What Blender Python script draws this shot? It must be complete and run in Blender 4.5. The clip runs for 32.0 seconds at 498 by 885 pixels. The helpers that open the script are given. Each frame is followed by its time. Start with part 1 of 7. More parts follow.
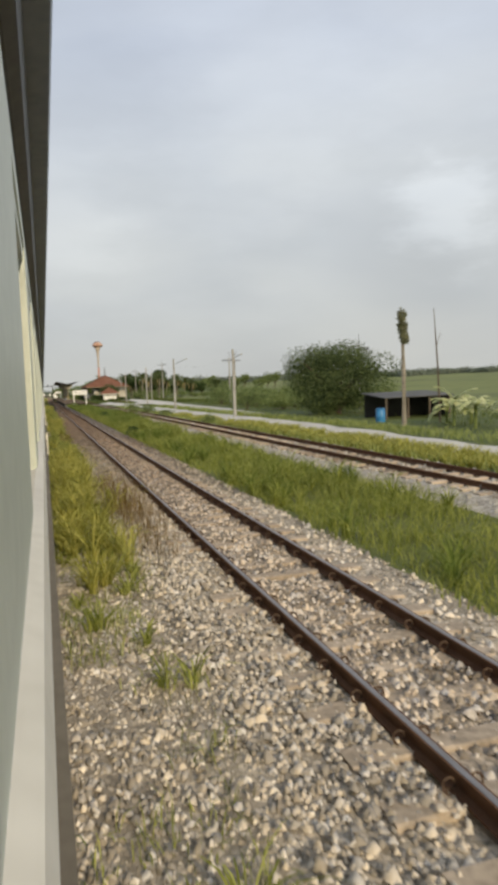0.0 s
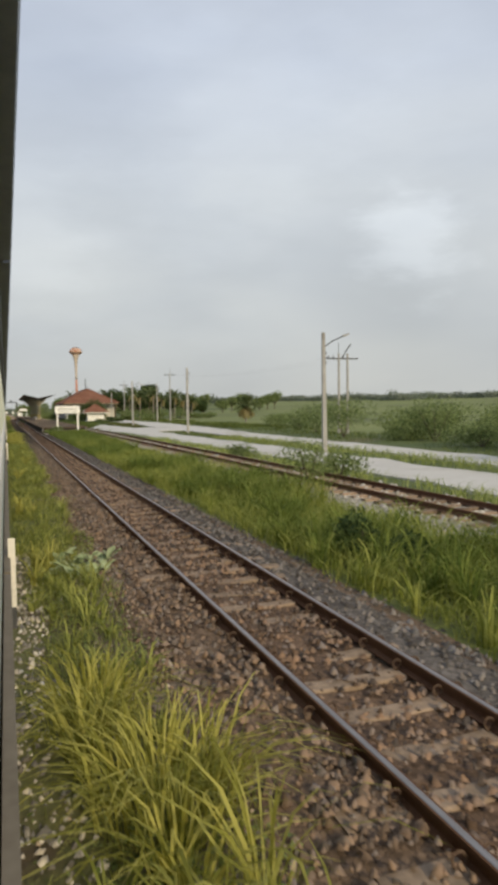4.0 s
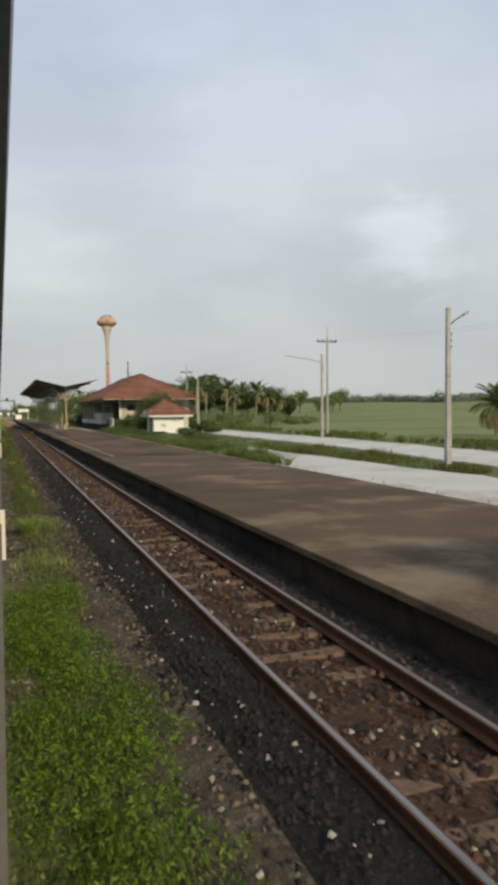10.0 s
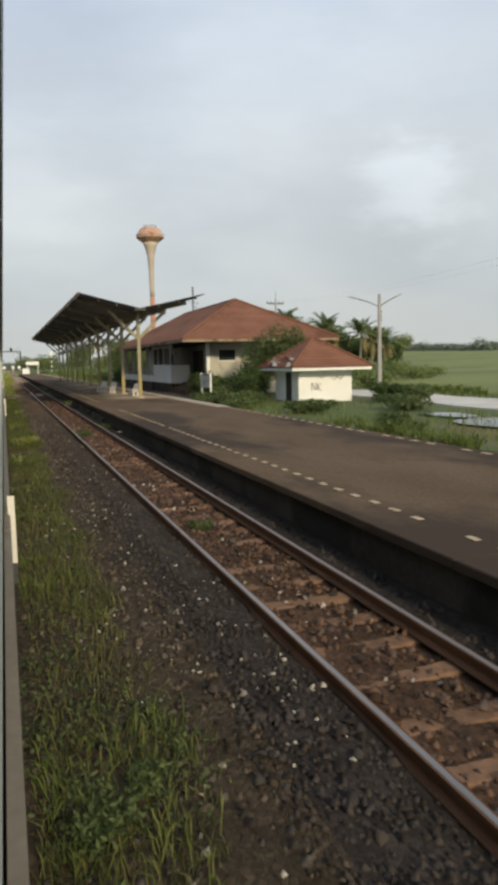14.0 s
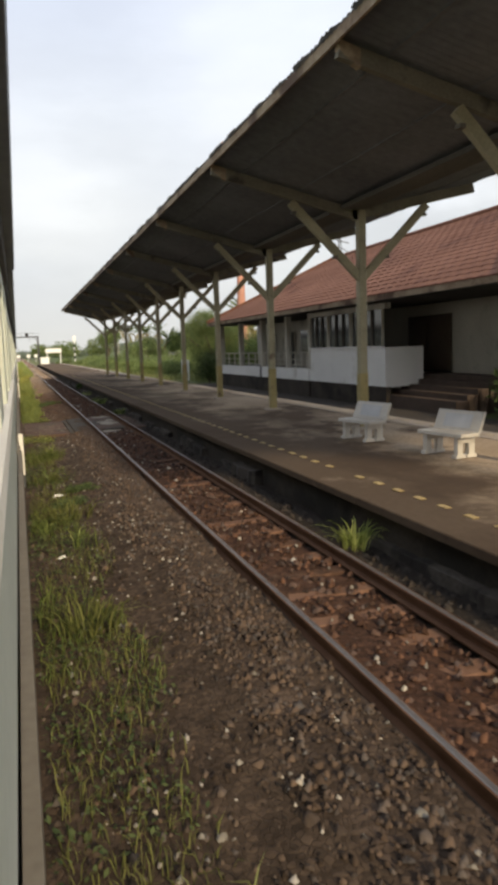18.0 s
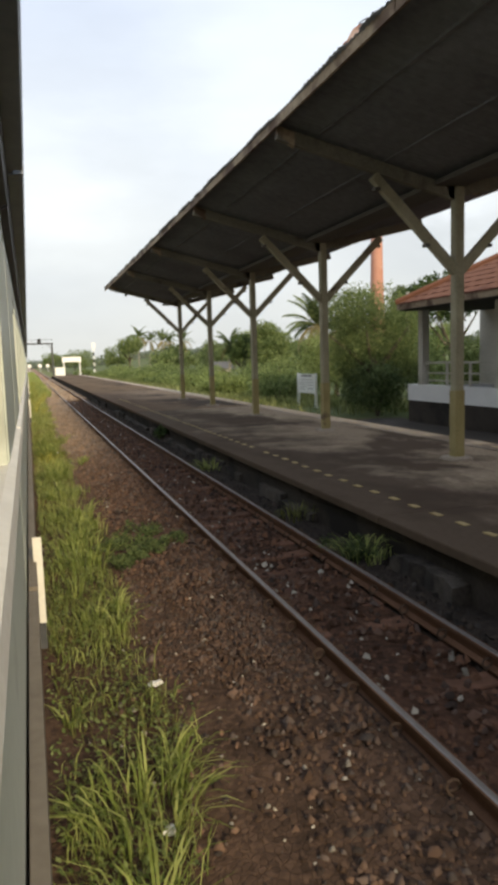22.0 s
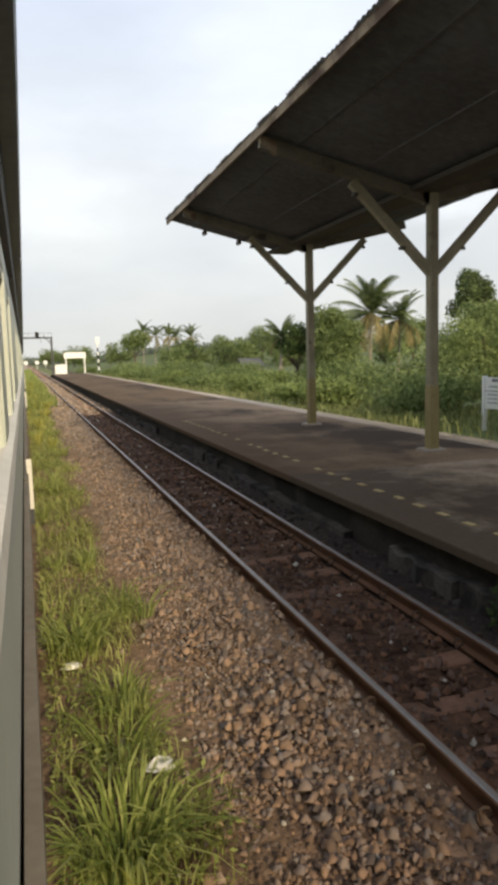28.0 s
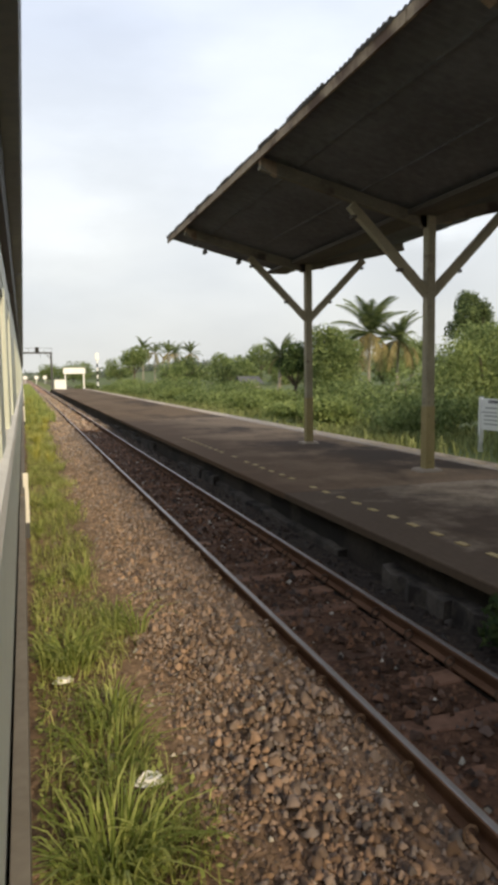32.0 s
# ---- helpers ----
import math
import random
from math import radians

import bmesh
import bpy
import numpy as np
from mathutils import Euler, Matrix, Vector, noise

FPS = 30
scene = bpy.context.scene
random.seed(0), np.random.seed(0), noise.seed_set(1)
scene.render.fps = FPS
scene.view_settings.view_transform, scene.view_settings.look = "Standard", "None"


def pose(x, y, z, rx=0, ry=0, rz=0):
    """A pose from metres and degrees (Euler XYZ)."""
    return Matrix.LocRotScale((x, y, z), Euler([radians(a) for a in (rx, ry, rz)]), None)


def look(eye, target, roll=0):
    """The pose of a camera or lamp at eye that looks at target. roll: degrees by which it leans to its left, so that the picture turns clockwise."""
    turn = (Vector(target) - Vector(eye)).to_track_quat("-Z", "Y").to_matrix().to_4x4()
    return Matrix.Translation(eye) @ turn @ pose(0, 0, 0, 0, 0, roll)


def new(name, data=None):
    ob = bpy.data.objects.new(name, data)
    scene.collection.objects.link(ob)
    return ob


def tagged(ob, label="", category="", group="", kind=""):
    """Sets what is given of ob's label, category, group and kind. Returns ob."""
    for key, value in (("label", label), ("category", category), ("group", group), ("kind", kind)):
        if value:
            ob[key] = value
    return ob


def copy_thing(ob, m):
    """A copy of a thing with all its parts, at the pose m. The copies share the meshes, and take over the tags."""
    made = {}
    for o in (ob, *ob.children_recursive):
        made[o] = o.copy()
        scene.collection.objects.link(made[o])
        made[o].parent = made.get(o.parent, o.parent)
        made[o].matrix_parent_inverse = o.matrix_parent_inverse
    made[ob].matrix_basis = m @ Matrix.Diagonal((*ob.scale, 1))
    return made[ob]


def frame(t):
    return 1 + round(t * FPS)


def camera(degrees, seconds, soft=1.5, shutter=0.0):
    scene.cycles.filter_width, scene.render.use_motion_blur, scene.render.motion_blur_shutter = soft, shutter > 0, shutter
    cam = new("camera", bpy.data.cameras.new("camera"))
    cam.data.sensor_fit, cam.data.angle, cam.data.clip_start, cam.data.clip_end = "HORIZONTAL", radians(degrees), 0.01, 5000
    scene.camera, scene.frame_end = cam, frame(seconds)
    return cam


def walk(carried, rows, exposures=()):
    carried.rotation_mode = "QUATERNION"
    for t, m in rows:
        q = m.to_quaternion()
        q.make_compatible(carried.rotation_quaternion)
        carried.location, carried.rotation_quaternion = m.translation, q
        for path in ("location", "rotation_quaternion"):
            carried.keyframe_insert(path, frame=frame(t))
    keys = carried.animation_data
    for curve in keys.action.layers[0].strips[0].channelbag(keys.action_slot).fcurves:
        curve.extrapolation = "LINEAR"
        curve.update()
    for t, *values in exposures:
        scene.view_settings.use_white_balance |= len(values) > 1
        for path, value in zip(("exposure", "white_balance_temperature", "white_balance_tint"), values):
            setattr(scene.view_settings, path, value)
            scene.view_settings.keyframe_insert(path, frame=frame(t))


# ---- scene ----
cam = camera(38.6, 32.0, soft=4.5, shutter=0.05)
PATH = [
    (0, -0.026, -193.567, 2.287, -16.11, -4.46, 2.15),
    (0.5, -0.001, -186.577, 2.302, -15.77, -3.70, 0.99),
    (1, -0.001, -179.643, 2.300, -17.42, -5.40, 0.99),
    (1.5, -0.000, -172.915, 2.305, -17.38, -6.11, 1.99),
    (2, -0.025, -166.025, 2.267, -18.28, -3.32, 1.03),
    (2.5, -0.000, -159.165, 2.292, -19.49, -2.01, 1.23),
    (3, -0.001, -152.608, 2.303, -19.58, -2.39, 1.05),
    (3.5, -0.001, -146.356, 2.303, -19.62, -2.49, 1.28),
    (4, -0.013, -140.281, 2.264, -18.90, -2.78, 1.00),
    (4.5, 0.000, -133.712, 2.302, -19.14, -4.39, 0.81),
    (6.5, 0.000, -106.392, 2.328, -18.52, -4.65, 3.17),
    (7, -0.010, -100.370, 2.324, -18.68, -4.29, 2.13),
    (7.5, 0.004, -94.354, 2.317, -18.48, -3.64, 1.46),
    (8, -0.002, -88.145, 2.300, -18.54, -4.07, 1.74),
    (8.5, -0.002, -82.093, 2.324, -18.66, -4.34, 1.51),
    (9, 0.003, -76.017, 2.369, -18.82, -4.09, 1.43),
    (9.5, 0.002, -70.113, 2.345, -19.28, -2.84, 1.30),
    (10, -0.001, -64.447, 2.317, -19.33, -2.59, 0.70),
    (10.5, 0.001, -59.009, 2.323, -18.37, -4.94, 1.26),
    (11, -0.005, -53.311, 2.309, -19.73, -5.40, 1.17),
    (11.5, 0.000, -48.122, 2.321, -19.42, -5.53, 1.30),
    (12, 0.002, -42.966, 2.317, -19.43, -5.99, 1.27),
    (12.5, 0.002, -37.749, 2.322, -19.46, -6.37, 1.07),
    (13, -0.009, -32.647, 2.332, -19.41, -6.66, 1.21),
    (13.5, -0.001, -27.807, 2.299, -19.22, -6.51, 1.18),
    (15.5, -0.004, -8.791, 2.331, -18.25, -6.63, 1.96),
    (16, 0.015, -4.155, 2.339, -18.21, -7.03, 2.17),
    (16.5, -0.009, -0.083, 2.337, -18.33, -7.07, 2.24),
    (17, -0.004, 4.043, 2.318, -18.22, -7.05, 2.03),
    (17.5, 0.026, 8.134, 2.313, -18.07, -7.02, 1.77),
    (18, 0.015, 11.977, 2.296, -17.96, -7.57, 1.93),
    (18.5, -0.001, 15.715, 2.321, -17.54, -7.68, 2.35),
    (19, -0.011, 19.358, 2.314, -17.33, -8.00, 2.08),
    (19.5, -0.007, 22.551, 2.301, -17.21, -7.83, 1.84),
    (20, -0.011, 25.970, 2.304, -17.38, -7.91, 1.78),
    (20.5, 0.000, 29.034, 2.297, -17.27, -7.08, 1.54),
    (21, 0.016, 31.929, 2.309, -17.25, -7.04, 1.58),
    (21.5, 0.030, 34.652, 2.337, -17.03, -6.78, 1.48),
    (22, -0.003, 37.092, 2.337, -17.22, -6.75, 1.82),
    (22.5, -0.002, 39.501, 2.332, -17.20, -6.44, 1.74),
    (23, 0.024, 41.780, 2.348, -16.91, -6.45, 1.60),
    (23.5, -0.001, 43.757, 2.313, -16.84, -6.71, 2.12),
    (24, 0.002, 45.572, 2.292, -16.73, -6.74, 1.82),
    (24.5, -0.005, 47.208, 2.295, -16.68, -6.38, 1.38),
    (25, 0.000, 48.699, 2.295, -16.79, -6.59, 1.41),
    (25.5, 0.005, 49.967, 2.300, -16.87, -6.83, 1.54),
    (26, 0.004, 51.033, 2.302, -16.83, -6.85, 1.33),
    (26.5, 0.006, 51.872, 2.311, -16.94, -6.19, 1.54),
    (28.5, -0.002, 53.042, 2.315, -17.67, -7.08, 1.52),
    (29, 0.000, 53.017, 2.312, -17.96, -6.07, 1.34),
    (29.5, -0.001, 52.976, 2.323, -17.49, -6.18, 1.33),
    (30, 0.000, 53.007, 2.316, -17.10, -6.51, 1.24),
    (30.5, -0.001, 52.973, 2.315, -17.17, -6.38, 0.89),
    (31, -0.003, 52.971, 2.327, -17.40, -5.50, 1.01),
    (31.5, -0.001, 52.996, 2.315, -17.70, -5.20, 0.63),
    (32, 0.006, 52.930, 2.315, -17.55, -5.53, 0.83),
]
walk(cam, [(t, pose(x, y, z, 90 + pitch, roll, yaw)) for t, x, y, z, yaw, pitch, roll in PATH],
     exposures=[(0.0, 0.0, 7250, 8), (8.0, -0.03, 7050, 7), (13.0, 0.05, 7050, 6), (16.0, 0.22, 7150, 8), (18.0, 0.48, 7300, 10), (20.0, 0.55, 7200, 8), (24.0, 0.55, 7250, 8), (28.0, 0.5, 7250, 9), (32.0, 0.5, 7250, 9)])

# ---------------------------------------------------------------- sky and sun
world = bpy.data.worlds.new("overcast_sky")
scene.world = world
world.use_nodes = True
wn, wl = world.node_tree.nodes, world.node_tree.links
wn.clear()
w_out = wn.new("ShaderNodeOutputWorld")
w_bg = wn.new("ShaderNodeBackground")
w_sky = wn.new("ShaderNodeTexSky")
w_sky.sky_type = "NISHITA"
w_sky.sun_disc = False
w_sky.sun_elevation = radians(24)
w_sky.sun_rotation = radians(171)
w_sky.air_density, w_sky.dust_density = 1.0, 3.0
w_coord = wn.new("ShaderNodeTexCoord")
w_map = wn.new("ShaderNodeMapping")
w_map.inputs["Scale"].default_value = (1.0, 1.0, 2.6)
w_noise = wn.new("ShaderNodeTexNoise")
w_noise.inputs["Scale"].default_value = 2.9
w_noise.inputs["Detail"].default_value = 3.5
w_noise.inputs["Roughness"].default_value = 0.42
w_noise.inputs["Distortion"].default_value = 0.15
w_ramp = wn.new("ShaderNodeValToRGB")
w_ramp.color_ramp.elements[0].position = 0.34
w_ramp.color_ramp.elements[0].color = (0.95, 0.96, 0.985, 1)
w_ramp.color_ramp.elements[1].position = 0.68
w_ramp.color_ramp.elements[1].color = (1.11, 1.1, 1.085, 1)
w_sep = wn.new("ShaderNodeSeparateXYZ")
w_high = wn.new("ShaderNodeValToRGB")
high = w_high.color_ramp.elements
high[0].position, high[0].color = 0.0, (0.52, 0.555, 0.59, 1)
high[1].position, high[1].color = 1.0, (0.49, 0.575, 0.745, 1)
for p_, c_ in ((0.12, (0.555, 0.608, 0.68, 1)), (0.28, (0.605, 0.672, 0.775, 1)), (0.42, (0.545, 0.627, 0.79, 1)), (0.6, (0.52, 0.6, 0.77, 1))):
    high.new(p_).color = c_
w_cloud = wn.new("ShaderNodeMixRGB")
w_cloud.blend_type = "MULTIPLY"
w_cloud.inputs["Fac"].default_value = 1.0
w_scale = wn.new("ShaderNodeMixRGB")
w_scale.blend_type = "MULTIPLY"
w_scale.inputs["Fac"].default_value = 1.0
w_scale.inputs["Color2"].default_value = (0.10, 0.10, 0.10, 1)
w_mix = wn.new("ShaderNodeMixRGB")
w_mix.inputs["Fac"].default_value = 0.95
wl.new(w_coord.outputs["Generated"], w_map.inputs["Vector"])
wl.new(w_map.outputs["Vector"], w_noise.inputs["Vector"])
wl.new(w_noise.outputs["Fac"], w_ramp.inputs["Fac"])
wl.new(w_sky.outputs["Color"], w_scale.inputs["Color1"])
wl.new(w_scale.outputs["Color"], w_mix.inputs["Color1"])
wl.new(w_coord.outputs["Generated"], w_sep.inputs["Vector"])
wl.new(w_sep.outputs["Z"], w_high.inputs["Fac"])
wl.new(w_high.outputs["Color"], w_cloud.inputs["Color1"])
wl.new(w_ramp.outputs["Color"], w_cloud.inputs["Color2"])
# thin wisps, and one low bright cloud with a grey foot
w_fine = wn.new("ShaderNodeTexNoise")
w_fine.inputs["Scale"].default_value, w_fine.inputs["Detail"].default_value, w_fine.inputs["Roughness"].default_value = 9.0, 5.0, 0.55
w_wisp = wn.new("ShaderNodeMapRange")
w_wisp.inputs["From Min"].default_value, w_wisp.inputs["From Max"].default_value = 0.35, 0.7
w_wisp.inputs["To Min"].default_value, w_wisp.inputs["To Max"].default_value = 0.985, 1.03
wl.new(w_map.outputs["Vector"], w_fine.inputs["Vector"])
wl.new(w_fine.outputs["Fac"], w_wisp.inputs["Value"])
sky_tone = w_wisp.outputs["Result"]
for centre, inner, outer, gain in (((0.516, 0.829, 0.216), 0.01, 0.095, 0.24), ((0.50, 0.85, 0.15), 0.02, 0.16, -0.08), ((0.03, 0.97, 0.235), 0.02, 0.13, 0.06),
                                   ((0.30, 0.88, 0.36), 0.03, 0.22, 0.05)):
    w_off, w_far, w_warp, w_fall, w_sum = (wn.new(k) for k in ("ShaderNodeVectorMath", "ShaderNodeVectorMath", "ShaderNodeMath", "ShaderNodeMapRange", "ShaderNodeMath"))
    w_off.operation, w_far.operation, w_warp.operation, w_sum.operation = "SUBTRACT", "LENGTH", "MULTIPLY_ADD", "ADD"
    w_off.inputs[1].default_value = centre
    w_warp.inputs[1].default_value, w_warp.inputs[2].default_value = -0.16, 0.08
    w_fall.interpolation_type = "SMOOTHSTEP"
    w_fall.inputs["From Min"].default_value, w_fall.inputs["From Max"].default_value = inner, outer
    w_fall.inputs["To Min"].default_value, w_fall.inputs["To Max"].default_value = gain, 0.0
    wl.new(w_coord.outputs["Generated"], w_off.inputs[0])
    wl.new(w_off.outputs[0], w_far.inputs[0])
    wl.new(w_fine.outputs["Fac"], w_warp.inputs[0])
    w_near = wn.new("ShaderNodeMath")
    w_near.operation = "ADD"
    wl.new(w_far.outputs["Value"], w_near.inputs[0])
    wl.new(w_warp.outputs[0], w_near.inputs[1])
    wl.new(w_near.outputs[0], w_fall.inputs["Value"])
    wl.new(sky_tone, w_sum.inputs[0])
    wl.new(w_fall.outputs["Result"], w_sum.inputs[1])
    sky_tone = w_sum.outputs[0]
w_tone = wn.new("ShaderNodeMixRGB")
w_tone.blend_type = "MULTIPLY"
w_tone.inputs["Fac"].default_value = 1.0
wl.new(w_cloud.outputs["Color"], w_tone.inputs["Color1"])
wl.new(sky_tone, w_tone.inputs["Color2"])
wl.new(w_tone.outputs["Color"], w_mix.inputs["Color2"])
wl.new(w_mix.outputs["Color"], w_bg.inputs["Color"])
w_bg.inputs["Strength"].default_value = 1.0
wl.new(w_bg.outputs["Background"], w_out.inputs["Surface"])

sun_data = bpy.data.lights.new("sun", "SUN")
sun_data.energy = 2.9
sun_data.angle = radians(5)
sun_data.color = (1.0, 0.86, 0.64)
sun = new("sun", sun_data)
sun.matrix_world = look((9, -61, 40), (0, 0, 12))


# ---------------------------------------------------------------- materials
def material(name, dark, light, scale=4.0, rough=0.85, bump=0.25, fine=60.0, metal=0.0, stain=None, stain_scale=0.6,
             stain_cut=0.55, random=0.0, spec=0.3, distance=0.01, stretch=(1, 1, 1), coords="Position"):
    """Two scales of noise between two colours, an optional stain with a shape of its own, and fine relief."""
    m = bpy.data.materials.new(name)
    m.use_nodes = True
    n, k = m.node_tree.nodes, m.node_tree.links
    b = n["Principled BSDF"]
    geo = n.new("ShaderNodeNewGeometry")
    mp = n.new("ShaderNodeMapping")
    mp.inputs["Scale"].default_value = stretch
    k.new(geo.outputs["Position"], mp.inputs["Vector"])
    big, small = n.new("ShaderNodeTexNoise"), n.new("ShaderNodeTexNoise")
    for tex, s, d in ((big, scale, 4.0), (small, fine, 3.0)):
        tex.inputs["Scale"].default_value = s
        tex.inputs["Detail"].default_value = d
        k.new(mp.outputs["Vector"], tex.inputs["Vector"])
    add = n.new("ShaderNodeMath")
    add.operation = "MULTIPLY_ADD"
    add.inputs[1].default_value = 0.45
    k.new(small.outputs["Fac"], add.inputs[0])
    half = n.new("ShaderNodeMath")
    half.operation = "MULTIPLY"
    half.inputs[1].default_value = 0.55
    k.new(big.outputs["Fac"], half.inputs[0])
    k.new(half.outputs[0], add.inputs[2])
    fac = add.outputs[0]
    if random:
        info = n.new("ShaderNodeObjectInfo")
        geo_r = n.new("ShaderNodeMath")
        geo_r.operation = "ADD"
        isl = n.new("ShaderNodeMath")
        isl.operation = "MULTIPLY_ADD"
        isl.inputs[1].default_value, isl.inputs[2].default_value = random, -random / 2
        k.new(geo.outputs["Random Per Island"] if random > 0.0 and coords == "Island" else info.outputs["Random"], isl.inputs[0])
        k.new(isl.outputs[0], geo_r.inputs[0])
        k.new(fac, geo_r.inputs[1])
        fac = geo_r.outputs[0]
    ramp = n.new("ShaderNodeValToRGB")
    ramp.color_ramp.elements[0].position, ramp.color_ramp.elements[1].position = 0.33, 0.67
    ramp.color_ramp.elements[0].color, ramp.color_ramp.elements[1].color = (*dark, 1), (*light, 1)
    k.new(fac, ramp.inputs["Fac"])
    colour = ramp.outputs["Color"]
    if stain:
        st = n.new("ShaderNodeTexNoise")
        st.inputs["Scale"].default_value = stain_scale
        st.inputs["Detail"].default_value = 6.0
        st.inputs["Roughness"].default_value = 0.62
        k.new(mp.outputs["Vector"], st.inputs["Vector"])
        cut = n.new("ShaderNodeMapRange")
        cut.inputs["From Min"].default_value, cut.inputs["From Max"].default_value = stain_cut, stain_cut + 0.1
        k.new(st.outputs["Fac"], cut.inputs["Value"])
        mix = n.new("ShaderNodeMixRGB")
        mix.inputs["Color2"].default_value = (*stain, 1)
        k.new(cut.outputs["Result"], mix.inputs["Fac"])
        k.new(colour, mix.inputs["Color1"])
        colour = mix.outputs["Color"]
    k.new(colour, b.inputs["Base Color"])
    b.inputs["Roughness"].default_value = rough
    b.inputs["Metallic"].default_value = metal
    b.inputs["Specular IOR Level"].default_value = spec
    if bump:
        bp = n.new("ShaderNodeBump")
        bp.inputs["Strength"].default_value = bump
        bp.inputs["Distance"].default_value = distance
        k.new(add.outputs[0], bp.inputs["Height"])
        k.new(bp.outputs["Normal"], b.inputs["Normal"])
    return m


def along_track(name, stops, contrast=0.35, rough=0.95, fine=34.0, bump=0.8, distance=0.03, random=0.5, spec=0.2, cells=0.0):
    """A surface whose colour changes with the stretch of line: stops of (y, colour)."""
    m = material(name, (0, 0, 0), (1, 1, 1), scale=2.2, rough=rough, bump=bump, fine=fine, distance=distance,
                 random=random, coords="Island", spec=spec)
    n, k = m.node_tree.nodes, m.node_tree.links
    b = n["Principled BSDF"]
    grey = b.inputs["Base Color"].links[0].from_socket
    geo = n.new("ShaderNodeNewGeometry")
    sep = n.new("ShaderNodeSeparateXYZ")
    k.new(geo.outputs["Position"], sep.inputs["Vector"])
    wob = n.new("ShaderNodeTexNoise")
    wob.inputs["Scale"].default_value = 0.12
    k.new(geo.outputs["Position"], wob.inputs["Vector"])
    shift = n.new("ShaderNodeMath")
    shift.operation = "MULTIPLY_ADD"
    shift.inputs[1].default_value = 6.0
    k.new(wob.outputs["Fac"], shift.inputs[0])
    k.new(sep.outputs["Y"], shift.inputs[2])
    lo, hi = stops[0][0], stops[-1][0]
    mr = n.new("ShaderNodeMapRange")
    mr.inputs["From Min"].default_value, mr.inputs["From Max"].default_value = lo + 3, hi + 3
    k.new(shift.outputs[0], mr.inputs["Value"])
    ramp = n.new("ShaderNodeValToRGB")
    els = ramp.color_ramp.elements
    els[0].position, els[0].color = 0.0, (*stops[0][1], 1)
    els[1].position, els[1].color = 1.0, (*stops[-1][1], 1)
    for y, c in stops[1:-1]:
        els.new((y - lo) / (hi - lo)).color = (*c, 1)
    k.new(mr.outputs["Result"], ramp.inputs["Fac"])
    var = n.new("ShaderNodeMapRange")
    var.inputs["To Min"].default_value, var.inputs["To Max"].default_value = 1 - contrast, 1 + contrast
    k.new(grey, var.inputs["Value"])
    mul = n.new("ShaderNodeMixRGB")
    mul.blend_type = "MULTIPLY"
    mul.inputs["Fac"].default_value = 1.0
    k.new(ramp.outputs["Color"], mul.inputs["Color1"])
    k.new(var.outputs["Result"], mul.inputs["Color2"])
    colour = mul.outputs["Color"]
    if random > 0.6:
        white = n.new("ShaderNodeTexWhiteNoise")
        white.noise_dimensions = "1D"
        k.new(geo.outputs["Random Per Island"], white.inputs["W"])
        pale = n.new("ShaderNodeMapRange")
        pale.inputs["From Min"].default_value, pale.inputs["To Max"].default_value = 0.35, 0.6
        k.new(white.outputs["Value"], pale.inputs["Value"])
        bw = n.new("ShaderNodeRGBToBW")
        k.new(colour, bw.inputs["Color"])
        dull = n.new("ShaderNodeMixRGB")
        k.new(pale.outputs["Result"], dull.inputs["Fac"])
        k.new(colour, dull.inputs["Color1"])
        k.new(bw.outputs["Val"], dull.inputs["Color2"])
        colour = dull.outputs["Color"]
    if cells:
        gap, tone = n.new("ShaderNodeTexVoronoi"), n.new("ShaderNodeTexVoronoi")
        gap.feature = "DISTANCE_TO_EDGE"
        warp, bent = n.new("ShaderNodeTexNoise"), n.new("ShaderNodeMixRGB")
        warp.inputs["Scale"].default_value = 30.0
        k.new(geo.outputs["Position"], warp.inputs["Vector"])
        bent.blend_type = "LINEAR_LIGHT"
        bent.inputs["Fac"].default_value = 0.02
        k.new(geo.outputs["Position"], bent.inputs["Color1"])
        k.new(warp.outputs["Color"], bent.inputs["Color2"])
        for v in (gap, tone):
            v.inputs["Scale"].default_value = cells
            k.new(bent.outputs["Color"], v.inputs["Vector"])
        edge = n.new("ShaderNodeMapRange")
        edge.inputs["From Max"].default_value = 0.12
        edge.inputs["To Min"].default_value = 0.84
        k.new(gap.outputs["Distance"], edge.inputs["Value"])
        rgb = n.new("ShaderNodeSeparateColor")
        k.new(tone.outputs["Color"], rgb.inputs["Color"])
        lum = n.new("ShaderNodeMapRange")
        lum.inputs["To Min"].default_value, lum.inputs["To Max"].default_value = 0.55, 1.1
        k.new(rgb.outputs["Red"], lum.inputs["Value"])
        both = n.new("ShaderNodeMath")
        both.operation = "MULTIPLY"
        k.new(edge.outputs["Result"], both.inputs[0])
        k.new(lum.outputs["Result"], both.inputs[1])
        cell = n.new("ShaderNodeMixRGB")
        cell.blend_type = "MULTIPLY"
        cell.inputs["Fac"].default_value = 1.0
        k.new(colour, cell.inputs["Color1"])
        k.new(both.outputs[0], cell.inputs["Color2"])
        colour = cell.outputs["Color"]
        bp = n.new("ShaderNodeBump")
        bp.inputs["Strength"].default_value, bp.inputs["Distance"].default_value = 0.9, 0.03
        k.new(both.outputs[0], bp.inputs["Height"])
        k.new(bp.outputs["Normal"], b.inputs["Normal"])
    k.new(colour, b.inputs["Base Color"])
    return m


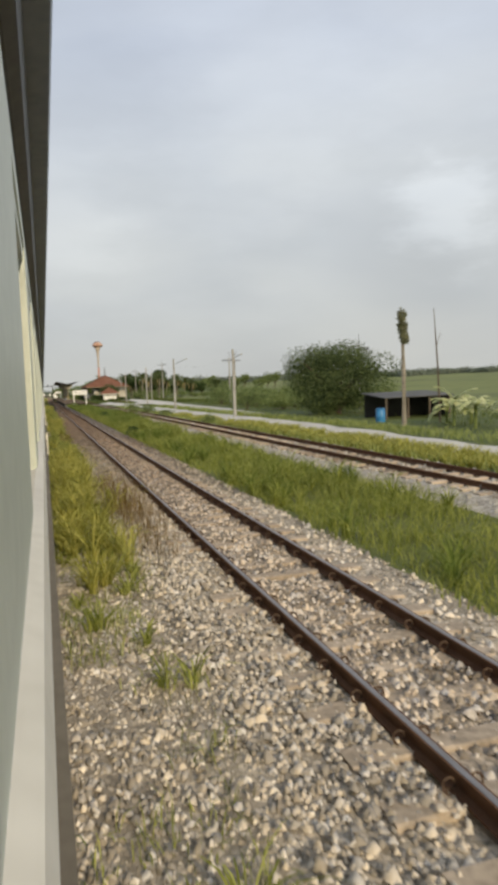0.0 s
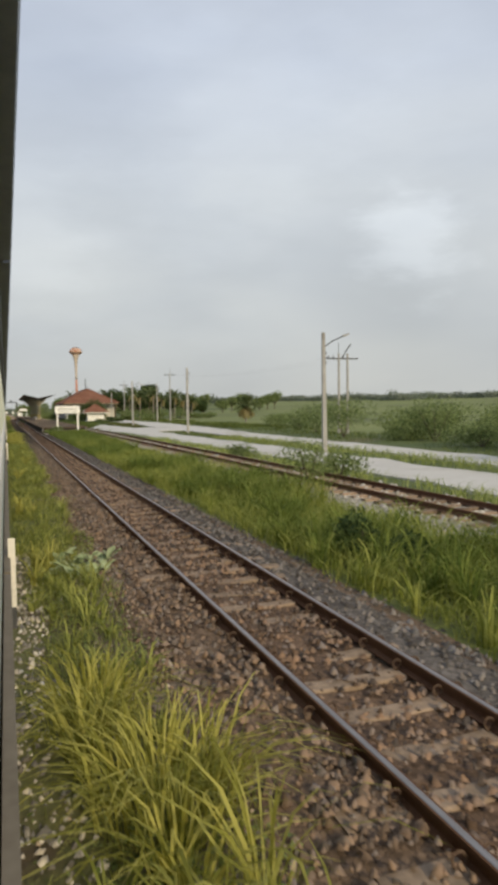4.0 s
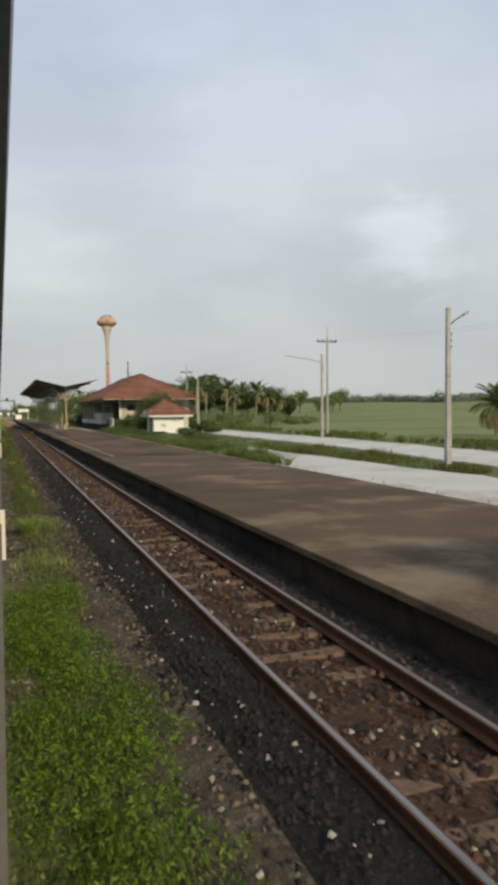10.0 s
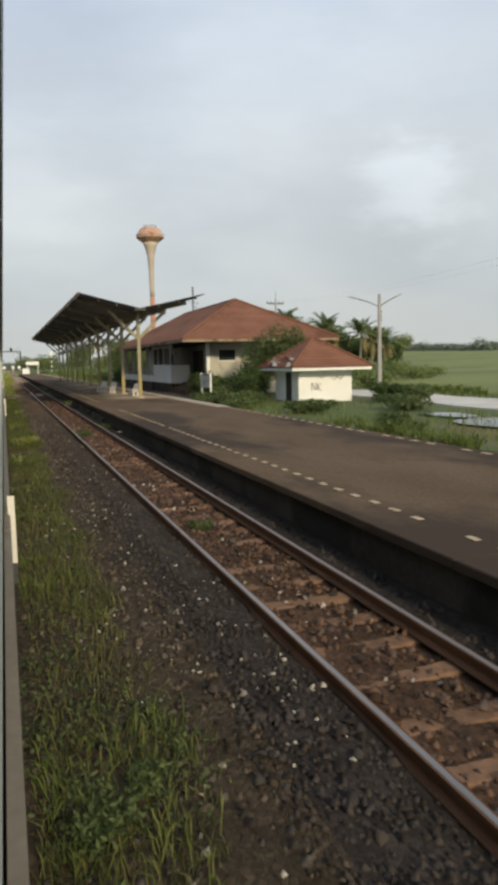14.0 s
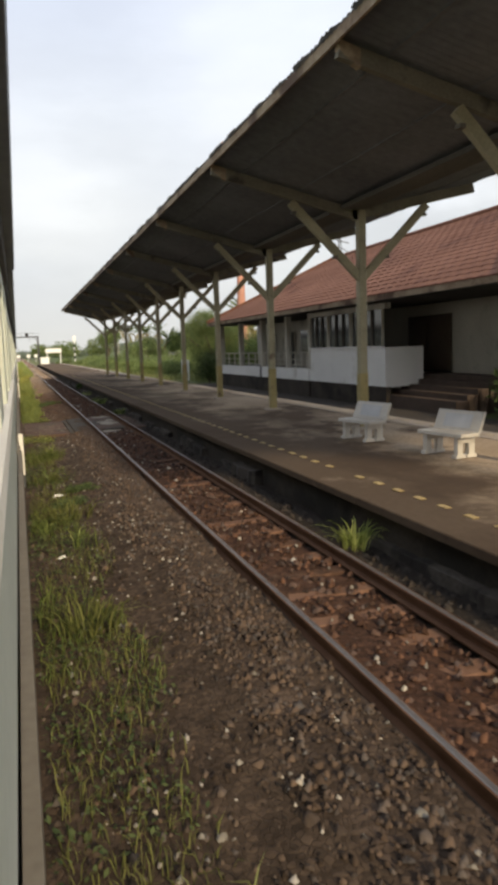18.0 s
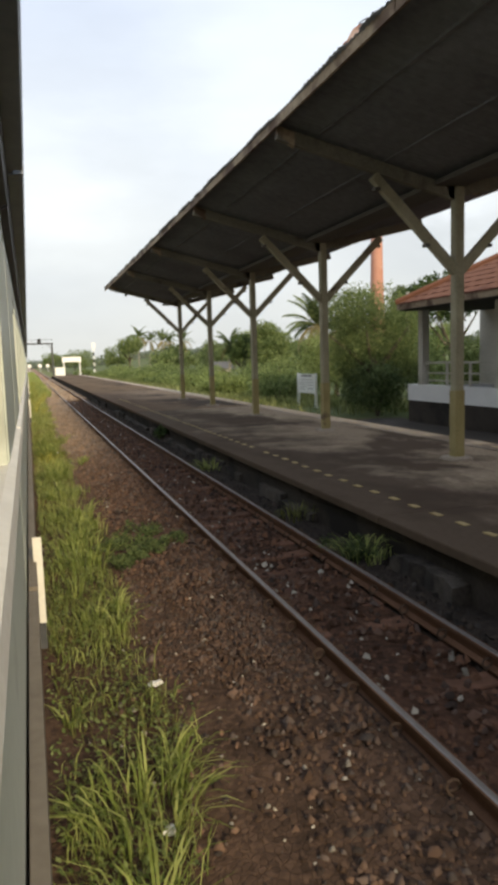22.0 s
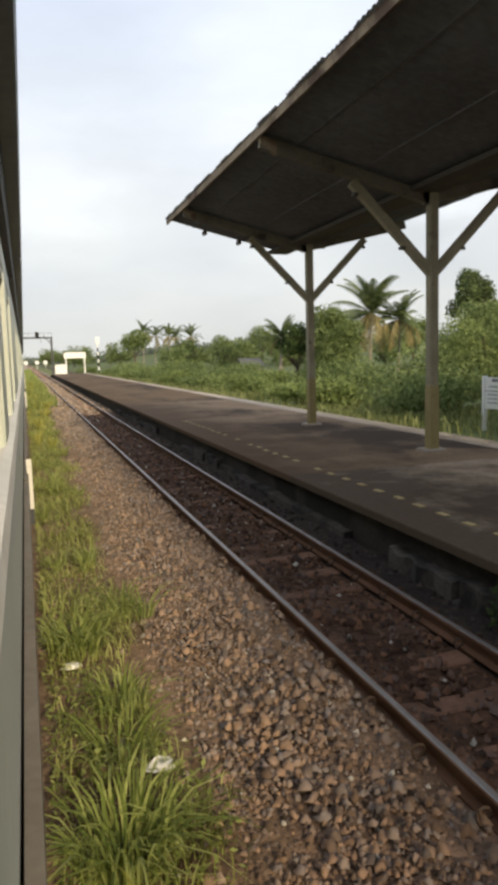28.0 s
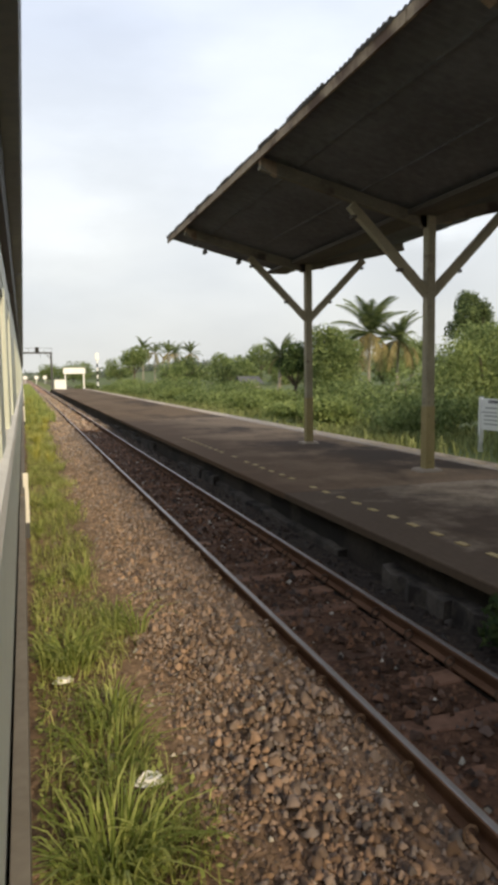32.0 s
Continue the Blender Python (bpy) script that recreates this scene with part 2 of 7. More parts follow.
def leafy(name, dark, light, rough=0.8, translucent=0.35):
    m = material(name, dark, light, scale=0.9, rough=rough, bump=0.0, fine=9.0, random=0.75, coords="Island", spec=0.08)
    n, k = m.node_tree.nodes, m.node_tree.links
    b = n["Principled BSDF"]
    tr = n.new("ShaderNodeBsdfTranslucent")
    k.new(b.inputs["Base Color"].links[0].from_socket, tr.inputs["Color"])
    mix = n.new("ShaderNodeMixShader")
    mix.inputs["Fac"].default_value = translucent
    k.new(b.outputs["BSDF"], mix.inputs[1])
    k.new(tr.outputs["BSDF"], mix.inputs[2])
    k.new(mix.outputs["Shader"], n["Material Output"].inputs["Surface"])
    return m


def dark_edge(m, x0, x1, colour):
    """A darker colour that thins out across a platform, with a ragged border."""
    n, k = m.node_tree.nodes, m.node_tree.links
    b = n["Principled BSDF"]
    was = b.inputs["Base Color"].links[0].from_socket
    geo, sep, noise = n.new("ShaderNodeNewGeometry"), n.new("ShaderNodeSeparateXYZ"), n.new("ShaderNodeTexNoise")
    noise.inputs["Scale"].default_value, noise.inputs["Detail"].default_value, noise.inputs["Roughness"].default_value = 0.7, 7.0, 0.65
    k.new(geo.outputs["Position"], sep.inputs["Vector"])
    k.new(geo.outputs["Position"], noise.inputs["Vector"])
    add, fade, mix = n.new("ShaderNodeMath"), n.new("ShaderNodeMapRange"), n.new("ShaderNodeMixRGB")
    add.operation = "MULTIPLY_ADD"
    add.inputs[1].default_value = 7.0
    k.new(noise.outputs["Fac"], add.inputs[0])
    k.new(sep.outputs["X"], add.inputs[2])
    fade.inputs["From Min"].default_value, fade.inputs["From Max"].default_value = x0 + 3.5, x1 + 3.5
    fade.inputs["To Min"].default_value, fade.inputs["To Max"].default_value = 0.9, 0.0
    k.new(add.outputs[0], fade.inputs["Value"])
    mix.inputs["Color2"].default_value = (*colour, 1)
    k.new(fade.outputs["Result"], mix.inputs["Fac"])
    k.new(was, mix.inputs["Color1"])
    k.new(mix.outputs["Color"], b.inputs["Base Color"])


# Stone and side stops turn paler past y 57: stronger sunlight painted in.
STONE_STOPS = [(-220, (0.54, 0.475, 0.385)), (-180, (0.52, 0.45, 0.36)), (-175, (0.32, 0.265, 0.2)), (-160, (0.2, 0.15, 0.11)), (-150, (0.22, 0.152, 0.105)), (-120, (0.185, 0.128, 0.09)),
               (-95, (0.14, 0.105, 0.08)), (-86, (0.08, 0.064, 0.052)), (-78, (0.042, 0.035, 0.03)), (-66, (0.024, 0.021, 0.019)), (-40, (0.026, 0.022, 0.02)), (-14, (0.05, 0.04, 0.034)), (6, (0.066, 0.047, 0.035)), (17, (0.1, 0.068, 0.048)),
               (30, (0.105, 0.07, 0.05)), (47, (0.088, 0.05, 0.034)), (53.5, (0.128, 0.074, 0.049)), (58.0, (0.24, 0.16, 0.108)), (90, (0.34, 0.24, 0.16)), (200, (0.36, 0.28, 0.2))]
SIDE_STOPS = [(-220, (0.62, 0.545, 0.44)), (-180, (0.56, 0.49, 0.39)), (-172, (0.46, 0.41, 0.33)), (-150, (0.3, 0.24, 0.18)), (-95, (0.2, 0.165, 0.125)), (-60, (0.115, 0.09, 0.064)),
              (-36, (0.072, 0.054, 0.036)), (-15, (0.074, 0.055, 0.037)), (10, (0.085, 0.058, 0.039)), (30, (0.085, 0.058, 0.042)), (48, (0.11, 0.062, 0.04)), (53.5, (0.145, 0.088, 0.056)), (57.5, (0.25, 0.165, 0.105)), (90, (0.3, 0.21, 0.14)), (200, (0.34, 0.26, 0.19))]
FOUR_FOOT_STOPS = [(-220, (0.52, 0.45, 0.36)), (-183, (0.48, 0.4, 0.315)), (-172, (0.29, 0.215, 0.155)), (-150, (0.2, 0.133, 0.09)), (-118, (0.165, 0.106, 0.072)), (-100, (0.115, 0.072, 0.05)),
                   (-70, (0.075, 0.047, 0.031)), (-20, (0.095, 0.054, 0.033)), (10, (0.1, 0.05, 0.031)), (25, (0.085, 0.043, 0.027)), (45, (0.105, 0.052, 0.031)), (70, (0.125, 0.065, 0.038)), (200, (0.2, 0.13, 0.09))]
M_STONE = along_track("ballast_stone", STONE_STOPS, contrast=0.33, fine=24.0, bump=0.3, distance=0.01, random=0.9)
M_STONESIDE = along_track("verge_stone", SIDE_STOPS, contrast=0.55, fine=24.0, bump=0.3, distance=0.01, random=0.9)
M_BEDSIDE = along_track("stony_brown_earth", SIDE_STOPS, contrast=0.45, fine=20.0, random=0.0, cells=23.0)
M_BEDPALE = along_track("pale_siding_bed", [(-220, (0.5, 0.46, 0.4)), (-100, (0.46, 0.42, 0.36)), (-60, (0.3, 0.26, 0.21)), (0, (0.12, 0.1, 0.06)), (100, (0.1, 0.09, 0.05))], contrast=0.35, random=0.0, cells=16.0)
M_BED = along_track("ballast_bed", STONE_STOPS, contrast=0.4, fine=22.0, random=0.0, cells=21.0)
# Ballast beyond the far rail: shade beside the platform is put into darker stops.
FAR_SHADE_STOPS = STONE_STOPS[:4] + [(-150, (0.185, 0.16, 0.14)), (-120, (0.125, 0.11, 0.1)), (-95, (0.085, 0.076, 0.07)), (-66, (0.055, 0.044, 0.038)), (-40, (0.04, 0.033, 0.029)), (0, (0.036, 0.029, 0.024)), (60, (0.045, 0.034, 0.027)), (80, (0.09, 0.066, 0.05)), (200, (0.3, 0.23, 0.17))]
M_STONEFAR = along_track("shade_darkened_ballast_stone", FAR_SHADE_STOPS, contrast=0.5, fine=24.0, bump=0.3, distance=0.01, random=0.9)
M_BEDFAR = along_track("shade_darkened_ballast_bed", FAR_SHADE_STOPS, contrast=0.4, fine=22.0, random=0.0, cells=21.0)
M_BEDIN = along_track("four_foot_bed", FOUR_FOOT_STOPS, contrast=0.4, fine=22.0, random=0.0, cells=23.0)
M_STONE_IN = along_track("four_foot_stone", FOUR_FOOT_STOPS, contrast=0.5, fine=24.0, bump=0.3, distance=0.01, random=0.9)
M_RIMSTONE = along_track("rim_gravel_stone", [(-160, (0.42, 0.38, 0.32)), (-120, (0.4, 0.36, 0.3)), (-60, (0.17, 0.145, 0.12)), (-20, (0.15, 0.125, 0.1))], contrast=0.5, fine=24.0, bump=0.3, distance=0.01, random=0.9)
M_SLEEPER = along_track("sleeper_concrete", [(-220, (0.4, 0.34, 0.27)), (-180, (0.35, 0.285, 0.22)), (-150, (0.26, 0.2, 0.148)), (-110, (0.23, 0.16, 0.11)), (-60, (0.14, 0.094, 0.064)), (-20, (0.165, 0.096, 0.06)),
                                             (10, (0.16, 0.088, 0.057)), (24, (0.11, 0.06, 0.039)), (45, (0.13, 0.066, 0.043)), (80, (0.19, 0.11, 0.072)), (200, (0.3, 0.2, 0.15))],
                        contrast=0.45, fine=14.0, bump=0.5, distance=0.012, random=0.4)
M_RAIL = material("rusted_rail_steel", (0.1, 0.052, 0.032), (0.16, 0.088, 0.055), scale=3, fine=90, rough=0.92, metal=0.0, spec=0.06, bump=0.1, distance=0.003)
M_RAILHEAD = material("polished_rail_head", (0.20, 0.185, 0.175), (0.34, 0.32, 0.31), scale=2, fine=50, rough=0.4, metal=0.7, bump=0.03, distance=0.002, stretch=(1, 0.1, 1))
M_CLIP = material("rusted_clip", (0.05, 0.03, 0.02), (0.115, 0.072, 0.046), rough=0.8, bump=0.1)
M_GROUND = material("weedy_earth", (0.085, 0.105, 0.026), (0.155, 0.17, 0.048), scale=0.9, fine=14, bump=0.7, distance=0.06, stain=(0.1, 0.08, 0.05), stain_scale=0.25, stain_cut=0.6)
M_VERGE = material("weedy_verge_soil", (0.1, 0.105, 0.042), (0.18, 0.178, 0.075), scale=1.6, fine=16, bump=0.8, distance=0.05, stain=(0.095, 0.075, 0.048), stain_scale=0.9, stain_cut=0.55)
M_PADDY = material("rice_field", (0.12, 0.15, 0.044), (0.2, 0.22, 0.07), scale=0.03, fine=0.5, bump=0.5, distance=0.2, stain=(0.105, 0.125, 0.045), stain_scale=0.018, stain_cut=0.52, stretch=(1, 1.6, 1))
M_SCRUB = material("scrub_ground", (0.055, 0.085, 0.022), (0.11, 0.13, 0.04), scale=0.25, fine=6, bump=1.0, distance=0.12, stain=(0.14, 0.11, 0.055), stain_scale=0.09, stain_cut=0.57)
M_ROAD = material("pale_concrete_road", (0.46, 0.44, 0.405), (0.58, 0.56, 0.52), scale=0.35, fine=16, bump=0.15, stain=(0.38, 0.35, 0.3), stain_scale=0.22, stain_cut=0.56)
M_PLAT = material("weathered_platform_concrete", (0.088, 0.06, 0.039), (0.15, 0.106, 0.069), scale=0.6, fine=24, bump=0.15, rough=0.95, spec=0.1, stain=(0.055, 0.04, 0.03), stain_scale=0.33, stain_cut=0.52, stretch=(1, 0.45, 1))
M_PLATCAN = material("mottled_platform_concrete", (0.24, 0.175, 0.12), (0.5, 0.39, 0.28), scale=0.5, fine=18, bump=0.12, rough=0.95, spec=0.1, stain=(0.105, 0.073, 0.05), stain_scale=0.42, stain_cut=0.5, stretch=(1, 0.6, 1))
dark_edge(M_PLATCAN, 4.7, 6.7, (0.07, 0.048, 0.033))
# Canopy shade is put into this darker copy of the platform concrete.
M_PLATDIM = material("shade_dimmed_platform_concrete", (0.185, 0.12, 0.075), (0.35, 0.245, 0.155), scale=0.4, fine=18, bump=0.12, rough=0.95, spec=0.1, stain=(0.07, 0.05, 0.037), stain_scale=0.36, stain_cut=0.5, stretch=(1, 0.6, 1))
dark_edge(M_PLATDIM, 4.2, 7.0, (0.105, 0.066, 0.041))
M_PLATDARK = material("dark_patched_platform", (0.07, 0.05, 0.034), (0.15, 0.11, 0.072), scale=0.6, fine=24, bump=0.2, rough=0.95, spec=0.1, stain=(0.21, 0.158, 0.108), stain_scale=0.3, stain_cut=0.54)
M_PLATLIGHT = material("pale_platform_concrete", (0.3, 0.245, 0.19), (0.44, 0.37, 0.295), scale=0.5, fine=24, bump=0.2, stain=(0.16, 0.125, 0.095), stain_scale=0.3, stain_cut=0.55)
M_YARD = material("dark_station_yard", (0.04, 0.034, 0.03), (0.07, 0.058, 0.048), scale=0.7, fine=14, bump=0.4, stain=(0.095, 0.08, 0.06), stain_scale=0.4, stain_cut=0.62)
M_PLATWALL = material("dark_base_wall", (0.028, 0.023, 0.019), (0.066, 0.054, 0.044), scale=1.2, fine=18, bump=0.5, distance=0.02, stain=(0.02, 0.018, 0.015), stain_scale=0.7, stain_cut=0.5)
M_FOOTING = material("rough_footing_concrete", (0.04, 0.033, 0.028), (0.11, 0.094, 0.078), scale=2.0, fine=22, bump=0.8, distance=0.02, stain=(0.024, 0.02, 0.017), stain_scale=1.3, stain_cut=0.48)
M_DASH = material("worn_yellow_paint", (0.32, 0.225, 0.095), (0.52, 0.4, 0.19), scale=6, fine=40, bump=0.05, rough=0.8, stain=(0.14, 0.1, 0.06), stain_scale=7, stain_cut=0.62)
M_DASHWHITE = material("worn_cream_paint", (0.36, 0.28, 0.18), (0.5, 0.41, 0.28), scale=6, fine=40, bump=0.05, rough=0.8, stain=(0.15, 0.11, 0.07), stain_scale=7, stain_cut=0.6)
M_POST = material("dusty_yellow_painted_steel", (0.24, 0.21, 0.135), (0.37, 0.33, 0.22), scale=2.5, fine=30, rough=0.6, bump=0.08, stain=(0.14, 0.1, 0.066), stain_scale=2.2, stain_cut=0.62)
M_POSTLOW = material("faded_yellow_post_foot", (0.26, 0.205, 0.085), (0.36, 0.29, 0.135), scale=3, fine=30, rough=0.6, bump=0.08, stain=(0.12, 0.08, 0.05), stain_scale=2.6, stain_cut=0.6)
M_SHEET = material("sooty_roof_sheet", (0.125, 0.124, 0.128), (0.205, 0.204, 0.21), scale=0.5, fine=8, rough=0.9, bump=0.05, spec=0.1)
M_SHEETTOP = material("grey_roof_sheet", (0.06, 0.06, 0.06), (0.12, 0.12, 0.118), scale=0.8, fine=12, rough=0.7, bump=0.1)
M_FASCIA = material("weathered_fascia_board", (0.2, 0.135, 0.085), (0.4, 0.315, 0.215), scale=1.1, fine=16, rough=0.8, bump=0.2, stain=(0.11, 0.068, 0.045), stain_scale=0.8, stain_cut=0.5)
M_RAFTER = material("dusty_rafter_timber", (0.13, 0.115, 0.085), (0.23, 0.205, 0.155), scale=2, fine=30, rough=0.85, bump=0.2, stain=(0.07, 0.06, 0.05), stain_scale=1.4, stain_cut=0.56)
M_TIMBER = material("dark_roof_timber", (0.08, 0.072, 0.062), (0.145, 0.128, 0.108), scale=2, fine=30, rough=0.85, bump=0.2, stretch=(1, 0.3, 1))
M_WHITE = material("white_painted_plaster", (0.72, 0.72, 0.7), (0.83, 0.83, 0.81), scale=0.8, fine=20, rough=0.8, bump=0.06, stain=(0.55, 0.53, 0.49), stain_scale=0.6, stain_cut=0.6)
M_CREAM = material("aged_cream_plaster", (0.41, 0.385, 0.325), (0.53, 0.5, 0.425), scale=0.7, fine=16, rough=0.85, bump=0.08, stain=(0.3, 0.275, 0.23), stain_scale=0.5, stain_cut=0.57)
M_TILE = material("terracotta_roof_tile", (0.15, 0.068, 0.044), (0.23, 0.112, 0.076), scale=0.7, fine=18, rough=0.85, bump=0.15, random=0.12, stain=(0.12, 0.054, 0.038), stain_scale=0.35, stain_cut=0.56, spec=0.12)
# Near-black colour stands in for shade in rooms, doorways and under eaves.
M_DARKROOM = material("painted_dim_interior", (0.03, 0.03, 0.028), (0.06, 0.058, 0.054), scale=1, fine=10, rough=0.9, bump=0.0)
M_DOOR = material("brown_door_paint", (0.07, 0.05, 0.036), (0.11, 0.082, 0.06), scale=1.5, fine=20, rough=0.7, bump=0.1)
M_STEP = material("dark_brown_stair", (0.06, 0.042, 0.033), (0.105, 0.075, 0.058), scale=2, fine=24, rough=0.8, bump=0.15)
M_SIGN = material("white_sign_enamel", (0.72, 0.72, 0.69), (0.82, 0.82, 0.79), scale=1.2, fine=14, rough=0.45, bump=0.02, stain=(0.56, 0.53, 0.47), stain_scale=1.6, stain_cut=0.66)
M_INK = material("dark_sign_lettering", (0.03, 0.03, 0.035), (0.06, 0.06, 0.065), rough=0.6, bump=0.0)
M_INKWORN = material("worn_sign_lettering", (0.1, 0.1, 0.105), (0.24, 0.24, 0.235), scale=5, rough=0.6, bump=0.0)
M_SCRAWL = material("dark_scrawled_paint", (0.09, 0.09, 0.09), (0.17, 0.17, 0.165), scale=6, rough=0.7, bump=0.0)
M_INKFADED = material("faded_sign_lettering", (0.32, 0.32, 0.31), (0.46, 0.46, 0.44), rough=0.6, bump=0.0)
M_CONCRETE = material("grey_cast_concrete", (0.26, 0.255, 0.245), (0.39, 0.383, 0.366), scale=1.6, fine=26, rough=0.85, bump=0.15, stain=(0.2, 0.19, 0.17), stain_scale=1.5, stain_cut=0.6)
M_BENCH = material("pale_terrazzo", (0.48, 0.44, 0.38), (0.62, 0.58, 0.51), scale=3, fine=60, rough=0.6, bump=0.05, stain=(0.36, 0.33, 0.28), stain_scale=3, stain_cut=0.62)
M_STEEL = material("dark_painted_steel", (0.04, 0.042, 0.044), (0.075, 0.077, 0.08), scale=2, fine=20, rough=0.6, bump=0.05)
M_BLACK = material("black_signal_back", (0.012, 0.012, 0.012), (0.022, 0.022, 0.022), rough=0.7, bump=0.0)
M_RED = material("faded_red_paint", (0.38, 0.17, 0.12), (0.5, 0.27, 0.2), scale=1, fine=12, rough=0.7, bump=0.05, stain=(0.56, 0.46, 0.4), stain_scale=0.7, stain_cut=0.6)
M_TANK = material("rust_streaked_tank_paint", (0.4, 0.22, 0.16), (0.54, 0.4, 0.32), scale=1.3, fine=9, rough=0.7, bump=0.05, stain=(0.36, 0.15, 0.08), stain_scale=1.1, stain_cut=0.54)
M_STEM = material("pale_tower_stem", (0.4, 0.33, 0.27), (0.54, 0.47, 0.4), scale=0.8, fine=12, rough=0.8, bump=0.05, stain=(0.5, 0.22, 0.13), stain_scale=0.5, stain_cut=0.6)
M_BARK = material("rough_bark", (0.07, 0.055, 0.042), (0.15, 0.12, 0.09), scale=3, fine=24, rough=0.9, bump=0.6, distance=0.03, stretch=(1, 1, 0.3))
M_PALMBARK = material("grey_palm_bark", (0.19, 0.17, 0.14), (0.33, 0.3, 0.25), scale=3, fine=14, rough=0.9, bump=0.5, distance=0.03, stretch=(1, 1, 3))
M_LEAF = leafy("tree_leaf", (0.11, 0.152, 0.056), (0.25, 0.305, 0.125), translucent=0.45)
M_LEAFDARK = leafy("dark_tree_leaf", (0.038, 0.064, 0.026), (0.095, 0.135, 0.05))
M_LEAFMID = leafy("mid_tree_leaf", (0.062, 0.09, 0.04), (0.15, 0.19, 0.078), translucent=0.4)
# Brighter copy of the mid leaf: sunlight on the crown is in the colour.
M_LEAFTREE = leafy("sun_brightened_tree_leaf", (0.1, 0.14, 0.055), (0.22, 0.27, 0.11), translucent=0.45)
M_LEAFLIGHT = leafy("fresh_shrub_leaf", (0.135, 0.18, 0.06), (0.28, 0.335, 0.13), translucent=0.45)
M_CREEPER = leafy("bright_creeper_leaf", (0.075, 0.14, 0.016), (0.21, 0.31, 0.05), translucent=0.45)
M_BANANA = leafy("pale_banana_leaf", (0.4, 0.44, 0.22), (0.62, 0.64, 0.38))
M_PALMGREY = leafy("withered_palm_tuft", (0.15, 0.16, 0.09), (0.27, 0.27, 0.17))
M_PALM = leafy("palm_frond", (0.08, 0.11, 0.045), (0.18, 0.215, 0.095))
M_PALMDRY = leafy("dry_palm_frond", (0.2, 0.17, 0.08), (0.33, 0.28, 0.14))
M_GRASS = leafy("green_grass", (0.21, 0.26, 0.07), (0.46, 0.5, 0.175), translucent=0.5)
M_GRASSY = leafy("yellow_green_grass", (0.31, 0.305, 0.065), (0.62, 0.585, 0.175), translucent=0.5)
M_GRASSDRY = leafy("dry_brown_grass", (0.13, 0.085, 0.035), (0.27, 0.19, 0.085), translucent=0.2)
M_GRASSOLIVE = leafy("olive_weed", (0.105, 0.115, 0.036), (0.21, 0.215, 0.072), translucent=0.4)
M_BANKGRASS = leafy("bank_grass_blade", (0.105, 0.15, 0.03), (0.25, 0.3, 0.075), translucent=0.45)
M_VERGEGRASS = leafy("lush_verge_blade", (0.21, 0.24, 0.055), (0.46, 0.48, 0.145), translucent=0.45)
M_BANKYELLOW = leafy("yellowing_bank_blade", (0.19, 0.225, 0.045), (0.4, 0.42, 0.115), translucent=0.45)
# Brighter copy of the verge grass, with stronger sunlight put into its colour.
M_VERGEPALE = leafy("sun_brightened_verge_blade", (0.3, 0.33, 0.1), (0.6, 0.62, 0.23), translucent=0.5)
M_SCRUBGRASS = leafy("pale_scrub_grass", (0.14, 0.165, 0.06), (0.3, 0.32, 0.135), translucent=0.4)
M_MEADOW = leafy("dark_meadow_grass", (0.085, 0.12, 0.032), (0.2, 0.235, 0.07), translucent=0.4)
# Distance haze is mixed into this leaf colour as pale blue-green.
M_FAR = leafy("haze_tinted_far_wood", (0.12, 0.15, 0.125), (0.175, 0.205, 0.165), translucent=0.0)
M_TRAIN = material("grey_green_carriage_paint", (0.45, 0.49, 0.43), (0.57, 0.61, 0.54), scale=0.6, fine=20, rough=0.45, bump=0.02, stain=(0.29, 0.31, 0.27), stain_scale=0.8, stain_cut=0.6, spec=0.5)
M_TRAINCREAM = material("worn_cream_carriage_rail", (0.6, 0.575, 0.51), (0.74, 0.715, 0.65), scale=2, fine=20, rough=0.5, bump=0.04, stain=(0.34, 0.26, 0.19), stain_scale=2, stain_cut=0.64)
M_TRAINDARK = material("dark_carriage_roof_edge", (0.055, 0.05, 0.046), (0.10, 0.092, 0.085), scale=1, fine=20, rough=0.55, bump=0.03)
M_TRAINGREY = material("blue_grey_gutter", (0.16, 0.18, 0.21), (0.24, 0.26, 0.29), scale=2, fine=20, rough=0.5, bump=0.03)
M_TRAINBROWN = material("brown_sole_bar", (0.13, 0.11, 0.085), (0.19, 0.165, 0.13), scale=2, fine=20, rough=0.7, bump=0.05)
M_GLASS = bpy.data.materials.new("window_glass")
M_GLASS.use_nodes = True
_g = M_GLASS.node_tree.nodes["Principled BSDF"]
_g.inputs["Base Color"].default_value = (0.03, 0.035, 0.035, 1)
_g.inputs["Roughness"].default_value = 0.08
M_BLUE = material("blue_plastic_drum", (0.03, 0.16, 0.36), (0.05, 0.24, 0.48), rough=0.4, bump=0.0)
M_LITTER = material("white_litter", (0.68, 0.67, 0.64), (0.82, 0.81, 0.78), rough=0.6, bump=0.0)
M_WATER = bpy.data.materials.new("ditch_water")
M_WATER.use_nodes = True
_g = M_WATER.node_tree.nodes["Principled BSDF"]
_g.inputs["Base Color"].default_value = (0.05, 0.055, 0.045, 1)
_g.inputs["Roughness"].default_value = 0.06
M_ASPHALT = material("brown_crossing_slab", (0.07, 0.04, 0.028), (0.125, 0.072, 0.049), scale=0.9, fine=18, rough=0.75, bump=0.2, spec=0.25, stain=(0.052, 0.044, 0.03), stain_scale=0.8, stain_cut=0.5)
M_STEELPLATE = material("dark_crossing_plate", (0.045, 0.041, 0.035), (0.085, 0.077, 0.065), scale=1.2, fine=24, rough=0.8, bump=0.1, spec=0.15, stain=(0.12, 0.1, 0.075), stain_scale=1.4, stain_cut=0.6)
